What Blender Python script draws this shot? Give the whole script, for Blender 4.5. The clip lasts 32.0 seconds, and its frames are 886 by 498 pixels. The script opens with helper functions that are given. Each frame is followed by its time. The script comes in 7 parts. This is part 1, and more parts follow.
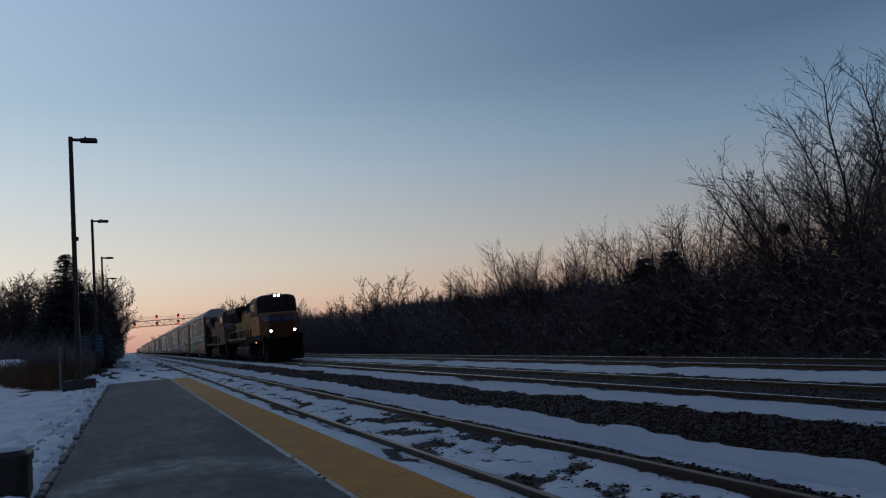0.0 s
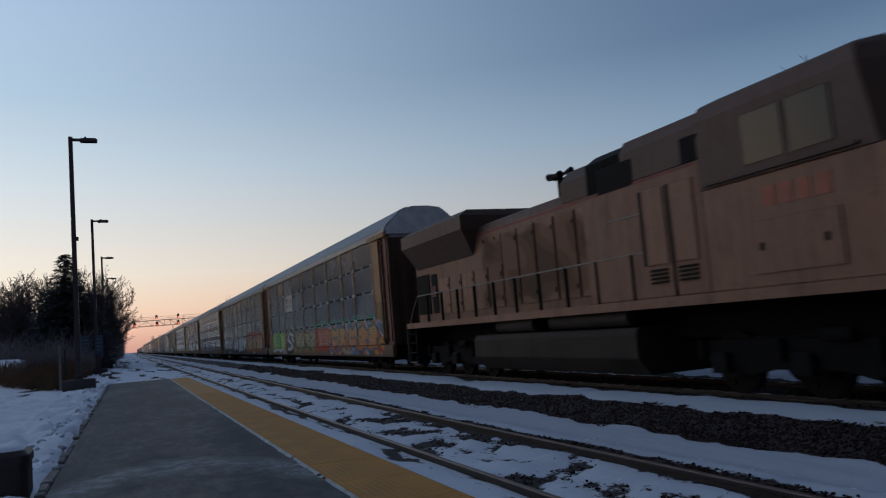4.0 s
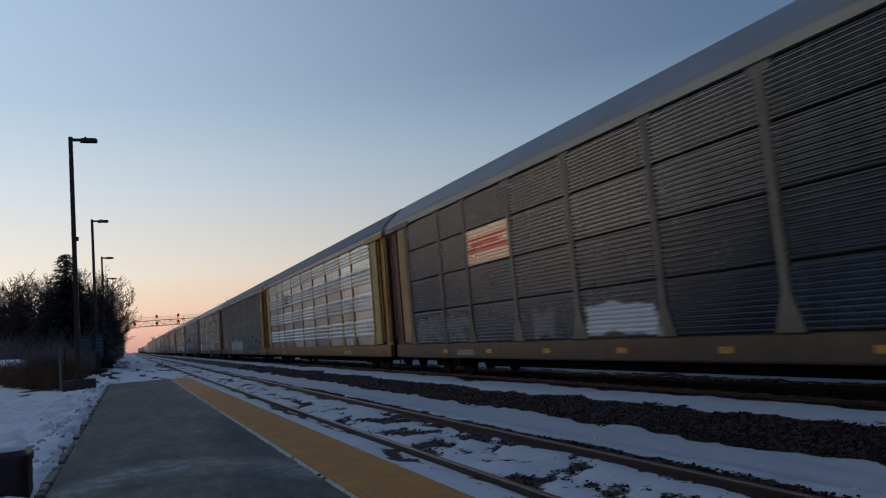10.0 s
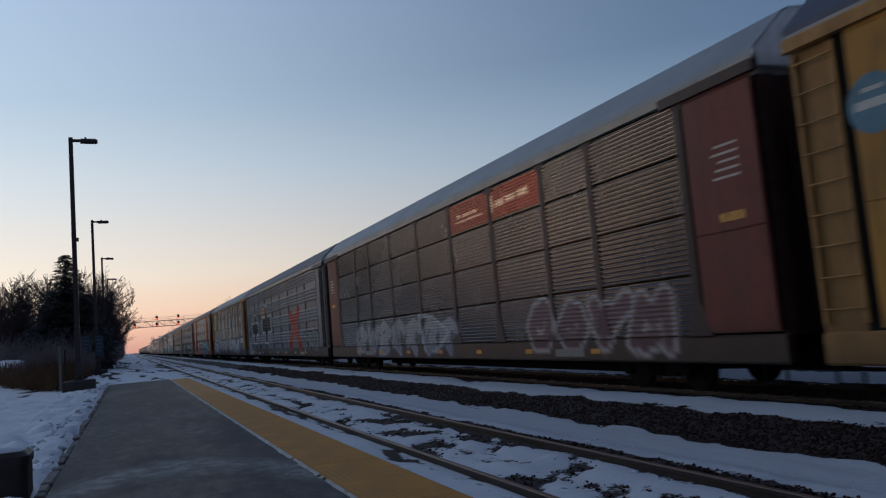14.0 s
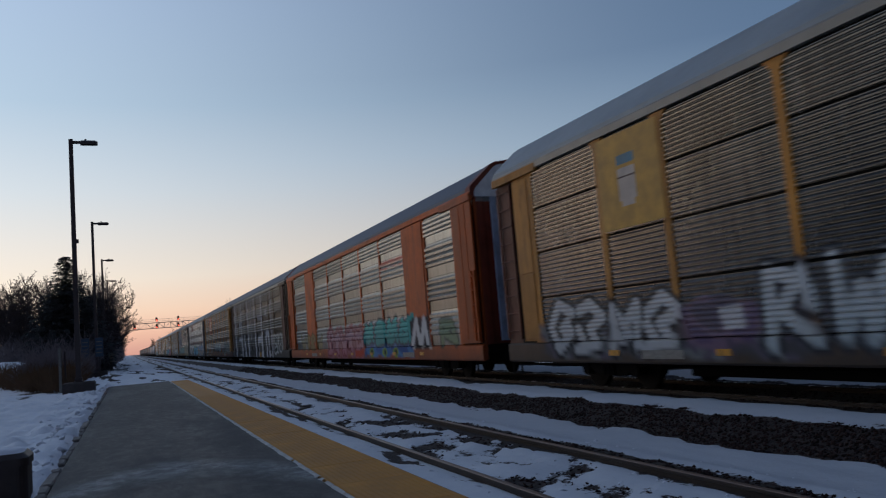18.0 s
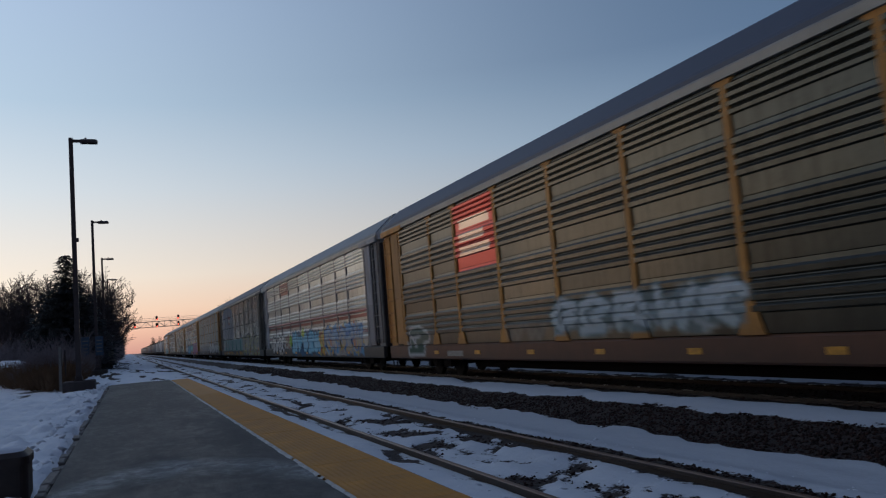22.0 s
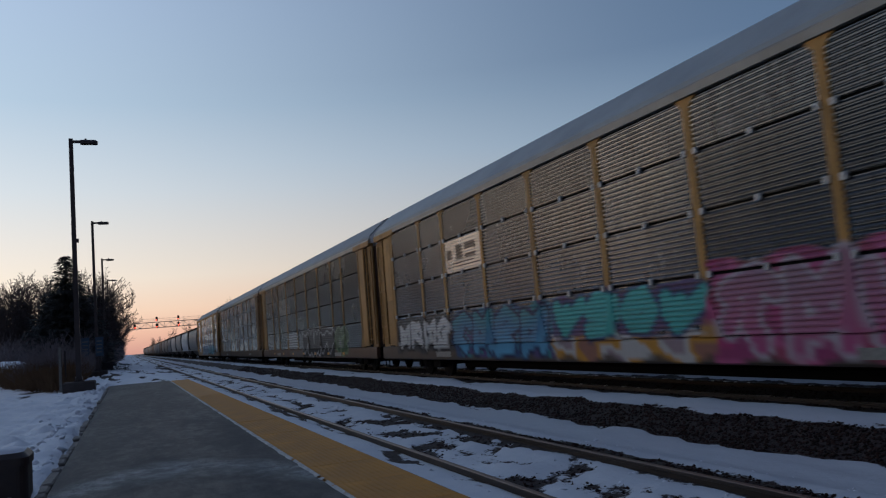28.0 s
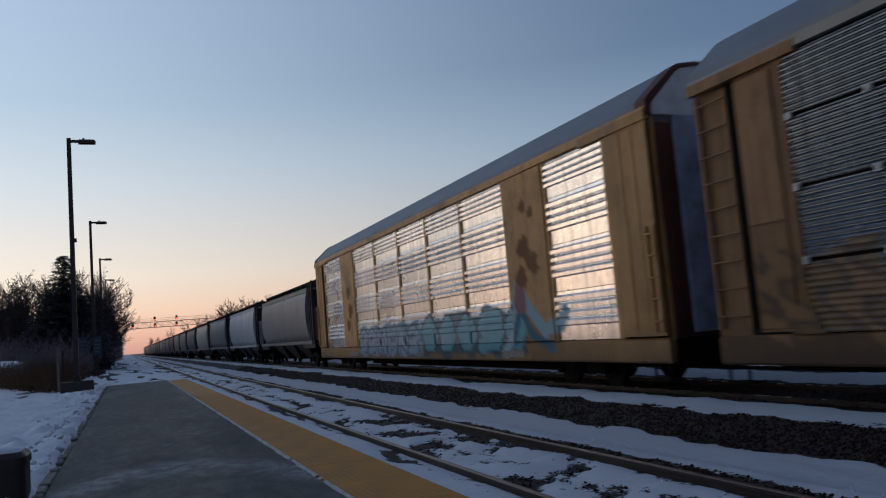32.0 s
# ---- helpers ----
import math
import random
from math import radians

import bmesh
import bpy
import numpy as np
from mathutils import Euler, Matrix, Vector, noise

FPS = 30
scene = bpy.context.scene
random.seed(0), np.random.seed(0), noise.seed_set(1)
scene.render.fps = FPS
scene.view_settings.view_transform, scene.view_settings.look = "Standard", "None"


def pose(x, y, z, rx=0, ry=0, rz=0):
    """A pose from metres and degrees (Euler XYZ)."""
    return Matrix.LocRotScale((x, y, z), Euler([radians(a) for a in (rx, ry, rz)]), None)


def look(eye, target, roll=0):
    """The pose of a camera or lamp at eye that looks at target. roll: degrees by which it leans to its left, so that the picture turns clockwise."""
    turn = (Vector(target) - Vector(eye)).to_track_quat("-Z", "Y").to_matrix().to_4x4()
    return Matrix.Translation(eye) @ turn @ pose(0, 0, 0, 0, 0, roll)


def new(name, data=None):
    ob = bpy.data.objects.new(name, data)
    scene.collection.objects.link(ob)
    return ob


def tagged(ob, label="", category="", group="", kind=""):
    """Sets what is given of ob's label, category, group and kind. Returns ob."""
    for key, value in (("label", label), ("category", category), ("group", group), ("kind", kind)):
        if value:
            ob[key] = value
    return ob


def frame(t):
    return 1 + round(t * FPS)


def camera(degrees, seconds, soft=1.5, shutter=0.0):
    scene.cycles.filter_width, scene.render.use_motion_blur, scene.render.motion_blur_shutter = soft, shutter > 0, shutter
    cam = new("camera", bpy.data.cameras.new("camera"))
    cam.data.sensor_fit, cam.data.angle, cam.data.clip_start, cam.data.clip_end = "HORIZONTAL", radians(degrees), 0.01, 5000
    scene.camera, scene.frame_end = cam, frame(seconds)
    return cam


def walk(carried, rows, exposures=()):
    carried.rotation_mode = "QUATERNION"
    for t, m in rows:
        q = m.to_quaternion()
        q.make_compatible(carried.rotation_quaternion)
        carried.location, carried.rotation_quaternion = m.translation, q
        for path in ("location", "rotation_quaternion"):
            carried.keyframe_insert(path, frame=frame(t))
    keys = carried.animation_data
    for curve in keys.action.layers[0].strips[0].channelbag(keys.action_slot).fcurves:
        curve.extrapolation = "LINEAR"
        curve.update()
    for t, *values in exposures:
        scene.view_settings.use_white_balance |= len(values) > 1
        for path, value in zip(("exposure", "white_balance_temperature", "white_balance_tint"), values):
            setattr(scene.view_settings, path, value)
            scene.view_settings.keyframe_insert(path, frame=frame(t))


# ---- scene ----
# The line of the tracks runs along y; x is across; z = 0 is the top of the rails.
CLIP = 32.0
EYE = (0.0, 0.0, 1.55)
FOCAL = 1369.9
YAW, TILT, ROLL = 22.45, 5.695, -4.736
cam = camera(59.565, CLIP, soft=1.2, shutter=0.2)

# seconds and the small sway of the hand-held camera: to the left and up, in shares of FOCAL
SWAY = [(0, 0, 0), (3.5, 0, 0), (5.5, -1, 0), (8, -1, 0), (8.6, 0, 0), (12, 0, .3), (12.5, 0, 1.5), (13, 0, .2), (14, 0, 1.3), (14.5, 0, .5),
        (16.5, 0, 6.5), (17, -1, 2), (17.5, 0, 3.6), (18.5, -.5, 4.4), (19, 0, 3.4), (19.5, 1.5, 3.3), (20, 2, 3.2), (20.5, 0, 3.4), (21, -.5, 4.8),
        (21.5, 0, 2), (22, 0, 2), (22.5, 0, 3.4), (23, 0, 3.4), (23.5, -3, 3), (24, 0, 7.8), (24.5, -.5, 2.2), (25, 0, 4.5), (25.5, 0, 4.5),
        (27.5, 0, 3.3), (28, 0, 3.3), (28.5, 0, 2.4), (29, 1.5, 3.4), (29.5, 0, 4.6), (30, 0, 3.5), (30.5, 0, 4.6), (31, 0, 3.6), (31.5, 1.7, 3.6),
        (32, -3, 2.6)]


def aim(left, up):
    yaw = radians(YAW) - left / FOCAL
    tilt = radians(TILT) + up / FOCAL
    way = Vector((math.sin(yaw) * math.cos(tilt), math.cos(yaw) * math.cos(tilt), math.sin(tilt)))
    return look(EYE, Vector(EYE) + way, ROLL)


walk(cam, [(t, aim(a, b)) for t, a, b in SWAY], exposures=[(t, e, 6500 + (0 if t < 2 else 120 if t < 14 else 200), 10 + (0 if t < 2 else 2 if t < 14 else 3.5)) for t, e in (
    (0, 0.0), (1.0, 0.0), (2.0, 0.09), (3.0, 0.18), (4.0, 0.22), (6.0, 0.24), (8.0, 0.24), (9.0, 0.15), (11.0, 0.25), (12.0, 0.06), (13.0, 0.27), (14.0, 0.25), (17.0, 0.25), (19.0, 0.24), (20.0, 0.18), (21.0, 0.23), (23.0, 0.24), (24.0, 0.16), (25.0, 0.3), (28.0, 0.24), (30.0, 0.27), (32, 0.25))])

# ---- dusk sky, the sun just below the trees at the far end of the line ----
SUNSET = [(0, (206, 154, 142)), (.026, (231, 188, 166)), (.05, (236, 209, 187)), (.09, (232, 223, 209)), (.193, (200, 212, 219)), (.293, (168, 193, 213)), (.40, (160, 185, 212)), (.6, (132, 156, 190)), (1, (88, 109, 147))]
AWAY = [(0, (176, 144, 134)), (.05, (182, 158, 144)), (.106, (154, 156, 159)), (.225, (113, 139, 164)), (.32, (82, 107, 136)), (.40, (78, 102, 131)), (.6, (58, 80, 112)), (1, (52, 71, 104))]
UNSEEN_GLOW = [(0, (233, 176, 142)), (.06, (239, 199, 162)), (.14, (236, 212, 184)), (.28, (200, 206, 206)), (.45, (150, 174, 200)), (.65, (130, 154, 188)), (1, (112, 134, 172))]
world = bpy.data.worlds.new("dusk")
scene.world = world
world.use_nodes = True
wn = world.node_tree
sky = wn.nodes.new("ShaderNodeTexSky")
sky.sky_type = "NISHITA"
sky.sun_disc = False
sky.sun_elevation = radians(-1.5)
sky.sun_rotation = radians(-38)
sky.altitude, sky.air_density, sky.dust_density, sky.ozone_density = 200, 1.0, 1.0, 1.5
background = wn.nodes["Background"]
background.inputs["Strength"].default_value = 1.0


def sky_node(kind, **values):
    node = wn.nodes.new("ShaderNode" + kind)
    for key, value in values.items():
        setattr(node, key, value)
    return node


def sky_math(op, a, b):
    node = sky_node("Math", operation=op)
    for socket, value in zip(node.inputs, (a, b)):
        if isinstance(value, float):
            socket.default_value = value
        else:
            wn.links.new(value, socket)
    return node.outputs[0]


def sky_ramp(height, stops):
    """Colours of the sky from the horizon (0) to overhead (1), as the eye sees them."""
    node = sky_node("ValToRGB")
    el = node.color_ramp.elements
    while len(el) < len(stops):
        el.new(0.5)
    for e, (at, rgb) in zip(el, stops):
        e.position = at
        e.color = (*[(c / 255) ** 2.2 for c in rgb], 1)
    wn.links.new(height, node.inputs[0])
    return node.outputs[0]


way = sky_node("TexCoord").outputs["Generated"]
split = sky_node("SeparateXYZ")
wn.links.new(way, split.inputs[0])
height = split.outputs[2]
level = sky_node("VectorMath", operation="MULTIPLY")
level.inputs[1].default_value = (1, 1, 0)
wn.links.new(way, level.inputs[0])
unit = sky_node("VectorMath", operation="NORMALIZE")
wn.links.new(level.outputs[0], unit.inputs[0])
toward = sky_node("VectorMath", operation="DOT_PRODUCT")
wn.links.new(unit.outputs[0], toward.inputs[0])
toward.inputs[1].default_value = (math.sin(radians(-38)), math.cos(radians(-38)), 0)
side = sky_node("MapRange")
side.inputs[1].default_value, side.inputs[2].default_value = 0.0, 0.865
wn.links.new(toward.outputs["Value"], side.inputs[0])
sunset = sky_ramp(height, SUNSET)
away = sky_ramp(height, AWAY)
blend = sky_node("MixRGB")
wn.links.new(sky_math("POWER", side.outputs[0], 1.8), blend.inputs[0])
wn.links.new(away, blend.inputs[1])
wn.links.new(sunset, blend.inputs[2])
air = sky_node("MixRGB")
air.inputs[0].default_value = 0.08
wn.links.new(blend.outputs[0], air.inputs[1])
wn.links.new(sky.outputs["Color"], air.inputs[2])
# a brighter patch of sky, added out of view to light the train's side
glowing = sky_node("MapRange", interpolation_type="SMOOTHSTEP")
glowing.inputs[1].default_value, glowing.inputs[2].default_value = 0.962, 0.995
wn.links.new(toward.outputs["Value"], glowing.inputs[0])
unseen_glow = sky_ramp(height, UNSEEN_GLOW)
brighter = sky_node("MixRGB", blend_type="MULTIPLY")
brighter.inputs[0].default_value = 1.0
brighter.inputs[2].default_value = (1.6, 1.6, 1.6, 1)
wn.links.new(unseen_glow, brighter.inputs[1])
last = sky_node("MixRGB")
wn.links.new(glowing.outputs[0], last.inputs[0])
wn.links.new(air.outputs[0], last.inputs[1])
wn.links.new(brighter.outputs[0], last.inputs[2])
# the unseen sky behind is darkened, to dim surfaces turned that way
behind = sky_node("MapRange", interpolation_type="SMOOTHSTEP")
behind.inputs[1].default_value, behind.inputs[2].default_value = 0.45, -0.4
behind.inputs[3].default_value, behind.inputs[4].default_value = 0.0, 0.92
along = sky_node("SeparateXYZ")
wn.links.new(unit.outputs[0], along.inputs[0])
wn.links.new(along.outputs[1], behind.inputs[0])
dimmed_back = sky_node("MixRGB")
dimmed_back.inputs[2].default_value = (.044, .056, .083, 1)
wn.links.new(behind.outputs[0], dimmed_back.inputs[0])
wn.links.new(last.outputs[0], dimmed_back.inputs[1])
wn.links.new(dimmed_back.outputs[0], background.inputs["Color"])
sun = new("sun", bpy.data.lights.new("sun", "SUN"))
sun.data.energy, sun.data.angle, sun.data.color = 0.06, radians(12), (1.0, 0.72, 0.5)
sun.matrix_world = look((0, 0, 0), (0.62, -0.79, -0.05))


# ---- building tools ----
class Shape:
    """Collects the corners and faces of one mesh."""

    def __init__(self):
        self.v, self.f, self.smooth = [], [], []

    def add(self, verts, faces, smooth=False):
        n = len(self.v)
        self.v += [tuple(p) for p in verts]
        self.f += [tuple(i + n for i in f) for f in faces]
        self.smooth += [smooth] * len(faces)
        return self

    def box(self, x0, x1, y0, y1, z0, z1):
        return self.add([(x0, y0, z0), (x1, y0, z0), (x1, y1, z0), (x0, y1, z0), (x0, y0, z1), (x1, y0, z1), (x1, y1, z1), (x0, y1, z1)],
                        [(3, 2, 1, 0), (4, 5, 6, 7), (0, 1, 5, 4), (1, 2, 6, 5), (2, 3, 7, 6), (3, 0, 4, 7)])

    def chamfer(self, x0, x1, y0, y1, z0, z1, c=0.02):
        """A box with its upright edges and its top edge worn off."""
        ring = lambda i: [(x0 + c + i, y0 + i), (x1 - c - i, y0 + i), (x1 - i, y0 + c + i), (x1 - i, y1 - c - i), (x1 - c - i, y1 - i), (x0 + c + i, y1 - i), (x0 + i, y1 - c - i), (x0 + i, y0 + c + i)]
        vs = [(x, y, z0) for x, y in ring(0)] + [(x, y, z1 - c) for x, y in ring(0)] + [(x, y, z1) for x, y in ring(c)]
        fs = [tuple(range(7, -1, -1)), tuple(range(16, 24))]
        for k in (0, 8):
            fs += [(k + i, k + (i + 1) % 8, k + 8 + (i + 1) % 8, k + 8 + i) for i in range(8)]
        return self.add(vs, fs)

    def prism(self, outline, a, b, axis="y", smooth=False):
        """An outline pushed from a to b along an axis: (x, z) outlines along y, (y, z) along x, (x, y) along z."""
        put = {"y": lambda p, t: (p[0], t, p[1]), "x": lambda p, t: (t, p[0], p[1]), "z": lambda p, t: (p[0], p[1], t)}[axis]
        n = len(outline)
        vs = [put(p, a) for p in outline] + [put(p, b) for p in outline]
        fs = [tuple(range(n)), tuple(range(2 * n - 1, n - 1, -1))]
        self.add(vs, fs)
        return self.add(vs, [(i, n + i, n + (i + 1) % n, (i + 1) % n) for i in range(n)], smooth)

    def tube(self, a, b, r0, r1=None, n=8, ends=True):
        a, b = Vector(a), Vector(b)
        r1 = r0 if r1 is None else r1
        d = (b - a).normalized()
        u = d.orthogonal().normalized()
        w = d.cross(u)
        ring = [(math.cos(2 * math.pi * i / n), math.sin(2 * math.pi * i / n)) for i in range(n)]
        vs = [a + (u * c + w * s) * r0 for c, s in ring] + [b + (u * c + w * s) * r1 for c, s in ring]
        self.add(vs, [(i, (i + 1) % n, n + (i + 1) % n, n + i) for i in range(n)], True)
        if ends:
            self.add(vs, [tuple(range(n - 1, -1, -1)), tuple(range(n, 2 * n))])
        return self

    def pipe(self, points, r, n=6):
        for a, b in zip(points, points[1:]):
            self.tube(a, b, r, r, n)
        return self

    def mesh(self, name):
        me = bpy.data.meshes.new(name)
        me.from_pydata(self.v, [], self.f)
        me.polygons.foreach_set("use_smooth", self.smooth)
        me.update()
        return me


def part(name, shape, material, parent=None, label="", at=None, bevel=0.0):
    """One mesh object, from a Shape or a ready mesh, under a thing or a part."""
    me = shape.mesh(name) if isinstance(shape, Shape) else shape
    if not me.materials:
        me.materials.append(material)
    ob = new(name, me)
    if parent is not None:
        ob.parent = parent
    if at is not None:
        ob.matrix_basis = at
    if label:
        ob["label"] = label
    if bevel:
        m = ob.modifiers.new("worn_edges", "BEVEL")
        m.width, m.segments, m.limit_method = bevel, 2, "ANGLE"
    return ob


def thing(name, label, category, group="", kind="", at=None):
    ob = new(name)
    ob.empty_display_size = 0.2
    if at is not None:
        ob.matrix_basis = at
    return tagged(ob, label, category, group, kind)


# ---- materials ----
class Nodes:
    """A new material with short ways to add nodes."""

    def __init__(self, name, rough=0.6, metal=0.0):
        self.m = bpy.data.materials.new(name)
        self.m.use_nodes = True
        self.t = self.m.node_tree
        self.b = self.t.nodes["Principled BSDF"]
        self.b.inputs["Roughness"].default_value = rough
        self.b.inputs["Metallic"].default_value = metal

    def n(self, kind, **values):
        node = self.t.nodes.new("ShaderNode" + kind)
        for key, value in values.items():
            setattr(node, key, value)
        return node

    def put(self, socket, value):
        if isinstance(value, bpy.types.NodeSocket):
            self.t.links.new(value, socket)
        elif isinstance(value, tuple) and len(value) == 3 and socket.type == "RGBA":
            socket.default_value = (*value, 1)
        else:
            socket.default_value = value

    def math(self, op, a, b=0.0, clamp=False):
        node = self.n("Math", operation=op, use_clamp=clamp)
        self.put(node.inputs[0], a)
        self.put(node.inputs[1], b)
        return node.outputs[0]

    def mix(self, f, a, b):
        node = self.n("MixRGB")
        self.put(node.inputs[0], f)
        self.put(node.inputs[1], a)
        self.put(node.inputs[2], b)
        return node.outputs[0]

    def place(self, how="Object", scale=(1, 1, 1), shift=(0, 0, 0)):
        co = self.n("TexCoord").outputs[how] if how != "World" else self.n("NewGeometry").outputs["Position"]
        mp = self.n("Mapping")
        mp.inputs["Scale"].default_value = scale
        mp.inputs["Location"].default_value = shift
        self.t.links.new(co, mp.inputs["Vector"])
        return mp.outputs[0]

    def noise(self, where, scale, detail=4.0, rough=0.6):
        node = self.n("TexNoise")
        self.t.links.new(where, node.inputs["Vector"])
        node.inputs["Scale"].default_value = scale
        node.inputs["Detail"].default_value = detail
        node.inputs["Roughness"].default_value = rough
        return node.outputs["Fac"]

    def step(self, value, low, high):
        node = self.n("MapRange", clamp=True)
        self.put(node.inputs[0], value)
        node.inputs[1].default_value, node.inputs[2].default_value = low, high
        return node.outputs[0]

    def bump(self, height, strength=0.3, distance=0.02):
        node = self.n("Bump")
        node.inputs["Strength"].default_value = strength
        node.inputs["Distance"].default_value = distance
        self.t.links.new(height, node.inputs["Height"])
        self.t.links.new(node.outputs[0], self.b.inputs["Normal"])

    def done(self, colour, rough=None):
        self.put(self.b.inputs["Base Color"], colour)
        if rough is not None:
            self.put(self.b.inputs["Roughness"], rough)
        return self.m


def plain(name, colour, rough=0.6, metal=0.0, vary=0.35, scale=3.0, grain=40.0, how="Object", rust=None, bump=0.15, shine=0.5):
    """Paint or metal with blotches at two scales, dirt and fine relief."""
    k = Nodes(name, rough, metal)
    co = k.place(how)
    big, fine = k.noise(co, scale), k.noise(co, grain, 3.0)
    dark = tuple(c * (1 - vary) for c in colour)
    light = tuple(min(1, c * (1 + vary * 0.5)) for c in colour)
    col = k.mix(k.step(big, 0.3, 0.7), dark, light)
    col = k.mix(k.math("MULTIPLY", k.step(fine, 0.5, 0.75), 0.25), col, dark)
    if rust:
        col = k.mix(k.step(k.noise(co, scale * 1.7, 6.0), 0.58, 0.7), col, rust)
    if bump:
        k.bump(fine, bump, 0.01)
    k.b.inputs["Specular IOR Level"].default_value = shine
    return k.done(col, k.math("ADD", k.math("MULTIPLY", big, 0.25), rough - 0.12))


def glow(name, colour, strength):
    k = Nodes(name)
    k.put(k.b.inputs["Emission Color"], colour)
    k.b.inputs["Emission Strength"].default_value = strength
    return k.done(colour)


# ---- large surfaces ----
X_NEAR, X_MAIN, X_FAR = 4.14, 10.52, 15.10   # centre lines of the three tracks
Y0, Y1 = -45.0, 900.0


# how far the snow covers the ground across the line: x and share
BANDS = [(-400, .5), (-40, .5), (-9, .62), (-4.0, .60), (-2.5, .80), (2.5, .76), (3.1, .70), (3.3, .46), (3.5, .58), (4.1, .53), (4.65, .60), (4.85, .42), (5.2, .24), (5.45, .46), (5.8, .78), (6.9, .80),
         (7.25, .52), (7.5, .08), (8.0, .10), (8.25, .66), (9.0, .66), (9.3, .30), (9.8, .08), (11.2, .1), (11.5, .2), (11.8, .22), (12.1, .12), (12.9, .18), (13.1, .72), (13.7, .66), (14.0, .12), (16.6, .1), (17.4, .12), (400, .12)]


def between(rows, x):
    for (xa, a), (xb, b) in zip(rows, rows[1:]):
        if xa <= x <= xb:
            return a + (b - a) * (x - xa) / (xb - xa)
    return rows[-1][1]


def snow_cover(x, y):
    """Above zero where snow lies, below it where stone and soil show."""
    bx = x + .16 * noise.noise((x * .7, y * .45, 21)) + .09 * noise.noise((x * 2, y * 1.4, 23))
    broad = .09 if 3.35 < x < 4.75 else .23
    s = between(BANDS, bx) - .5 - broad * noise.noise((x * .8, y * .42, 11)) - .13 * noise.noise((x * 2.1, y * 1.2, 4)) - .07 * noise.noise((x * 5.1, y * 3.3, 8))
    if 3.3 < x < 4.8:   # clods of stone kicked up between the siding's rails
        s -= .20 * noise.noise((x * 2.9, y * 1.3, 15)) + .13 * noise.noise((x * 8, y * 4, 19))
    if y > 40.2 and -3 < x < 3.4:   # trodden and furrowed past the end of the platform
        f = noise.noise((x * 1.0 + y * .07, y * .13, 31)) + .5 * noise.noise((x * 2.3 - y * .1, y * .35, 33))
        s -= .42 * max(0, min(1, (f + .02) / .35)) * min(1, (y - 40.2) / 2)
    return s


def ground_material():
    """Snow lying in bands along the line, worn through to dark ballast and soil."""
    k = Nodes("snow_and_ballast", 0.85)
    pos = k.place("World")
    cover = k.n("Attribute", attribute_name="cover").outputs["Fac"]
    ragged = k.math("ADD", k.math("MULTIPLY", k.math("SUBTRACT", k.noise(pos, 4.5, 8.0, 0.7), 0.5), 0.30), k.math("MULTIPLY", k.math("SUBTRACT", k.noise(pos, 22.0, 4.0), 0.5), 0.14))
    snow = k.step(k.math("ADD", cover, ragged), -0.012, 0.018)
    fine = k.noise(pos, 30.0, 5.0)
    stone = k.n("TexVoronoi")
    k.t.links.new(pos, stone.inputs["Vector"])
    stone.inputs["Scale"].default_value = 24
    rock = k.mix(stone.outputs["Color"], (0.009, 0.006, 0.006), (0.040, 0.024, 0.022))
    white = k.mix(k.step(k.noise(pos, 2.3, 6.0), 0.35, 0.7), (0.70, 0.75, 0.82), (0.84, 0.87, 0.91))
    # the snow greys from the platform edge towards the running lines
    sep = k.n("SeparateXYZ")
    k.t.links.new(pos, sep.inputs[0])
    white = k.mix(k.math("MULTIPLY", k.step(sep.outputs[0], 1.5, 6.0), .8), white, (0.45, 0.49, 0.55))
    # grit strewn thinly over the snow
    white = k.mix(k.math("MULTIPLY", k.step(k.noise(pos, 55.0, 3.0), 0.66, 0.74), k.step(k.noise(pos, 1.1, 5.0), 0.48, 0.62)), white, (0.05, 0.045, 0.045))
    gravel = k.math("ADD", k.math("MULTIPLY", stone.outputs["Distance"], -1.0), k.math("MULTIPLY", fine, 0.5))
    drift = k.math("ADD", k.math("MULTIPLY", k.noise(pos, 3.5, 3.0), 1.2), k.math("MULTIPLY", fine, 0.10))
    h = k.math("ADD", k.math("MULTIPLY", snow, k.math("ADD", drift, 0.9)), k.math("MULTIPLY", k.math("SUBTRACT", 1.0, snow), gravel))
    k.bump(h, 0.45, 0.05)
    return k.done(k.mix(snow, rock, white))


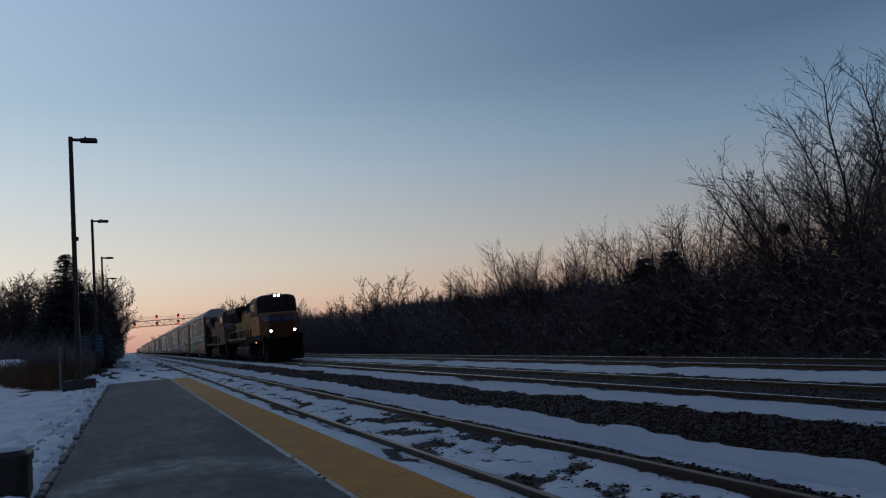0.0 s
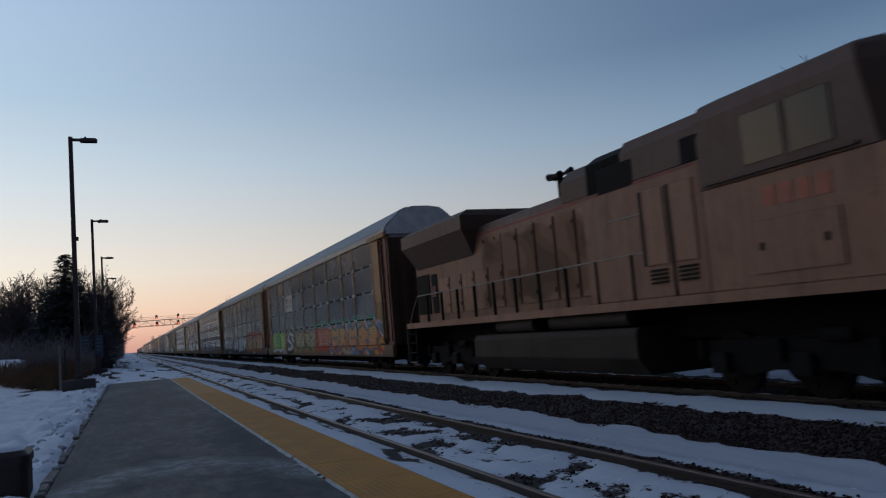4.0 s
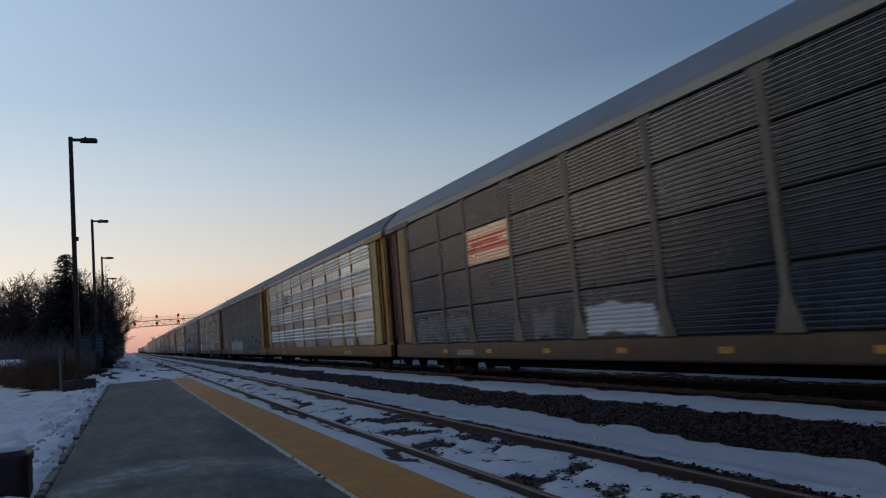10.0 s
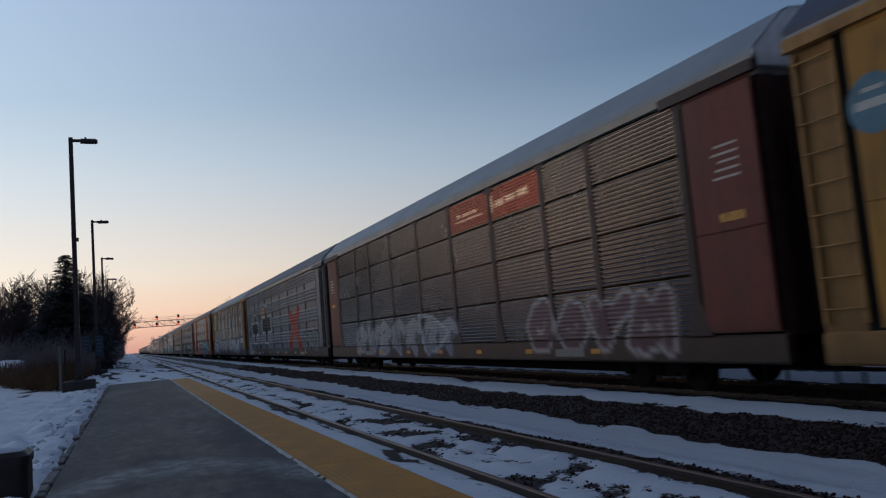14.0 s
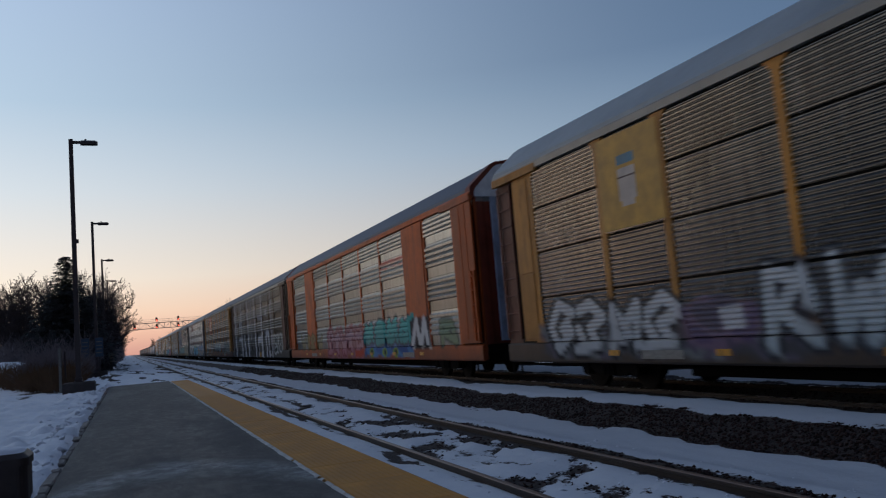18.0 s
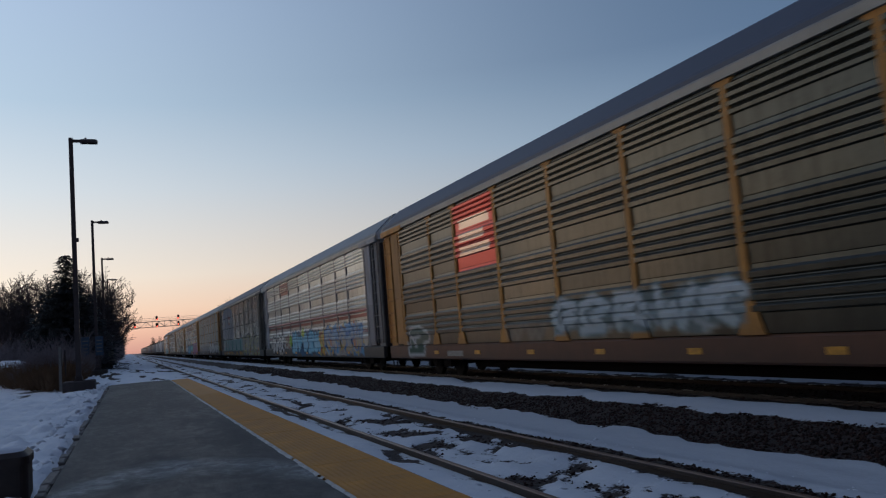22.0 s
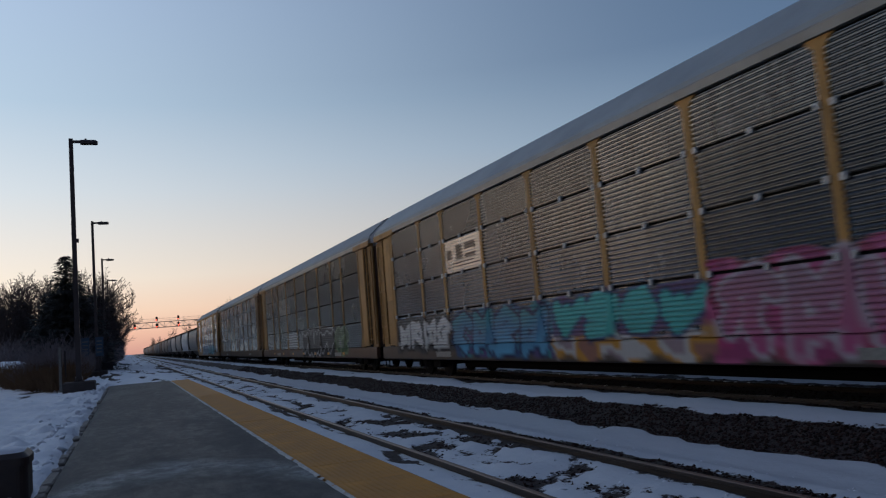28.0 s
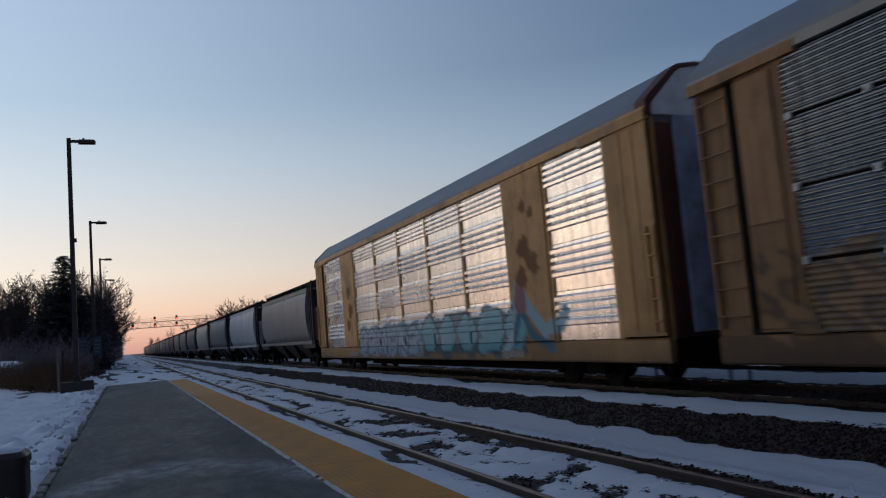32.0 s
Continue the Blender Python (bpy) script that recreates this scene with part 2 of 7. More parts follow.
def asphalt_material():
    k = Nodes("worn_asphalt", 0.8)
    pos = k.place("World")
    big = k.noise(k.place("World", (1, .30, 1)), 0.9, 5.0, 0.62)
    mid = k.noise(k.place("World", (1, .4, 1)), 5.5, 9.0, 0.8)
    fine = k.noise(pos, 60.0, 4.0)
    wet = k.step(k.math("ADD", k.math("MULTIPLY", big, .35), k.math("MULTIPLY", mid, .65)), 0.43, 0.57)
    col = k.mix(wet, (0.016, 0.016, 0.019), (0.043, 0.045, 0.051))
    col = k.mix(k.math("MULTIPLY", k.step(fine, 0.46, 0.60), 0.50), col, (0.052, 0.054, 0.060))
    col = k.mix(k.math("MULTIPLY", k.step(k.noise(k.place("World", (1, .4, 1)), 19.0, 5.0, 0.7), 0.54, 0.66), 0.55), col, (0.012, 0.012, 0.014))
    # dried salt in cloudy sweeps, thickest in a bow across the near part of the walk
    sep = k.n("SeparateXYZ")
    k.t.links.new(pos, sep.inputs[0])
    side = k.math("SUBTRACT", sep.outputs[0], .35)
    bow = k.math("ADD", k.math("ADD", sep.outputs[1], k.math("MULTIPLY", k.math("MULTIPLY", side, side), .9)), k.math("MULTIPLY", k.math("SUBTRACT", k.noise(pos, 1.1, 5.0), 0.5), 1.0))
    sweep = k.math("MULTIPLY", k.step(bow, 9.1, 9.9), k.math("SUBTRACT", 1.0, k.step(bow, 10.2, 11.0)))
    under = k.math("SUBTRACT", 1.0, k.step(bow, 8.6, 9.8))
    cloud = k.step(k.noise(k.place("World", (1, .8, 1), (2.2, 0, 0)), 3.2, 9.0, 0.8), 0.44, 0.58)
    salt = k.math("ADD", k.math("MULTIPLY", cloud, 0.03), k.math("ADD", k.math("MULTIPLY", sweep, k.math("ADD", .30, k.math("MULTIPLY", cloud, .7))), k.math("MULTIPLY", under, k.math("MULTIPLY", cloud, .10))), True)
    col = k.mix(k.math("MULTIPLY", salt, k.math("ADD", .35, k.math("MULTIPLY", k.step(fine, 0.38, 0.62), .65))), col, (0.31, 0.345, 0.36))
    k.bump(fine, 0.5, 0.008)
    k.b.inputs["Specular IOR Level"].default_value = 0.3
    return k.done(col, k.math("ADD", k.math("MULTIPLY", wet, 0.25), 0.58))


def stone_material():
    k = Nodes("ballast_stone", 0.9)
    rnd = k.n("NewGeometry").outputs["Random Per Island"]
    k.b.inputs["Specular IOR Level"].default_value = .2
    col = k.mix(rnd, (0.009, 0.006, 0.006), (0.056, 0.030, 0.025))
    return k.done(k.mix(k.math("MULTIPLY", k.step(k.noise(k.place("World"), 60.0, 3.0), .5, .7), .5), col, (0.022, 0.015, 0.013)))


M_GROUND = ground_material()
M_ASPHALT = asphalt_material()
M_YELLOW = plain("tactile_yellow", (0.58, 0.25, 0.030), 0.75, vary=0.3, scale=1.2, grain=30, how="Object")
M_SNOW = plain("old_snow", (0.74, 0.78, 0.85), 0.8, vary=0.12, scale=4, grain=25, bump=0.5)
M_TIMBER = plain("edging_stone", (0.20, 0.18, 0.165), 0.85, vary=0.4, scale=2, grain=30)
M_TIE = plain("tarred_tie", (0.035, 0.028, 0.024), 0.9, vary=0.4, scale=4, grain=30)
M_RAIL = plain("rail_steel", (0.045, 0.032, 0.027), 0.65, 0.3, vary=0.3)
M_RAILTOP = plain("polished_rail", (0.55, 0.52, 0.48), 0.25, 0.9, vary=0.15)
M_RAILRUST = plain("rusty_rail_top", (0.20, 0.13, 0.095), 0.45, 0.6, vary=0.3)
M_STONE = stone_material()
M_CONCRETE = plain("weathered_concrete", (0.20, 0.19, 0.18), 0.9, vary=0.3)
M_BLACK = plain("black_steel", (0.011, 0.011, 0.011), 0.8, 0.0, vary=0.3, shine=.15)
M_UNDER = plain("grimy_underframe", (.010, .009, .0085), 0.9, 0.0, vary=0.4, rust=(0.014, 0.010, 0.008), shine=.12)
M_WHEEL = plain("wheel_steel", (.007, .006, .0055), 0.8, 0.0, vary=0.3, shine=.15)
M_BARK = plain("winter_bark", (0.070, 0.056, 0.052), 0.9, vary=0.4, scale=6)
M_BRUSH = plain("brush_twigs", (.24, .21, .225), 0.9, vary=0.4, scale=6)
M_TWIG = plain("winter_twigs", (0.098, 0.078, 0.080), 0.9, vary=0.4, scale=6)
M_NEEDLE = plain("spruce_needles", (.062, .072, .076), 0.9, vary=0.4, scale=5)
M_DEADGRASS = plain("dry_grass", (0.17, 0.10, 0.055), 0.9, vary=0.4, scale=2)


def ground_height(x, y):
    """Height of the snow and ballast across the line."""
    prof = [(-400, .5), (-30, .3), (-6, .12), (-2.0, .10), (-1.0, .12), (2.6, -.10), (3.2, -.09), (5.1, -.09), (5.6, -.16), (6.2, -.30), (7.1, -.32), (7.5, -.25), (8.15, -.08), (9.0, -.06), (9.5, -.08), (11.9, -.10),
            (12.4, -.22), (13.0, -.22), (13.5, -.10), (17.0, -.10), (18.2, -.4), (21, -.3), (60, -.4), (400, -.6)]
    z = prof[-1][1]
    for (xa, za), (xb, zb) in zip(prof, prof[1:]):
        if xa <= x <= xb:
            z = za + (zb - za) * (x - xa) / (xb - xa)
            break
    if -1.0 < x < 2.55 and y < 40.2:
        return -0.05
    rough = 0.028 if -30 < x < 20 else 0.2
    near_rail = min(abs(x - c + s * 0.75) for c in (X_NEAR, X_MAIN, X_FAR) for s in (-1, 1))
    if near_rail < 0.25:
        rough *= 0.3
    z += rough * (noise.noise((x * 1.3, y * 0.7, 3)) + 0.7 * noise.noise((x * 4.1, y * 3.1, 9)))
    z += 1.7 * math.exp(-((x + 7.6) / 2.4) ** 2 - ((y - 61) / 4.0) ** 2)   # a bank of ploughed snow
    if 2.6 < x < 17.5:   # the snow's own thickness
        z += min(1.0, near_rail / .3) * .055 * max(0, min(1, (snow_cover(x, y) + .02) / .14))
    if y > 40.2 and -3 < x < 2.6:
        z += .10 * max(0, min(1, (snow_cover(x, y) + .05) / .3)) + .05 * noise.noise((x * 1.4 + y * .1, y * .3, 41))
    if -7 < x < -1.6 and y < 40:   # trodden and drifted
        z += min(1, (-1.6 - x) / .5) * (.10 * noise.noise((x * 1.1, y * .9, 51)) + .06 * noise.noise((x * 2.8, y * 2.2, 53)) + .03 * noise.noise((x * 5, y * 5, 55)))
    if -2.3 < x < -0.95:   # snow shovelled off the platform
        z += 0.17 * max(0, noise.noise((x * 2.1, y * 1.6, 5)) + 0.35) + 0.08 * noise.noise((x * 6, y * 6, 1))
    return z


def build_ground():
    xs = sorted(set([-1500, -800, -400, -200, -100, -60, -40, -30, -24, -20, -16, -13, -10, -8, -7, -6] + [round(-5 + 0.125 * i, 3) for i in range(185)] + [18.4, 19, 20, 22, 25, 30, 40, 60, 100, 200, 400, 800, 1500]))
    ys, y, s = [], Y0, 1.5
    while y < 2500:
        ys.append(y)
        s = 1.5 if y < 1 else 0.16 if y < 26 else min(200, 0.16 + (y - 26) * 0.03)
        y += s
    n = len(xs)
    sh = Shape()
    sh.add([(x, y, ground_height(x, y)) for y in ys for x in xs], [(j * n + i, j * n + i + 1, (j + 1) * n + i + 1, (j + 1) * n + i) for j in range(len(ys) - 1) for i in range(n - 1)], True)
    me = sh.mesh("ground")
    me.attributes.new("cover", "FLOAT", "POINT").data.foreach_set("value", [snow_cover(x, y) for y in ys for x in xs])
    return tagged(part("ground", me, M_GROUND), "thin patchy snow over dark ballast and soil beside the tracks", "ground", kind="structure")


def build_track(name, x, label):
    tr = thing(name, label, "track", "railway tracks", "structure", pose(x, 0, 0))
    for s in (-1, 1):
        c = s * 0.755
        web = [(c - .07, -.17), (c + .07, -.17), (c + .065, -.155), (c + .012, -.135), (c + .012, -.045), (c + .036, -.035), (c + .036, -.006), (c - .036, -.006), (c - .036, -.035), (c - .012, -.045), (c - .012, -.135), (c - .065, -.155)]
        r = part("rail", Shape().prism(web, Y0, Y1), M_RAIL, tr)
        top = M_RAILRUST if name == "track_1" else M_RAILTOP
        part("rail_head", Shape().prism([(c - .033, -.006), (c + .033, -.006), (c + .026, 0), (c - .026, 0)], Y0, Y1), top, r, "polished running surface")
    tie = Shape().chamfer(-1.28, 1.28, -.11, .11, -.30, -.125, .012).mesh("tie")
    for i in range(110):
        part("tie", tie, M_TIE, tr, at=pose(random.uniform(-.04, .04), -3 + i * 0.54, random.uniform(-.012, .012), 0, 0, random.uniform(-1, 1)))
    return tr


build_ground()


# ---- the train ----
SPEED = 18.83


RUNS = []


def run(car, front):
    """Notes where a car's leading end is at the start."""
    car.matrix_basis = pose(X_MAIN, front, 0)
    RUNS.append((car, front))


def sprayed(name, base, rough, metal, vary=0.3, bare=None, stripes=(), spread=1.0, marks=(), coat=True):
    """Sheet metal or paint with streaks, dirt and a coat of sprayed colour; stripes run along it, marks are small fields on it."""
    k = Nodes(name, rough, metal)
    co = k.place("Object")
    sep = k.n("SeparateXYZ")
    k.t.links.new(co, sep.inputs[0])
    y, z = sep.outputs[1], sep.outputs[2]
    rnd = k.n("ObjectInfo").outputs["Random"]
    big = k.noise(k.place("Object", (1, .5, .5)), 0.9, 5.0)
    streak = k.noise(k.place("Object", (1, 6, .35)), 1.2, 5.0)
    dark = tuple(c * (1 - vary) for c in base)
    light = tuple(min(.9, c * (1 + vary * .7)) for c in base)
    col = k.mix(k.step(k.math("ADD", k.math("MULTIPLY", big, .6), k.math("MULTIPLY", rnd, .4 * spread)), .25, .75), dark, light)
    col = k.mix(k.math("MULTIPLY", k.step(streak, .47, .68), .6 if metal else .3), col, tuple(c * .38 for c in base))
    mottle = k.noise(co, 4.0, 8.0, .72)
    col = k.mix(k.math("MULTIPLY", k.step(mottle, .5, .66), .4 if metal else .3), col, tuple(c * .42 for c in base))
    if not metal:
        soot = k.noise(k.place("Object", (1, 1, .55)), 1.3, 7.0, .66)
        col = k.mix(k.math("MULTIPLY", k.step(soot, .49, .70), .42), col, (.085, .045, .028))
    if bare:
        col = k.mix(k.step(k.noise(co, .55, 6.0), .55, .68), col, bare)
    # darker towards the foot of the side, with an uneven upper edge
    foot_dark = k.math("MULTIPLY", k.math("SUBTRACT", 1.0, k.step(k.math("ADD", z, k.math("MULTIPLY", big, .9)), 1.05, 1.85)), .84)
    col = k.mix(foot_dark, col, tuple(c * .20 + .010 for c in base))
    spots = k.n("TexVoronoi")
    k.t.links.new(k.place("Object", (.01, 1, 1)), spots.inputs["Vector"])
    spots.inputs["Scale"].default_value = 5.5
    col = k.mix(k.math("MULTIPLY", k.math("SUBTRACT", 1.0, k.step(spots.outputs["Distance"], .05, .13)), .5), col, tuple(c * .35 for c in base))
    for z0, z1, c in stripes:
        band = k.math("MULTIPLY", k.step(z, z0, z0 + .01), k.math("SUBTRACT", 1.0, k.step(z, z1, z1 + .01)))
        col = k.mix(k.math("MULTIPLY", band, .9), col, c)
    for y0, y1, z0, z1, c in marks:
        box = k.math("MULTIPLY", k.math("MULTIPLY", k.step(y, y0, y0 + .01), k.math("SUBTRACT", 1.0, k.step(y, y1, y1 + .01))), k.math("MULTIPLY", k.step(z, z0, z0 + .01), k.math("SUBTRACT", 1.0, k.step(z, z1, z1 + .01))))
        col = k.mix(k.math("MULTIPLY", box, .92), col, c)
    finish = k.math("ADD", k.math("MULTIPLY", big, .3), rough - .15)
    if coat:
        # sprayed colour held by the sheet itself, thinner where rain has run
        film = k.n("Attribute", attribute_name="paint")
        thick = k.math("ADD", .80, k.math("MULTIPLY", streak, .3), True)
        cover = k.math("MULTIPLY", k.n("Attribute", attribute_name="paint_cover").outputs["Fac"], thick)
        bright = k.n("MixRGB", blend_type="ADD")
        bright.inputs[0].default_value = 1.0
        k.put(bright.inputs[1], k.mix(cover, col, (0.0, 0.0, 0.0)))
        k.put(bright.inputs[2], k.mix(thick, (0.0, 0.0, 0.0), film.outputs["Color"]))
        col = bright.outputs[0]
        painted = cover
        finish = k.math("ADD", finish, k.math("MULTIPLY", cover, .3))
    k.b.inputs["Specular IOR Level"].default_value = 0.4 if metal else 0.3
    if metal and coat:
        k.put(k.b.inputs["Metallic"], k.math("MULTIPLY", k.math("SUBTRACT", 1.0, painted), metal))
    k.bump(k.noise(co, 35.0, 3.0), .12, .01)
    return k.done(col, finish)


# ---- sprayed letters and emblems on the cars ----
class Art:
    """Flat colours laid over one another along (y) and up (z) the side of a car."""

    def __init__(self):
        self.layers = []

    def lay(self, y0, y1, z0, z1, tint):
        self.layers.append((min(y0, y1), max(y0, y1), z0, z1, tint))
        return self

    def touches(self, y0, y1, z0, z1):
        return any(a < y1 and b > y0 and c < z1 and d > z0 for a, b, c, d, _ in self.layers)

    def colours(self, y, z):
        """Colour times cover, and cover, at each point."""
        out = np.zeros((len(y), 4))
        for a, b, c, d, tint in self.layers:
            inside = np.nonzero((y > a) & (y < b) & (z > c) & (z < d))[0]
            if len(inside):
                rgb, cover = tint(y[inside], z[inside])
                cover = np.clip(cover, 0, 1)[:, None]
                out[inside, :3] = out[inside, :3] * (1 - cover) + np.broadcast_to(rgb, (len(inside), 3)) * cover
                out[inside, 3:] = out[inside, 3:] * (1 - cover) + cover
        return out

    def rect(self, y0, y1, z0, z1, c, edge=.03, ragged=0.0, seed=0.0, share=1.0):
        """A field with soft or ragged edges."""
        def tint(y, z):
            w = ragged * (np.sin(y * 3.1 + seed) + .6 * np.sin(y * 7.3 + 2 * seed) + .5 * np.sin(z * 9 + y * 2))
            e = np.minimum(np.minimum(y - y0 - abs(ragged) * .8 - w, y1 - abs(ragged) * .8 - y + w), np.minimum(z - z0 - abs(ragged) * .8 + w, z1 - abs(ragged) * .8 - z - w))
            return np.array(c), np.clip(.5 + e / edge, 0, 1) * share
        return self.lay(y0 - .1, y1 + .1, z0 - .1, z1 + .1, tint)

    def oval(self, yc, zc, ry, rz, c, ragged=0.0, seed=0.0, share=1.0):
        def tint(y, z):
            a = np.arctan2(z - zc, y - yc)
            r = np.hypot((y - yc) / ry, (z - zc) / rz) + ragged * (np.sin(3 * a + seed) + .6 * np.sin(7 * a + 2.3 * seed))
            return np.array(c), (1 - r) / .06 * share
        return self.lay(yc - ry * 1.4, yc + ry * 1.4, zc - rz * 1.4, zc + rz * 1.4, tint)

    def wash(self, y0, y1, z0, z1, inks, seed=0.0, share=1.0, size=1.0):
        """A cloudy patch of several colours run into one another."""
        inks = np.array(inks)

        def tint(y, z):
            v = np.sin(y * 2.3 / size + seed) + np.sin(y * 1.1 / size + z * 4.1 / size + 2 * seed) + np.sin(z * 5.3 / size - y * 3.7 / size + 3 * seed)
            n = np.clip((v + 2.4) / 4.8 * len(inks), 0, len(inks) - 1).astype(int)
            e = np.minimum(np.minimum(y - y0, y1 - y) - .12 * np.sin(z * 6 + seed), np.minimum(z - z0, z1 - z) - .10 * np.sin(y * 4 + seed))
            return inks[n], (e / .08) * share
        return self.lay(y0, y1, z0, z1, tint)

    def bars(self, paths, width, c, share=1.0):
        """Strokes of one width along paths of (y, z)."""
        p = np.array([q for path in paths for q in path])
        r = width / 2 + .05
        return self.lay(p[:, 0].min() - r, p[:, 0].max() + r, p[:, 1].min() - r, p[:, 1].max() + r,
                        lambda y, z: (np.array(c), (width / 2 - away(y, z, paths)) / .035 * share + .5))

    def letters(self, y0, y1, z0, z1, n, inks, edge, seed, thick=.22, rim=.09, halo=None, share=1.0, slant=.15, fat=False, drop=None):
        """A row of loose letter-like figures: fill, outline, halo and a shadow set off to one side; they spell nothing."""
        rng = random.Random(seed)
        cell = (y1 - y0) / n
        high = z1 - z0
        w = thick * min(cell, high)
        paths = []
        for i in range(n):
            base, top = rng.uniform(0, .10), rng.uniform(.82, 1.0)
            put = lambda u, v: (y1 - cell * (i + .10 + .80 * u) - slant * (v - .5) * cell * rng.uniform(.6, 1.2), z0 + w * .6 + (high - w * 1.2) * (base + (top - base) * v))
            j = lambda: rng.uniform(-.14, .14)
            if fat:
                loop = [(.5 + .40 * math.cos(q * 1.0472) * rng.uniform(.8, 1.1), .5 + .42 * math.sin(q * 1.0472) * rng.uniform(.8, 1.05)) for q in range(6)]
                kinds = [[loop + loop[:1], [(.5 + j(), .95), (.45, .6)]], [[(.05, .1), (.2, .95), (.5, .55 + j()), (.8, 1), (.95, .1 + j())], [(.3, .05), (.6, .2)]], [[(.0, .9), (.35, .1), (.6, .5 + j()), (1, .95)], [(.1, .5), (.45, .75)]], [[(.95, .85), (.3, 1), (.05, .6), (.6, .45 + j()), (.9, .1), (.1, .0)], [(.7, .7), (1, .5)]]]
            else:
                kinds = [[[(.1, .05), (.0, .95), (.6, .8 + j()), (.25, .45), (1.0, .1)], [(.7, .9), (.9, .5)]], [[(0, .8 + j()), (.45, 1), (.95, .7), (.35 + j(), .45), (.8, .1), (.0, .0)], [(.0, .45), (.2, .2)]], [[(.0, .95), (.25, .1), (.5, .65 + j()), (.7, .05), (1, .9), (.8, .6)]],
                         [[(.15, 0), (.05, .9), (.5, .6 + j()), (.9, .95), (.95, .05)], [(.35, .2), (.65, .3)]], [[(.0, .75), (.6, 1 + j() * .3), (.95, .75)], [(.55, .9), (.35 + j(), .3), (.7, .05)], [(.05, .3), (.2, .55)]], [[(.95, .8), (.4, 1), (.05, .5), (.4, 0), (.95, .25 + j()), (.55, .45), (.8, .6)]]]
            paths += [[put(u, v) for u, v in path] for path in rng.choice(kinds)]
        inks = np.array(inks)

        def tint(y, z):
            gap = away(y, z, paths) - w / 2
            t = np.clip((z - z0) / high + .12 * np.sin(y * 2.7 + seed), 0, .999) * (len(inks) - 1)
            a = np.clip(t.astype(int), 0, max(0, len(inks) - 2))
            f = (t - a)[:, None] if len(inks) > 1 else 0
            fill = inks[a] * (1 - f) + inks[min(1, len(inks) - 1) + a if len(inks) > 1 else a] * f
            rgb, cover = fill, np.clip(.5 - gap / .05, 0, 1)
            under = np.clip(.5 - (gap - rim) / .05, 0, 1)
            rgb = rgb * cover[:, None] + np.array(edge) * (1 - cover[:, None])
            cover = np.maximum(cover, under)
            if drop is not None:
                low = np.clip(.5 - (away(y + w * .45, z + w * .35, paths) - w / 2) / .05, 0, 1)
                rgb = rgb * cover[:, None] + np.array(drop) * (1 - cover[:, None])
                cover = np.maximum(cover, low)
            if halo is not None:
                wide = np.clip(.5 - (gap - rim * 2.6) / .06, 0, 1)
                rgb = rgb * cover[:, None] + np.array(halo) * (1 - cover[:, None])
                cover = np.maximum(cover, wide)
            return rgb, cover * share
        return self.lay(y0 - .3, y1 + .3, z0 - .2, z1 + .3, tint)


def away(y, z, paths):
    """Distance from each point to the nearest of the paths."""
    best = np.full(len(y), 9.0)
    for path in paths:
        for (ya, za), (yb, zb) in zip(path, path[1:]):
            dy, dz = yb - ya, zb - za
            t = np.clip(((y - ya) * dy + (z - za) * dz) / (dy * dy + dz * dz + 1e-9), 0, 1)
            best = np.minimum(best, np.hypot(y - ya - t * dy, z - za - t * dz))
    return best


def finer(profile, step):
    """The same outline with more corners, none further apart than step."""
    out = [profile[0]]
    for a, b in zip(profile, profile[1:]):
        n = max(1, math.ceil(math.hypot(b[0] - a[0], b[1] - a[1]) / step))
        out += [(a[0] + (b[0] - a[0]) * i / n, a[1] + (b[1] - a[1]) * i / n) for i in range(1, n + 1)]
    return out


def coated(name, profile, y0, y1, art, shift, step=.09, closed=False):
    """An outline drawn along the car in short lengths, with the art on it."""
    prof = np.array(finer(profile, step))
    ys = np.linspace(y0, y1, max(2, math.ceil((y1 - y0) / step) + 1))
    n, m = len(prof), len(ys)
    v = np.empty((m, n, 3))
    v[:, :, 0], v[:, :, 1], v[:, :, 2] = prof[None, :, 0], ys[:, None], prof[None, :, 1]
    faces = [(j * n + i, j * n + i + 1, (j + 1) * n + i + 1, (j + 1) * n + i) for j in range(m - 1) for i in range(n - 1)]
    if closed:
        faces += [tuple(range(n)), tuple(range(m * n - 1, (m - 1) * n - 1, -1))]
    return dyed(name, v.reshape(-1, 3), faces, art, shift)


def dyed(name, v, faces, art, shift):
    me = bpy.data.meshes.new(name)
    me.from_pydata(v.tolist(), [], faces)
    paint = art.colours(v[:, 1] + shift, v[:, 2])
    me.attributes.new("paint_cover", "FLOAT", "POINT").data.foreach_set("value", paint[:, 3].copy())
    paint[:, 3] = 1
    me.attributes.new("paint", "FLOAT_COLOR", "POINT").data.foreach_set("color", paint.reshape(-1))
    me.update()
    return me


BODY = 27.2
REACH = .28          # how far the ends stand past the first and last bays
PITCH = 28.4
POSTS = (1.6, 4.5, 6.5, 9.3, 12.15, 15.05, 17.9, 20.7, 22.7, 25.6)
ROWS = (1.05, 2.14, 3.2, 4.27, 5.12)
FINE_ROWS = (1.03, 2.08, 3.14, 4.18, 5.11)
SIDE = -1.52
SHARED = {}


def shared(key, make):
    if key not in SHARED:
        SHARED[key] = make()
    return SHARED[key]


def piece(name, me, material, parent, label="", at=None):
    """An object of its own on a shared mesh, with its own material."""
    if not me.materials:
        me.materials.append(material)
    ob = new(name, me)
    ob.parent = parent
    ob.material_slots[0].link = "OBJECT"
    ob.material_slots[0].material = material
    if at is not None:
        ob.matrix_basis = at
    if label:
        ob["label"] = label
    return ob


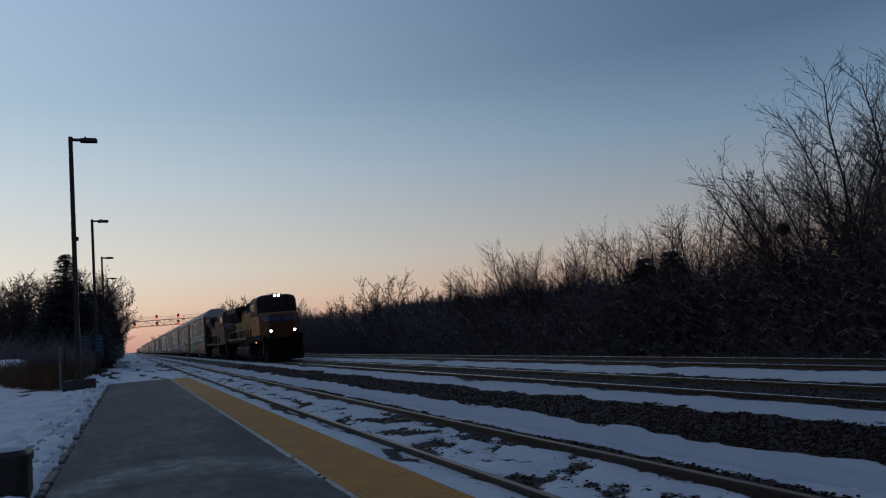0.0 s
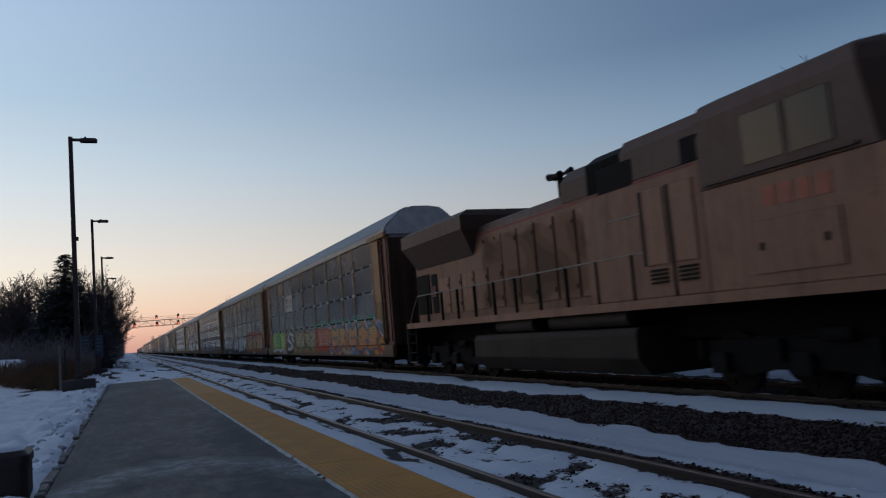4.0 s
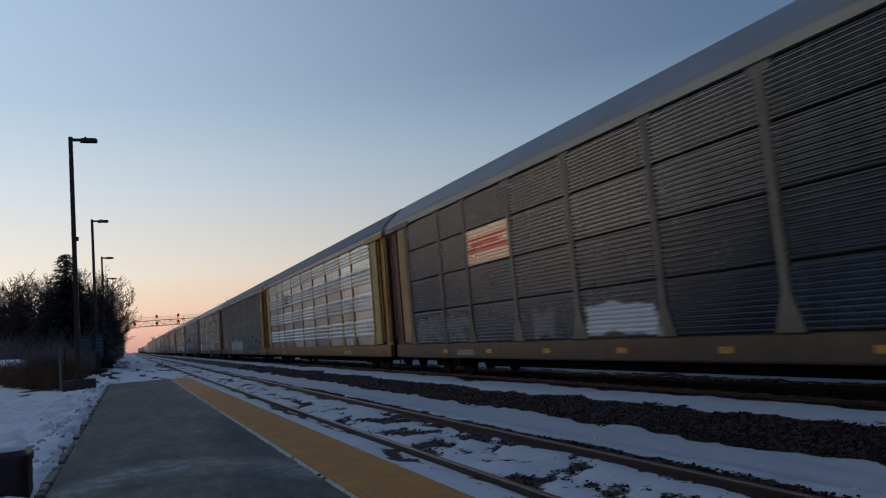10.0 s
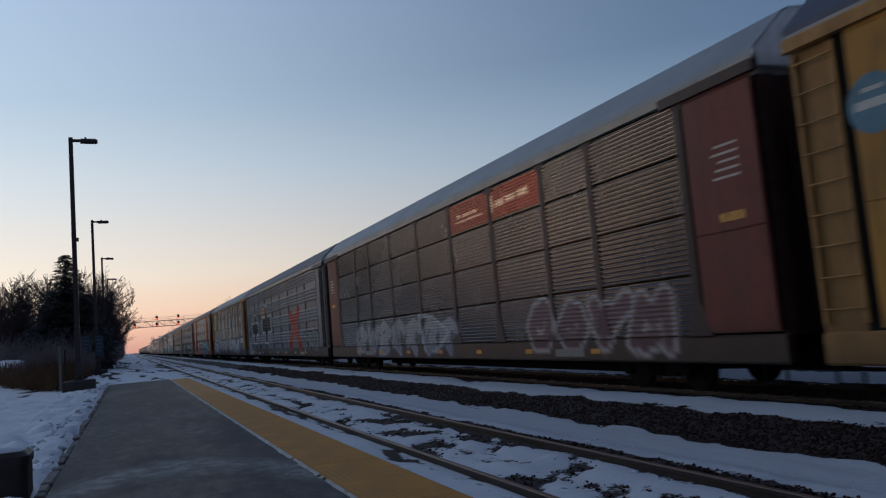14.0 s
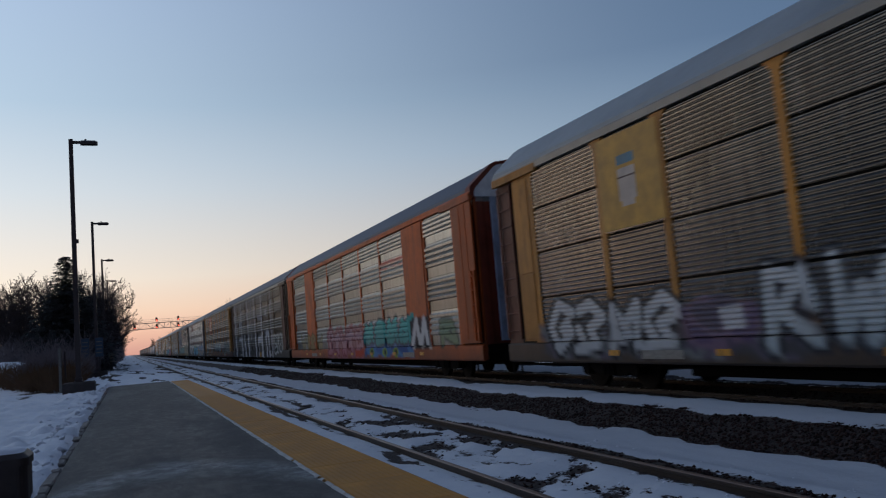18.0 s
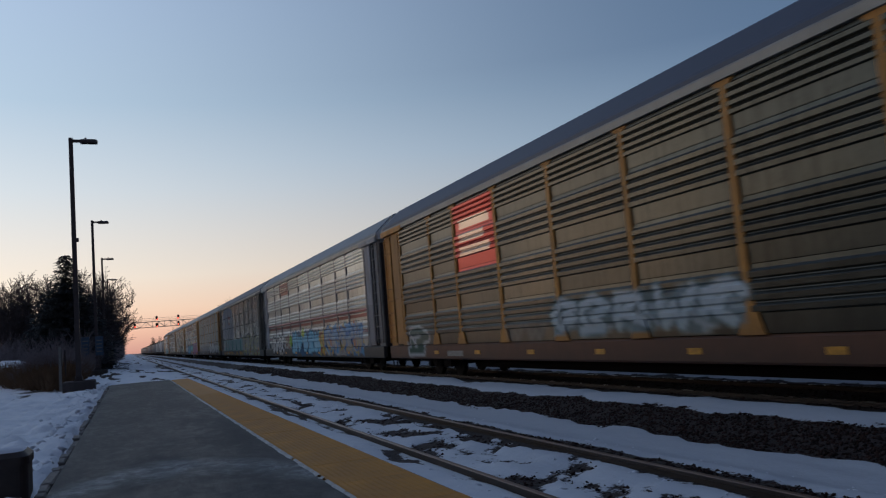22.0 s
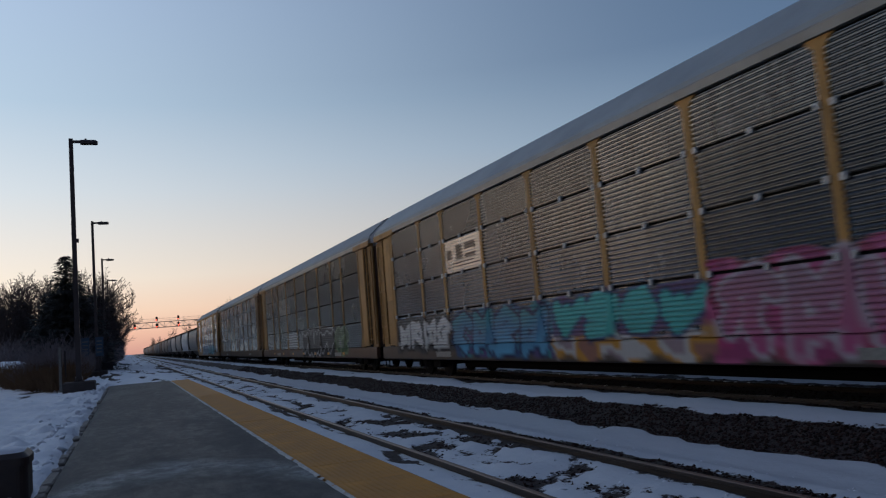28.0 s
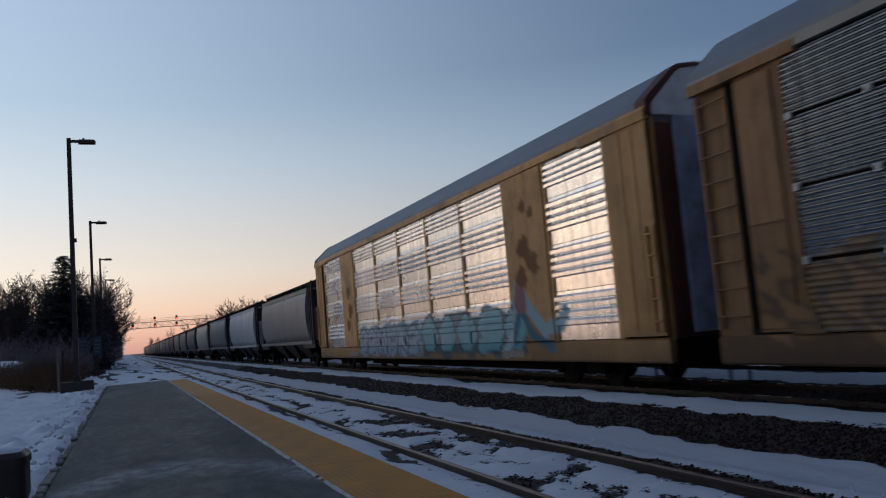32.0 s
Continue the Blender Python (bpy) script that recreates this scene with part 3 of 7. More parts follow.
def ribs(z0, z1, style, x=SIDE, out=-1):
    """The outline of one pressed side sheet, its ribs standing out."""
    pts, h = [], z1 - z0
    if style == "fine":
        n = 11
        for i in range(n):
            a = z0 + h * i / n
            p = h / n
            pts += [(0, a + p * .04), (.032, a + p * .12), (.034, a + p * .42), (0, a + p * .86)]
    else:
        for g in (.31, .475, .64, .805):   # four broad ribs over a flat foot
            a = z0 + h * g
            pts += [(0, a - h * .020), (.045, a + h * .008), (.047, a + h * .085), (.006, a + h * .128)]
    return [(x + out * d, z) for d, z in [(0, z0)] + pts + [(0, z1)]]


def ribbed(y0, y1, z0, z1, style, x=SIDE, out=-1):
    prof = ribs(z0, z1, style, x, out)
    n = len(prof)
    sh = Shape()
    sh.add([(px, y0, pz) for px, pz in prof] + [(px, y1, pz) for px, pz in prof], [(i, i + 1, n + i + 1, n + i) for i in range(n - 1)])
    sh.add([(x - out * .03, y0, z0), (x - out * .03, y1, z0), (x - out * .03, y1, z1), (x - out * .03, y0, z1)], [(0, 1, 2, 3)])
    return sh


def coated_post(y, solid, art, shift):
    """A post with its flared foot and head, in short lengths."""
    knots = [(1.04, .30), (1.12, .26), (1.62, .085), (4.95, .085), (5.12, .24)] if not solid else [(1.04, .085), (5.12, .085)]
    zs = np.unique(np.concatenate([np.arange(1.04, 5.12, .08), [z for z, _ in knots]]))
    ws = np.interp(zs, [z for z, _ in knots], [w for _, w in knots])
    v = np.array([q for z, w in zip(zs, ws) for q in ((SIDE + .02, y - w, z), (SIDE - .036, y - w, z), (SIDE - .041, y, z), (SIDE - .036, y + w, z), (SIDE + .02, y + w, z))])
    return dyed("post", v, [(r * 5 + c, r * 5 + c + 1, r * 5 + c + 6, r * 5 + c + 5) for r in range(len(zs) - 1) for c in range(4)], art, shift)


ROOF = [(-1.56, 5.18), (-1.55, 5.40), (-1.50, 5.47), (-.86, 6.05), (-.72, 6.13), (-.3, 6.19), (.3, 6.19), (.72, 6.13), (.86, 6.05), (1.50, 5.47), (1.55, 5.40), (1.56, 5.18)]


def rim(y0, y1):
    """A thin band that follows the roof's outline."""
    s, n = Shape(), len(ROOF)
    o = [(x * 1.012, z + .015) for x, z in ROOF]
    q = [(x * .93, z - .07) for x, z in ROOF]
    for i in range(n - 1):
        a, b, c, d = o[i], o[i + 1], q[i + 1], q[i]
        s.add([(a[0], y0, a[1]), (b[0], y0, b[1]), (c[0], y0, c[1]), (d[0], y0, d[1]), (a[0], y1, a[1]), (b[0], y1, b[1]), (c[0], y1, c[1]), (d[0], y1, d[1])],
              [(0, 1, 2, 3), (7, 6, 5, 4), (0, 4, 5, 1), (3, 2, 6, 7)])
    return s


def truck(parent, y, r=0.42, base=0.89):
    """A freight truck with two wheelsets."""
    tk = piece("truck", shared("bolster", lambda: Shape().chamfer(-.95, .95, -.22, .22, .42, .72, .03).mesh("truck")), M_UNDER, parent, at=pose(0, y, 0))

    def frame_side():
        s = Shape()
        s.prism([(-1.15, .50), (-1.1, .62), (-.75, .66), (-.42, .74), (.42, .74), (.75, .66), (1.1, .62), (1.15, .50), (.8, .44), (.5, .28), (-.5, .28), (-.8, .44)], -.09, .09, "x")
        for i in (-.16, 0, .16):
            s.tube((-.12, i, .30), (-.12, i, .60), .055, n=7)
        for j in (-base, base):
            s.tube((-.14, j, r), (.1, j, r), .13, n=10)
        return s.mesh("side_frame")

    def wheels():
        s = Shape()
        for w in (-.755, .755):
            s.tube((w - .065, 0, 0), (w + .065, 0, 0), r, n=20)
            s.tube((w - .09, 0, 0), (w - .065, 0, 0), r * .35, r * .8, n=12)
            for a in range(4):
                s.box(w - .085 if w < 0 else w + .06, w - .06 if w < 0 else w + .085, -.03 + r * .55 * math.cos(a * 1.571), .03 + r * .55 * math.cos(a * 1.571), -.03 + r * .55 * math.sin(a * 1.571), .03 + r * .55 * math.sin(a * 1.571))
        s.tube((-1.1, 0, 0), (1.1, 0, 0), .075, n=8)
        return s.mesh("wheelset")
    for s in (-1, 1):
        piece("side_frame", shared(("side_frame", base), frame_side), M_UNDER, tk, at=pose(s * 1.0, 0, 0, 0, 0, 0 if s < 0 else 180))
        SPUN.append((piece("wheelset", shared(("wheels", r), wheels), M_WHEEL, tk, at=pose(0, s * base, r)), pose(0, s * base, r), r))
    return tk


SPUN = []


def coupler(parent, y, way):
    def make():
        s = Shape().box(-.09, .09, -.2, .45, .72, .92)
        s.prism([(-.16, .40), (.05, .40), (.17, .52), (.14, .68), (.02, .70), (.0, .56), (-.14, .60)], .68, .96, "z")
        return s.mesh("coupler")
    piece("coupler", shared("coupler", make), M_UNDER, parent, at=pose(0, y, 0, 0, 0, 0 if way > 0 else 180))


def ladder(parent, y0, y1, x, material, z0=1.15, z1=5.0, rungs=9):
    ld = piece("ladder", shared(("stiles", y0, x, z0), lambda: Shape().box(x - .05, x, y0, y0 + .06, z0, z1).box(x - .05, x, y1 - .06, y1, z0, z1).mesh("ladder")), material, parent)
    for i in range(rungs):
        z = z0 + .2 + (z1 - z0 - .35) * i / (rungs - 1)
        piece("rung", shared(("rung", y0, x, z0, i, rungs), lambda: Shape().tube((x - .06, y0 + .02, z), (x - .06, y1 - .02, z), .016, n=6).mesh("rung")), material, ld)


def autorack(k, label, sheet, trim, ends, roof, style="fine", solid=False, boards=(), clips=None, seam=None, plate=None, rear=None, sill=None, art=None, off=0.0, amber=True, corner_sheet=None, flush=False):
    """A closed three-deck car carrier; solid: blank bays beside the ends and no corner ladders."""
    car = thing("autorack", label, "rail car", "car carriers of the train")
    plate = plate or trim
    joint = .024 if style == "fine" else .007
    rows = FINE_ROWS if style == "fine" else ROWS
    art = art or Art()
    sill = sill or trim
    posts = (1.45, 3.95, 6.0, 8.8, 11.6, 14.4, 17.25, 20.2, 22.25, 25.4) if solid else POSTS
    end = BODY
    reach = 0.0 if solid else REACH
    for s in (-1, 1):
        o = [(s * 1.40, .62), (s * 1.52, .58), (s * 1.55, .62), (s * 1.55, 1.0), (s * 1.50, 1.04), (s * 1.40, 1.04)]
        if s < 0 and art.touches(0, 28, .5, 1.05):
            piece("side_sill", coated("side_sill", o + o[:1], .05 - reach, end + reach - .05, art, off, .12, True), sill, car)
        else:
            piece("side_sill", shared(("sill", s, solid), lambda: Shape().prism(o, .05 - reach, end + reach - .05).mesh("side_sill")), sill, car)
        t = [(s * 1.48, 5.13), (s * 1.60, 5.13), (s * 1.60, 5.27), (s * 1.57, 5.31), (s * 1.48, 5.31)]
        piece("top_chord", shared(("chord", s, solid), lambda: Shape().prism(t, -reach, end + reach).mesh("top_chord")), trim if solid else M_CHORD, car)
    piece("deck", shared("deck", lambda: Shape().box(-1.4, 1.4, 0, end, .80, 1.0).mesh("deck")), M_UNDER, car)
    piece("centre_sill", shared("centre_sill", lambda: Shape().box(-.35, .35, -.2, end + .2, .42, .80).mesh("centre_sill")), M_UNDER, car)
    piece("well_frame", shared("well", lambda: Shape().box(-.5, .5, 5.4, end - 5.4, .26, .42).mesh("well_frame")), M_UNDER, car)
    piece("roof", shared(("roof", solid), lambda: Shape().prism(ROOF, .02 - reach, end + reach - .02).mesh("roof")), roof, car)
    # the blank far side
    far = shared(("far", style, solid), lambda: ribbed(.6, end - .6, 1.05, 5.12, "fine", 1.50, 1).mesh("side_screen"))
    piece("side_screen", far, sheet, car)
    # the side towards the platform
    for i, y in enumerate(posts):
        def make_post():
            s, w = Shape(), .085
            outline = [(y - .30, 1.04), (y + .30, 1.04), (y + .26, 1.12), (y + w, 1.62), (y + w, 4.96), (y + .25, 4.99), (y + .25, 5.12), (y - .25, 5.12), (y - .25, 4.99), (y - w, 4.96), (y - w, 1.62), (y - .26, 1.12)] if not solid else \
                [(y - w, 1.04), (y + w, 1.04), (y + w, 5.12), (y - w, 5.12)]
            s.prism(outline, SIDE - .036, SIDE + .02, "x")
            s.box(SIDE - .041, SIDE - .036, y - .03, y + .03, 1.2, 5.0)
            return s.mesh("post")
        if art.touches(y + off - .3, y + off + .3, 1.0, 5.2):
            piece("post", coated_post(y, solid, art, off), trim, car)
        else:
            piece("post", shared(("post", solid, i), make_post), trim, car)
    for i, (y0, y1) in enumerate(zip(posts, posts[1:])):
        if solid and i in (1, 7):
            if art.touches(y0 + off, y1 + off, 1.0, 5.2):
                face = [(SIDE + .02, 1.05), (SIDE - .07, 1.07), (SIDE - .07, 5.10), (SIDE + .02, 5.12)]
                piece("blank_panel", coated("blank_panel", face, y0 + .05, y1 - .05, art, off, closed=True), plate, car)
                continue
            piece("blank_panel", shared(("blank", i), lambda: Shape().chamfer(SIDE - .07, SIDE + .02, y0 + .05, y1 - .05, 1.05, 5.12, .02).mesh("blank_panel")), plate, car)
            continue
        for j, (z0, z1) in enumerate(zip(rows, rows[1:])):
            if art.touches(y0 + off, y1 + off, z0, z1):
                piece("side_panel", coated("side_panel", ribs(z0 + joint, z1 - joint, style), y0 + .06, y1 - .06, art, off, .09), sheet, car)
                continue
            piece("side_panel", shared(("panel", style, solid, i, j), lambda: ribbed(y0 + .06, y1 - .06, z0 + joint, z1 - joint, style).mesh("side_panel")), sheet, car)
        if seam:
            for z in rows[1:-1]:
                piece("seam_strip", shared(("seam", solid, i, z), lambda: Shape().box(SIDE - .05, SIDE - .01, y0 + .06, y1 - .06, z - .03, z + .03).mesh("seam_strip")), seam, car)
        if clips:
            for z in rows[1:-1]:
                for y in (y0 + .14, (y0 + y1) / 2, y1 - .14):
                    piece("clip", shared(("clip", i, z, y), lambda: Shape().chamfer(SIDE - .075, SIDE - .02, y - .045, y + .045, z - .055, z + .055, .012).mesh("clip")), clips, car)
    # a black sheet puts in the shade that shows through the joints
    piece("screen_backing", shared("backing", lambda: Shape().box(SIDE + .05, SIDE + .058, .45, end - .45, 1.0, 5.14).mesh("screen_backing")), M_BLACK, car, "black sheet standing in for the shade inside the car")
    for e in (0, 1):
        m = (lambda v: v - reach) if e == 0 else (lambda v: end + reach - v)
        mm = lambda a, b: (min(m(a), m(b)), max(m(a), m(b)))
        a, b = mm(.02, .86) if not solid else mm(.02, .1)
        a2, b2 = mm(.06, 1.40) if solid else mm(.12, 1.76) if flush else mm(.98, 1.76)
        ends_y = mm(.08, .18)

        def corner():
            return Shape().box(SIDE + .06, SIDE + .12, a, b, 1.0, 5.14).mesh("corner_sheet")

        if not flush:
            piece("corner_sheet", shared(("corner", solid, e), corner), rear if rear and e else corner_sheet or trim, car)
        piece("corner_sheet", shared(("corner2", solid, e), lambda: Shape().box(1.40, 1.46, a, b, 1.0, 5.14).mesh("corner_sheet")), trim, car)
        piece("end_bracket", shared(("bracket_end", solid, e), lambda: Shape().chamfer(SIDE - .10, SIDE + .02, *mm(.0, 2.3), 5.06, 5.25, .02).mesh("end_bracket")), trim, car)
        cv = piece("corner_cover", shared(("cover", solid, flush, e), lambda: Shape().chamfer(SIDE - (.06 if solid else .02), SIDE + .0, a2, b2, 1.08, 5.10, .012).mesh("corner_cover")), plate, car)
        if solid:
            for q in (.3, .6):
                piece("rib", shared(("cover_rib", solid, e, q), lambda: Shape().chamfer(SIDE - .075, SIDE - .06, a2 + (b2 - a2) * q, a2 + (b2 - a2) * q + .05, 1.2, 5.0, .006).mesh("rib")), plate, cv)
        else:
            piece("cover_plate", shared(("upper", flush, e), lambda: Shape().chamfer(SIDE - .042, SIDE - .02, a2 + .02, b2 - .03, 2.72, 5.0, .01).mesh("cover_plate")), plate, cv)
            if art.touches(a2 + off, b2 + off, 1.0, 2.7):
                face = [(SIDE - .02, 1.12), (SIDE - .036, 1.135), (SIDE - .036, 2.675), (SIDE - .02, 2.69)]
                piece("access_panel", coated("access_panel", face, a2 + .03, b2 - .04, art, off, closed=True), plate, cv)
            else:
                piece("access_panel", shared(("lower", flush, e), lambda: Shape().chamfer(SIDE - .036, SIDE - .02, a2 + .03, b2 - .04, 1.12, 2.69, .008).mesh("access_panel")), plate, cv)
        piece("far_cover", shared(("farcover", solid, flush, e), lambda: Shape().chamfer(1.46, 1.54, a2, b2, 1.08, 5.10, .025).mesh("far_cover")), plate, car)
        if flush:
            for q in range(5):
                piece("stencil_line", shared(("stencil", e, q), lambda: Shape().box(SIDE - .047, SIDE - .041, *mm(.55, 1.15 - .07 * (q % 3)), 3.55 + q * .13, 3.59 + q * .13).mesh("stencil_line")), M_CREAM, cv)
            piece("sticker", shared(("sticker", e), lambda: Shape().box(SIDE - .047, SIDE - .041, *mm(.55, 1.1), 2.86, 3.0).mesh("sticker")), M_REFLECT, cv, "yellow warning sticker")
        elif not solid:
            ladder(car, *mm(.08, .80), SIDE + .03, rear if rear and e else corner_sheet or trim)
        else:
            ladder(car, *mm(.06, .34), SIDE - .06, trim, 1.15, 3.1, 5)

        def doors(x0, x1):
            ya, yb = ends_y
            front = [(x0 + (x1 - x0) * q / 12, ya - (.05 if q % 4 in (1, 2) else 0)) for q in range(13)]
            s = Shape().prism(front + [(x1, yb), (x0, yb)], 1.02, 5.02, "z")
            return s.mesh("end_door")
        piece("end_door", shared(("doorl", solid, e), lambda: doors(-1.45, -.01)), ends, car)
        piece("end_door", shared(("doorr", solid, e), lambda: doors(.01, 1.45)), ends, car)
        piece("roof_end", shared(("cap", solid, e), lambda: Shape().prism([(x * .985, z - .03) for x, z in ROOF], *mm(0, .10)).prism([(-1.45, 5.0), (1.45, 5.0), (1.45, 5.2), (-1.45, 5.2)], *mm(.2, .5)).mesh("roof_end")), M_ROOFEND, car)
        if solid:
            strip = mm(.02, .08)
            piece("end_strip", shared(("strip", solid, e), lambda: Shape().chamfer(-.95, .25, *strip, 1.1, 5.3, .02).mesh("end_strip")), M_ENDBLUE, car, "scuffed blue strip on the car end")
            piece("roof_rim", shared(("rim", solid, e), lambda: rim(*mm(-.03, .30)).mesh("roof_rim")), ends, car, "painted rim round the roof end")
        truck(car, m(3.83))
        coupler(car, m(.1), -1 if e == 0 else 1)
        piece("end_step", shared(("step", solid, e), lambda: Shape().box(SIDE - .0, SIDE + .3, *mm(.15, .6), .28, .31).box(SIDE + .0, SIDE + .04, *mm(.15, .18), .28, .62).box(SIDE + .0, SIDE + .04, *mm(.57, .6), .28, .62).mesh("end_step")), M_UNDER, car)
        piece("stencil_plate", shared(("sten", solid, e), lambda: Shape().box(SIDE - .041, SIDE - .034, *mm(5.6, 6.8), .68, .84).mesh("stencil_plate")), M_STENCIL, car, "faded stencilled data panel")
    for y in (4.7, 7.6, 10.5, 13.4, 16.4, 19.5, 22.6) if amber else ():
        piece("reflector", shared(("reflector", y), lambda: Shape().box(SIDE - .046, SIDE - .036, y, y + .34, .74, .85).mesh("reflector")), M_REFLECT, car, "amber reflective strip")
    for y0, y1, z0, z1, ground, marks in boards:
        bd = part("sign_board", Shape().chamfer(SIDE - .052, SIDE - .041, y0, y1, z0, z1, .004), ground, car, "painted emblem board")
        for a, b, c, d, ink in marks:
            part("emblem_mark", Shape().box(SIDE - .057, SIDE - .051, y1 - (y1 - y0) * b, y1 - (y1 - y0) * a, z0 + (z1 - z0) * c, z0 + (z1 - z0) * d), ink, bd)
    run(car, 131.12 + (k - 2) * PITCH + off)
    return car


M_ROOFEND = plain("galvanised_end", (.76, .80, .84), .5, .0, vary=.2)
M_ENDBLUE = plain("scuffed_blue", (.46, .57, .76), .5, vary=.5, scale=2.0)
M_CHORD = plain("chord_grey", (.30, .28, .24), .55, .2, vary=.3, scale=.8)
M_REFLECT = plain("amber_strip", (.62, .28, .02), .5, vary=.5, scale=9)
M_STENCIL = plain("stencil_grey", (.25, .24, .22), .7, vary=.4, scale=14)
M_WHITE = plain("aged_white", (.62, .62, .58), .6, vary=.2)
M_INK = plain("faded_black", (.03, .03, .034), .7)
M_RED = plain("board_red", (.36, .045, .035), .6, vary=.25)
M_MAROON = plain("board_maroon", (.20, .045, .038), .65, vary=.3)
M_GOLD = plain("board_yellow", (.55, .30, .05), .6, vary=.3)
M_CREAM = plain("letter_cream", (.55, .47, .40), .7, vary=.2)
M_CLIP = plain("bare_clip", (.50, .52, .52), .5, .4, vary=.2)
M_SEAM = plain("grey_seam", (.20, .19, .18), .6, .2, vary=.2)

WHITE, BLACK, GREY = (.62, .63, .64), (.015, .015, .018), (.24, .25, .26)
CYAN, BLUE, TEAL, PINK, LIME = (.04, .32, .42), (.03, .10, .32), (.02, .25, .23), (.42, .05, .16), (.20, .42, .05)
TAN = (.37, .195, .078)


def roof_paint(name, c):
    return plain(name, c, .62, .1, vary=.25, scale=.5, grain=25)


R_GREY = roof_paint("roof_grey", (.205, .24, .27))
R_DARK = roof_paint("roof_dark", (.066, .080, .115))
R_PALE = roof_paint("roof_pale", (.29, .335, .36))


def trim_set(name, c):
    c = tuple(v * .84 for v in c)
    return sprayed(name, c, .62, .0, vary=.35, bare=tuple(v * .62 for v in c))


def lines(ink, rows=3, x0=.12, x1=.88):
    return [(x0, x1 - .12 * (i % 2), .2 + .6 * (rows - 1 - i) / rows + .02, .2 + .6 * (rows - 1 - i) / rows + .15, ink) for i in range(rows)]


M_BROWN = plain("board_brown", (.30, .17, .06), .7)
M_ROUNDEL = plain("emblem_teal", (.08, .20, .27), .6, vary=.3)
M_ROUNDEL_PALE = plain("emblem_washed", (.34, .30, .20), .6, vary=.3)
M_FADED = plain("emblem_faded", (.46, .48, .46), .6, vary=.3)


def end_of(y):
    return BODY - y


PIGMENT = {M_CLIP: (.56, .58, .59), M_WHITE: (.60, .60, .57), M_INK: (.03, .03, .034), M_RED: (.36, .045, .035), M_MAROON: (.20, .045, .038), M_GOLD: (.52, .29, .06), M_CREAM: (.55, .47, .40), M_STENCIL: (.25, .24, .22), M_BROWN: (.30, .17, .06)}


def painted(*fields):
    """Name fields painted straight on the ribs: the ground first, then the plain bars on it."""
    rows = []
    for y0, y1, z0, z1, ground, bars in fields:
        rows.append((y0, y1, z0, z1, PIGMENT[ground]))
        rows += [(y1 - (y1 - y0) * b, y1 - (y1 - y0) * a, z0 + (z1 - z0) * c, z0 + (z1 - z0) * d, PIGMENT[ink]) for a, b, c, d, ink in bars]
    return rows


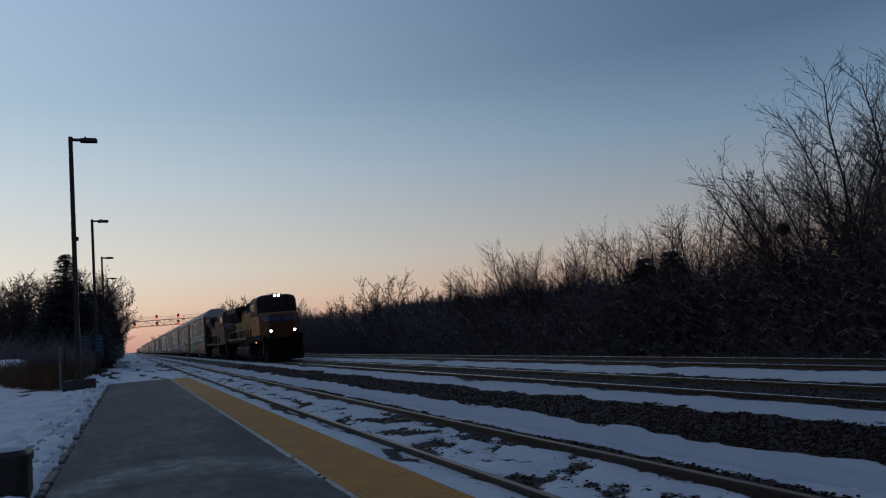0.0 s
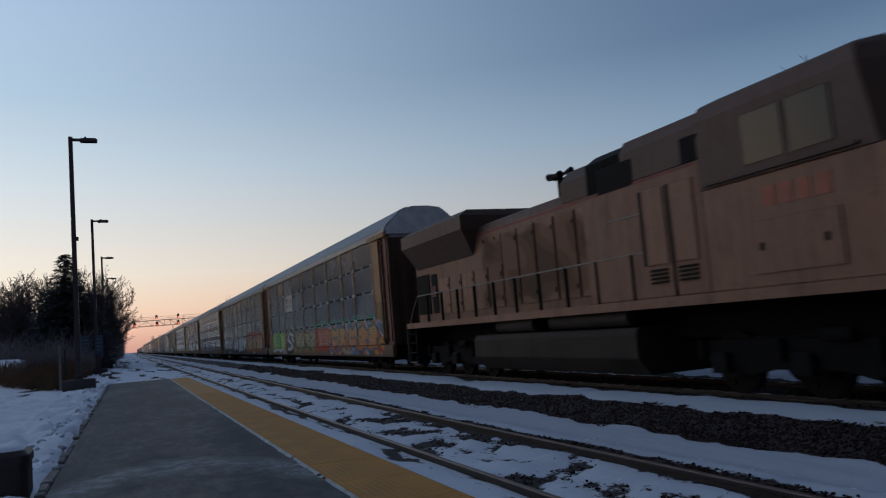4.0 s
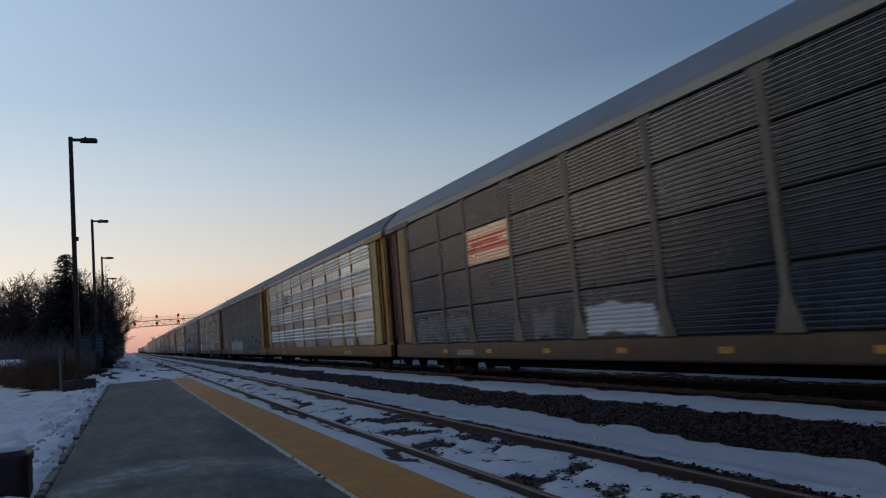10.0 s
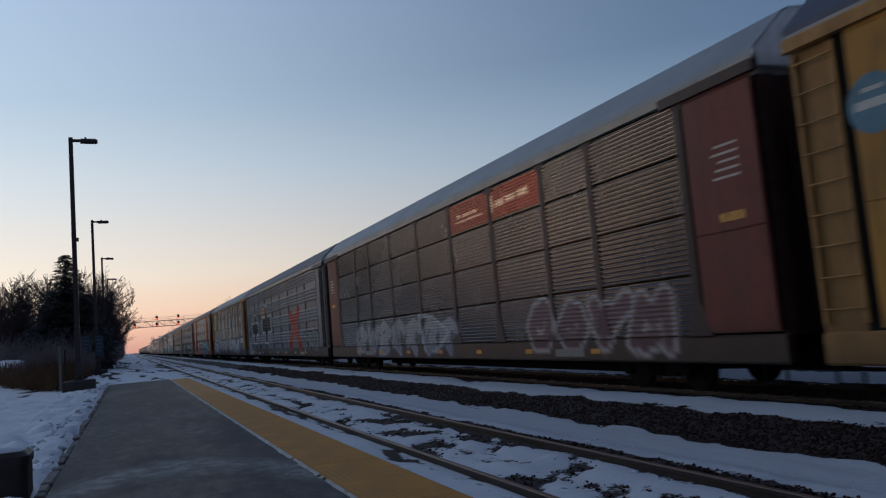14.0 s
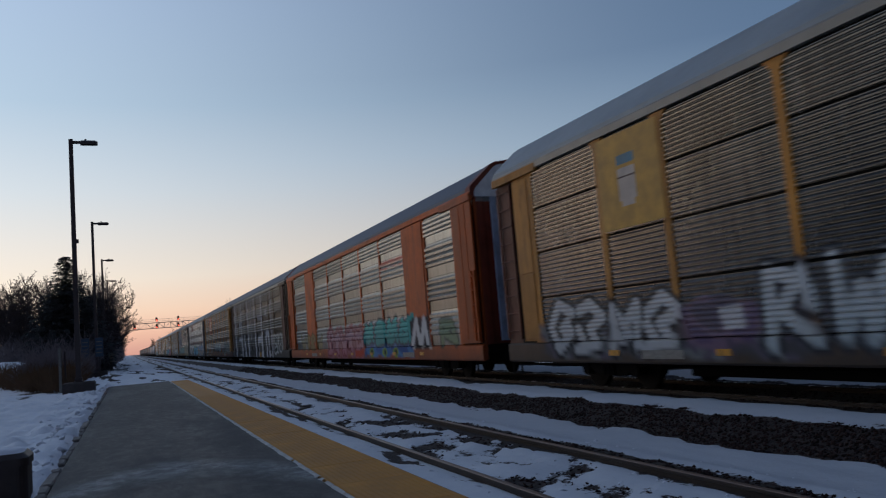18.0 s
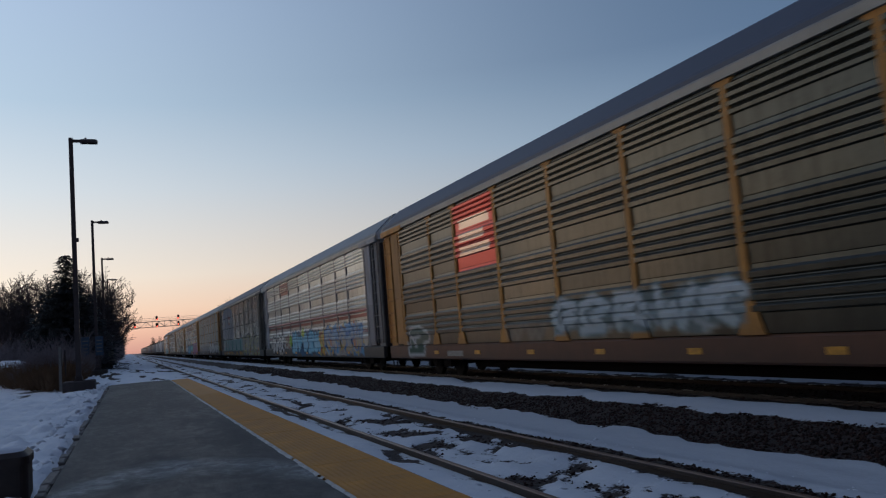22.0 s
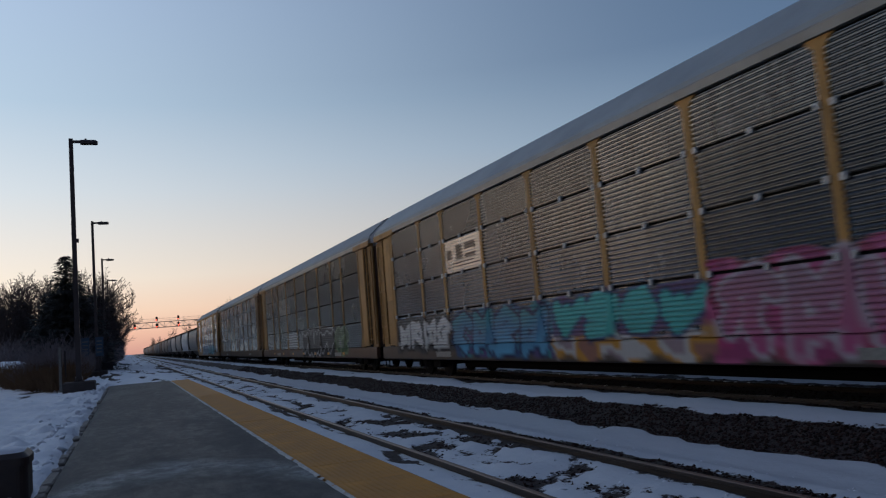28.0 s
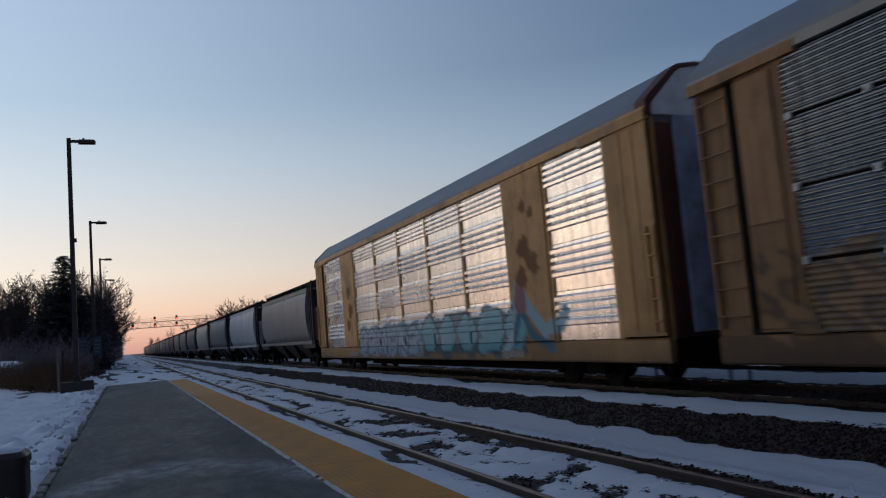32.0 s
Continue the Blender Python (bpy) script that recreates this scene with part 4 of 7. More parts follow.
def build_autoracks():
    e_brown = trim_set("end_brown", (.13, .075, .055))
    e_dark = trim_set("end_dark", (.075, .07, .075))
    tan = trim_set("trim_tan", TAN)
    s_tan = trim_set("sill_tan", (.26, .135, .06))
    rusty = trim_set("corner_rust", (.20, .075, .05))
    s_dirty = trim_set("sill_dirty", (.135, .088, .062))
    s_grey = trim_set("sill_grey", (.11, .105, .10))
    olive, mustard, rose, sky_blue, violet, amber = (.13, .14, .06), (.40, .28, .05), (.42, .16, .22), (.16, .36, .50), (.12, .08, .15), (.55, .24, .03)
    ink = (.03, .03, .034)
    # 1, its white emblem field sprayed on the ribs with plain dark shapes
    a = Art().rect(21.1, 25.5, .98, 2.02, (.17, .36, .06), ragged=.03).rect(23.3, 24.1, 1.0, 2.1, (.09, .24, .07), ragged=.04, seed=2).rect(21.5, 22.3, .95, 1.9, (.30, .48, .08), ragged=.05, seed=4).rect(21.2, 25.3, .8, 1.0, (.50, .52, .50), ragged=.03)
    a.wash(12.6, 20.6, .75, 2.02, [olive, (.30, .11, .05), (.12, .22, .08), (.20, .13, .10), (.34, .22, .07), olive], 1.0, .85, .6)
    a.letters(18.2, 20.5, .75, 2.06, 1, [(.46, .47, .47)], BLACK, 5, .15, .20, fat=True).letters(12.7, 17.7, .9, 1.98, 4, [(.26, .25, .10), (.36, .30, .16)], (.05, .04, .03), 6, .21, .081)
    a.rect(1.6, 13.2, 1.95, 2.3, (.03, .20, .15), ragged=.06, seed=3).rect(9.6, 12.4, .8, 1.98, (.38, .06, .03), ragged=.03).wash(.9, 9.6, .65, 2.06, [(.50, .12, .03), (.10, .20, .34), (.46, .46, .48), (.40, .07, .04), (.50, .26, .06)], 4.0, .92, .9)
    a.letters(9.7, 12.3, 1.0, 1.9, 2, [(.44, .16, .05)], (.30, .04, .02), 3, .18, .068).letters(1.4, 9.2, .8, 1.98, 5, [(.50, .15, .04), (.48, .30, .10)], (.04, .10, .14), 8, .25, .108)
    emblem = [(17.95, 20.66, 3.18, 4.15, (.62, .63, .61)), (19.30, 20.30, 3.40, 3.56, ink), (19.30, 20.30, 3.80, 3.96, ink), (20.12, 20.30, 3.44, 3.92, ink), (18.30, 18.46, 3.40, 3.96, ink), (18.66, 18.80, 3.40, 3.96, ink), (19.00, 19.14, 3.40, 3.96, ink)]
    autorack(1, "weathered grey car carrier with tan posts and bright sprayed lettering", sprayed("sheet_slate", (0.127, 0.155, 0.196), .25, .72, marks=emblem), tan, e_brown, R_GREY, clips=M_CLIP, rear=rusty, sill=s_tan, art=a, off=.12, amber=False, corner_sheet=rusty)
    # 2
    a = Art().wash(10.0, 25.4, .62, 1.5, [(.05, .05, .05), (.04, .07, .06), (.09, .08, .08)], 2.0, .8, .8)
    a.letters(19.9, 25.2, .95, 2.06, 3, [(.44, .46, .46), (.56, .57, .57)], BLACK, 12, .25, .108, drop=(.03, .10, .09)).oval(18.3, 1.45, .55, .55, (.34, .05, .05), .04).oval(18.3, 1.45, .26, .3, (.06, .05, .05))
    a.letters(10.2, 17.8, .72, 2.12, 5, [(.36, .38, .40), (.58, .59, .60)], BLACK, 15, .25, .135, fat=True, drop=(.04, .04, .05))
    a.rect(.8, 10.0, .62, 2.05, (.10, .055, .04), ragged=.05, share=.8).rect(2.0, 9.3, 1.95, 2.35, (.36, .06, .05), ragged=.05).letters(1.6, 9.8, .75, 2.1, 5, [(.26, .16, .05), (.34, .21, .07)], (.30, .05, .03), 18, .25, .121)
    autorack(2, "dark grey car carrier with brown corner sheets and sprayed block letters", sprayed("sheet_dark", (0.118, 0.130, 0.142), .25, .72), trim_set("trim_brown", (.40, .31, .17)), e_brown, R_GREY, rear=rusty, plate=tan, sill=s_dirty, art=a, off=-.12, amber=False, corner_sheet=rusty)
    # 3
    a = Art().wash(18.4, 25.3, 1.0, 2.2, [(.05, .16, .24), (.30, .10, .10), (.07, .10, .14), (.10, .24, .30), (.26, .20, .22)], 3.0, .8, .55).oval(18.7, 1.35, 1.0, .5, (.04, .11, .17), .12, 2).oval(18.55, 1.85, .16, .22, (.05, .24, .34), .1, 1)
    for y, way in ((24.9, -.35), (24.1, .3), (23.2, -.2), (22.3, .25), (21.5, -.3), (20.6, .28), (19.7, -.55)):
        a.bars([[(y, 1.95), (y + way, 1.08)]], .40, (.03, .05, .07)).bars([[(y, 1.95), (y + way, 1.08)]], .27, (.58, .59, .60))
    a.bars([[(24.2, 1.5), (23.5, 1.62)], [(22.4, 1.3), (21.6, 1.45)], [(20.6, 1.9), (19.9, 1.75)]], .16, (.56, .57, .58))
    a.letters(10.1, 15.8, .75, 2.05, 5, [(.42, .44, .44), (.30, .31, .32)], (.03, .03, .04), 25, .16, .081, share=.9).oval(16.2, 3.45, .30, .34, (.42, .06, .09), .05, 1).oval(10.7, 3.6, .36, .48, (.42, .05, .08), .05, 2)
    a.bars([[(8.8, 1.8), (8.3, 1.55), (8.6, 1.3)], [(8.1, 2.0), (7.4, 2.1), (7.1, 1.6)], [(7.9, 1.3), (7.3, 1.45)]], .06, (.03, .03, .04)).wash(5.2, 6.3, 1.3, 1.95, [(.08, .08, .09), (.14, .14, .15)], 1.0, .7, .4).bars([[(4.6, 1.9), (3.6, 2.0), (3.0, 1.8)]], .10, (.12, .06, .07), .8)
    a.wash(17.8, 19.9, .62, 1.02, [(.18, .05, .05), (.08, .05, .06), (.25, .2, .2)], 2.0, .8, .5)
    autorack(3, "silvery ribbed car carrier with tan posts and small dark tags", sprayed("sheet_bright", (0.389, 0.431, 0.459), .33, .8), tan, e_brown, R_DARK, "broad", rear=rusty, sill=s_tan, art=a, amber=False, corner_sheet=rusty)
    # 4, two places scrubbed bright
    a = Art().letters(20.6, 25.0, 1.0, 1.98, 4, [(.13, .14, .18)], (.08, .09, .13), 31, .16, .068, share=.8).letters(15.8, 16.9, 1.1, 1.9, 1, [(.20, .22, .24)], (.16, .18, .20), 32, .16, .068, share=.6)
    a.rect(12.1, 14.5, 1.1, 1.75, (.62, .65, .66), ragged=.04).rect(1.7, 4.2, 1.1, 1.85, (.60, .63, .64), ragged=.05, seed=3)
    autorack(4, "dark slate car carrier with a small red and white board", sprayed("sheet_slate_dark", (0.066, 0.084, 0.103), .25, .72, marks=painted((17.98, 20.62, 3.18, 4.15, M_CREAM, [(.03, .97, .34, .46, M_RED), (.10, .80, .50, .62, M_RED), (.03, .97, .66, .74, M_RED)]))), trim_set("trim_slate", (.24, .20, .155)), e_brown, R_GREY, plate=trim_set("cover_straw", (.46, .27, .095)), corner_sheet=rusty, sill=trim_set("sill_slate", (.25, .15, .085)), art=a, off=-.25)
    # 5
    a = Art()
    for i in range(26):
        y = 1.8 + i * .92 + .3 * math.sin(i * 2.1)
        a.rect(y, y + .9 + .5 * math.sin(i * 1.3), 3.95 + .1 * math.sin(i), 4.22, (.30, .32, .34), ragged=.05, seed=i, share=.55 + .3 * math.sin(i * 3)).rect(y + .3, y + 1.2, 2.86, 3.1 + .1 * math.sin(i * 2), (.34, .36, .38), ragged=.06, seed=i + 2, share=.5 + .3 * math.sin(i * 5))
    a.bars([[(18.3, 3.5), (20.2, 3.5), (20.2, 4.15), (18.3, 4.15), (18.3, 3.5)]], .08, (.05, .05, .055)).rect(18.7, 19.8, 3.68, 3.80, ink).rect(18.7, 19.8, 3.88, 4.0, ink).rect(19.65, 19.8, 3.68, 4.0, ink).oval(16.9, 1.15, .12, .12, (.6, .12, .03))
    autorack(5, "bright silvery car carrier with smudged panels and pale yellow corners", sprayed("sheet_silver", (0.524, 0.591, 0.646), .33, .8, vary=.25), trim_set("trim_ochre", (0.518, 0.265, 0.060)), e_brown, R_DARK, "broad",
             plate=trim_set("cover_cream", (.62, .47, .155)), art=a, off=-.25, amber=False)
    # 6
    a = Art().letters(11.5, 19.2, .62, 2.02, 6, [(.56, .57, .56), (.66, .67, .66)], (.10, .10, .10), 43, .25, .041, slant=.25).rect(11.4, 19.3, .6, .95, (.30, .30, .30), ragged=.05, share=.75).letters(9.2, 11.5, 1.25, 2.0, 3, [(.05, .05, .05)], (.22, .23, .23), 44, .13, .047)
    a.rect(1.9, 8.4, .62, 2.0, (.030, .042, .036), ragged=.06, seed=5).letters(2.0, 8.2, .7, 2.02, 5, [(.03, .042, .036)], (.48, .50, .49), 47, .21, .074).oval(7.0, 1.9, .35, .35, (.10, .30, .30), .1)
    for y in (7.9, 10.75, 13.6, 16.4):
        a.rect(y - .07, y + .07, 3.02, 3.24, (.58, .60, .60))
    ochre_car = autorack(6, "sooty brown car carrier with tan posts and pale tags", sprayed("sheet_soot", (0.058, 0.054, 0.048), .45, .3), trim_set("trim_tan_soot", (0.497, 0.265, 0.085)), e_brown, R_DARK, seam=M_SEAM,
                         plate=trim_set("cover_ochre", (.60, .30, .055)), art=a, off=-.42)
    for yc, r, ground, mark in ((end_of(1.04), .40, M_ROUNDEL, M_FADED), (1.06, .34, M_FADED, M_ROUNDEL_PALE)):
        disc = part("emblem_disc", Shape().prism([(yc + r * math.cos(a6 * .2618), 3.96 + r * math.sin(a6 * .2618)) for a6 in range(24)], SIDE - .047, SIDE - .042, "x"), ground, ochre_car, "faded round emblem")
        part("emblem_bar", Shape().box(SIDE - .051, SIDE - .047, yc - r * .7, yc + r * .7, 3.90, 4.02), mark, disc)
        part("emblem_bar", Shape().box(SIDE - .051, SIDE - .047, yc - r * .4, yc + r * .4, 4.12, 4.18), mark, disc)
    # 7
    a = Art().letters(11.6, 22.6, .66, 2.0, 7, [(.20, .21, .25), (.36, .37, .40)], (.36, .38, .42), 52, .16, .068, halo=(.10, .09, .12)).bars([[(22.3, .7), (21.6, 1.9)], [(19.3, .7), (18.8, 2.0)], [(14.4, .8), (14.9, 2.0), (13.6, 1.9), (12.3, 1.4), (13.5, .8)]], .12, (.46, .48, .50), .8)
    a.letters(1.7, 7.3, .62, 2.1, 4, [(.14, .08, .08), (.20, .12, .12)], (.42, .38, .37), 55, .25, .095, fat=True)
    board = painted((6.6, 12.05, 4.24, 5.06, M_MAROON, [(.07, .42, .30, .36, M_CREAM), (.10, .15, .46, .62, M_CREAM), (.17, .36, .46, .56, M_CREAM), (.50, .545, .24, .76, M_CREAM), (.56, .66, .36, .56, M_CREAM), (.68, .78, .38, .58, M_CREAM), (.80, .90, .40, .64, M_CREAM)]))
    autorack(7, "brown-grey car carrier with maroon corners and a red name board", sprayed("sheet_umber", (0.092, 0.096, 0.107), .25, .72, marks=board), trim_set("trim_umber", (.085, .055, .048)), trim_set("end_maroon", (.055, .022, .022)), R_PALE,
             plate=trim_set("cover_maroon", (.20, .048, .038)), flush=True, sill=trim_set("sill_umber", (.15, .09, .07)), art=a, off=-.5)
    # 8, dark crosses with white borders sprayed over ribs and posts alike
    a = Art()
    for yc, zc, h, c in ((22.55, 2.55, 1.0, (.030, .032, .030)), (17.3, 2.75, 1.25, (.030, .032, .030)), (7.1, 2.3, 0, 0)):
        if h:
            for grow, tone in ((.14, (.52, .53, .51)), (0, c)):
                w, r = h * .38 + grow, h + grow
                a.rect(yc - w, yc + w, zc - r, zc + r, tone, ragged=.012).rect(yc - r * 1.4, yc + r * 1.4, zc - w, zc + w, tone, ragged=.012, seed=1)
            a.rect(yc - .2, yc + .3, zc + h * .35, zc + h * .98, (.30, .20, .06), share=.7)
    a.bars([[(8.7, 1.3), (7.4, 2.5), (8.5, 3.0)], [(6.0, 1.2), (7.4, 2.4), (6.2, 3.1)]], .75, (.40, .06, .035)).letters(9.6, 15.4, .7, 1.9, 4, [(.10, .12, .16)], (.20, .22, .25), 62, .20, .068, share=.7).rect(23.2, 25.9, .62, 1.0, (.34, .33, .30), ragged=.05).rect(24.9, 25.5, 1.0, 1.6, (.45, .46, .46), ragged=.04)
    a.letters(1.2, 5.4, .75, 2.0, 3, [(.16, .19, .21)], (.04, .05, .06), 63, .23, .081)
    name = [(18.15, 19.80, 3.32, 3.44, amber), (19.30, 19.80, 3.52, 3.64, amber), (19.30, 19.80, 3.80, 3.92, amber), (19.66, 19.80, 3.52, 3.92, amber), (18.80, 19.16, 3.54, 3.92, amber), (18.26, 18.62, 3.54, 3.92, amber)]
    autorack(8, "blue-grey painted car carrier with dark crosses outlined in white", sprayed("sheet_blue", (0.100, 0.128, 0.172), .45, .3, marks=name), sprayed("trim_blue", (.12, .135, .15), .6, 0), e_dark, R_DARK, "broad", rear=tan,
             plate=trim_set("cover_grey", (.24, .26, .28)), sill=trim_set("sill_black", (.05, .05, .055)), art=a, off=-.3)
    # 9
    a = Art().wash(17.0, 25.2, .62, 1.6, [(.07, .07, .08), (.10, .09, .12), (.16, .17, .18)], 2.0, .7, .6).letters(20.0, 24.8, .72, 2.1, 4, [(.42, .45, .48), (.60, .61, .61)], BLACK, 72, .21, .095, drop=(.10, .12, .13)).wash(18.3, 20.1, .8, 1.75, [violet, (.18, .12, .18), (.10, .08, .12)], 3, .8, .6).rect(18.55, 19.1, 1.15, 1.6, (.55, .55, .57), ragged=.03)
    a.letters(13.5, 18.2, .66, 2.35, 4, [(.36, .44, .48), (.58, .60, .61)], (.03, .035, .045), 73, .20, .11).wash(11.8, 13.8, .62, 1.5, [violet, (.16, .11, .12), (.09, .07, .08)], 5, .8, .6)
    a.letters(3.7, 10.4, .66, 2.35, 5, [(.46, .48, .50), (.62, .63, .63)], (.03, .03, .04), 77, .24, .12, drop=(.06, .05, .09)).wash(1.2, 4.0, .62, 1.7, [violet, (.09, .11, .09), (.15, .11, .15), (.08, .07, .09)], 7, .75, .8)
    autorack(9, "tan-grey car carrier with yellow posts and large white letters", sprayed("sheet_khaki", (0.127, 0.132, 0.133), .25, .72), trim_set("trim_yellow", (0.600, 0.265, 0.050)), e_brown, R_PALE, corner_sheet=rusty,
             boards=[(20.72, 22.68, 3.2, 5.06, M_GOLD, [(.34, .62, .28, .62, M_CREAM), (.38, .58, .22, .28, M_CREAM), (.34, .62, .66, .76, M_ROUNDEL), (.34, .62, .52, .53, M_RED)])], sill=s_dirty, art=a, off=-.55)
    # 10
    a = Art().letters(19.0, 24.2, .9, 1.95, 4, [(.20, .18, .09), (.26, .24, .12)], (.07, .06, .03), 81, .20, .068, share=.85).letters(11.8, 17.8, .66, 2.0, 5, [(.40, .16, .20), (.34, .22, .28)], (.20, .04, .05), 83, .21, .095, halo=(.30, .12, .14)).rect(11.8, 13.0, .62, 1.05, (.45, .07, .04), ragged=.05)
    a.wash(5.6, 11.6, .62, 1.35, [(.05, .14, .34), (.07, .20, .40), (.04, .10, .26), (.05, .16, .36)], 1, .95, 1.0).letters(5.6, 11.6, 1.05, 2.2, 4, [(.02, .26, .26), (.05, .44, .42)], (.02, .05, .07), 86, .30, .095, fat=True)
    for y in (10.6, 8.9, 7.6):
        a.oval(y, .86, .30, .17, (.20, .34, .06), .03).oval(y, .86, .15, .09, (.03, .05, .04))
    a.rect(3.95, 5.75, .95, 2.05, (.04, .04, .045), ragged=.03).bars([[(5.6, 1.1), (5.1, 1.9), (4.85, 1.15)], [(4.7, 1.15), (4.35, 1.9), (4.1, 1.1)]], .30, (.60, .61, .60)).bars([[(5.9, 1.6), (5.8, 2.0), (5.4, 2.1)]], .2, (.05, .36, .34)).letters(1.7, 3.2, .95, 2.0, 1, [(.16, .24, .15)], (.05, .07, .05), 88, .23, .081)
    a.rect(6.0, 8.75, 4.10, 4.24, (.46, .09, .04), ragged=.02).rect(6.0, 8.75, 3.96, 4.02, (.46, .09, .04), ragged=.02)
    autorack(10, "orange car carrier with grey ribbed panels and teal lettering", sprayed("sheet_orange_car", (0.231, 0.258, 0.269), .33, .8, vary=.35, spread=2.4), trim_set("trim_orange", (.62, .125, .022)), trim_set("end_red", (.30, .055, .03)), R_DARK, "broad", True, art=a)
    # 11, letters as tall as the car: grey-white strokes over a black ground
    a = Art().rect(5.2, 25.6, .6, 2.35, (.022, .022, .024), ragged=.10, share=.96).rect(5.2, 25.6, 4.92, 5.2, (.36, .37, .40), ragged=.02, share=.6)
    pale, drab = (.40, .415, .45), (.30, .30, .33)
    a.bars([[(24.0, .7), (24.25, 2.6), (24.3, 5.0)]], .8, pale).bars([[(20.1, .7), (20.5, 2.4), (20.3, 5.0)]], .72, pale).rect(20.5, 22.1, 3.0, 3.55, pale, ragged=.03).rect(20.6, 22.15, 1.85, 2.3, drab, ragged=.03)
    a.bars([[(18.15, .7), (18.45, 1.5)]], .75, pale).bars([[(18.45, 1.4), (18.8, 2.3)]], .34, pale).bars([[(16.3, .7), (16.5, 2.4), (16.55, 5.0)]], .62, pale).bars([[(14.8, 2.05), (14.6, 3.6), (14.6, 5.0)]], .42, drab)
    a.bars([[(12.6, .7), (12.8, 3.0), (12.85, 5.0)]], .5, pale).rect(9.7, 11.4, 3.3, 3.75, drab, ragged=.03).bars([[(9.5, .7), (9.5, 2.6), (9.3, 5.1)]], .85, pale).rect(9.2, 11.3, 1.6, 2.2, pale, ragged=.03).bars([[(11.25, .7), (11.35, 1.8)]], .2, pale).rect(10.2, 11.1, .62, 1.0, (.40, .22, .05), ragged=.03)
    a.rect(7.05, 7.95, 3.4, 3.95, pale, ragged=.03).bars([[(7.6, .7), (7.75, 2.2), (7.0, 2.35), (6.6, 1.9), (6.5, .7)]], .5, pale).bars([[(5.4, .7), (5.5, 3.0), (5.3, 5.0)]], .5, drab, .8)
    a.letters(1.5, 4.6, .72, 2.2, 2, [(.05, .06, .055)], (.50, .52, .53), 92, .21, .095, fat=True)
    autorack(11, "maroon-trimmed car carrier covered by tall grey and black sprayed letters", sprayed("sheet_olive", (0.076, 0.077, 0.068), .33, .8), trim_set("trim_maroon", (.16, .11, .075)), e_dark, R_DARK, "broad", plate=trim_set("cover_wine", (.12, .042, .036)), sill=trim_set("sill_soot", (.05, .045, .045)), art=a, off=-.3, amber=False)
    # 12
    a = Art().letters(22.6, 24.6, .66, 1.75, 1, [(.05, .09, .07)], (.40, .42, .42), 101, .20, .108).wash(8.6, 14.7, 1.12, 1.95, [(.16, .22, .23), (.26, .31, .32), (.10, .14, .14)], 3, .7, .6).letters(8.5, 14.8, 1.1, 2.08, 5, [(.34, .42, .45), (.50, .55, .57)], (.10, .15, .15), 103, .22, .05)
    a.letters(1.4, 5.8, .8, 2.1, 4, [(.05, .09, .09)], (.26, .32, .32), 105, .18, .081).letters(15.0, 17.2, 1.0, 1.6, 2, [(.16, .16, .15)], (.10, .10, .09), 106, .18, .068, share=.6)
    autorack(12, "dark olive car carrier with yellow posts and a red name board", sprayed("sheet_moss", (0.068, 0.071, 0.062), .33, .8, marks=painted((17.98, 20.62, 3.1, 5.06, M_RED, lines(M_CREAM)))), trim_set("trim_amber", (0.600, 0.27, 0.055)), e_brown, R_DARK, "broad", sill=trim_set("sill_rust", (.27, .115, .06)), art=a, off=-.72)
    # 13
    a = Art().letters(19.4, 23.9, .66, 1.98, 4, [(.45, .46, .46), (.62, .63, .62)], BLACK, 111, .23, .121, drop=BLACK).wash(17.0, 19.2, 1.0, 1.9, [(.30, .28, .22), (.22, .10, .08), (.36, .34, .28)], 2, .7, .5).oval(17.4, 1.5, .5, .35, (.22, .40, .06), .12)
    a.rect(9.6, 16.9, .62, 2.0, (.03, .10, .20), ragged=.07, seed=2).letters(9.6, 17.0, .64, 2.12, 5, [(.22, .48, .62), (.05, .30, .46)], (.02, .05, .08), 113, .30, .081, fat=True).oval(13.8, 1.9, .4, .25, (.34, .44, .06), .1).wash(8.7, 9.9, .62, 2.0, [(.50, .26, .04), (.42, .40, .08), (.30, .12, .05)], 2, .85, .5)
    a.wash(1.8, 8.8, .62, 2.16, [(.10, .25, .42), (.36, .35, .32), (.07, .17, .30), (.40, .30, .10), (.20, .36, .46), (.40, .18, .09)], 5, .85, .8).letters(1.9, 8.7, .75, 2.1, 5, [(.44, .28, .05), (.16, .36, .60)], (.06, .16, .36), 116, .21, .081)
    a.letters(25.8, 26.6, 1.2, 4.4, 1, [(.20, .20, .24)], (.36, .34, .40), 118, .25, .135)
    autorack(13, "silver car carrier with maroon stripes, blue lettering and grey corners", sprayed("sheet_pale", (0.531, 0.581, 0.584), .33, .8, vary=.22, stripes=[(2.26, 2.40, (.17, .028, .03)), (2.47, 2.61, (.17, .028, .03)), (1.62, 1.74, (.15, .028, .03))], marks=painted((17.98, 20.62, 4.32, 5.04, M_MAROON, [(.10, .20, .3, .7, M_CREAM), (.28, .88, .36, .42, M_CREAM), (.30, .50, .50, .62, M_CREAM), (.54, .86, .50, .60, M_CREAM)]))), trim_set("trim_steel", (.30, .315, .33)), e_dark, R_GREY, "broad",
             plate=trim_set("cover_steel", (.26, .28, .32)), sill=s_grey, art=a, off=-.62)
    # 14
    teal = (.035, .17, .18)
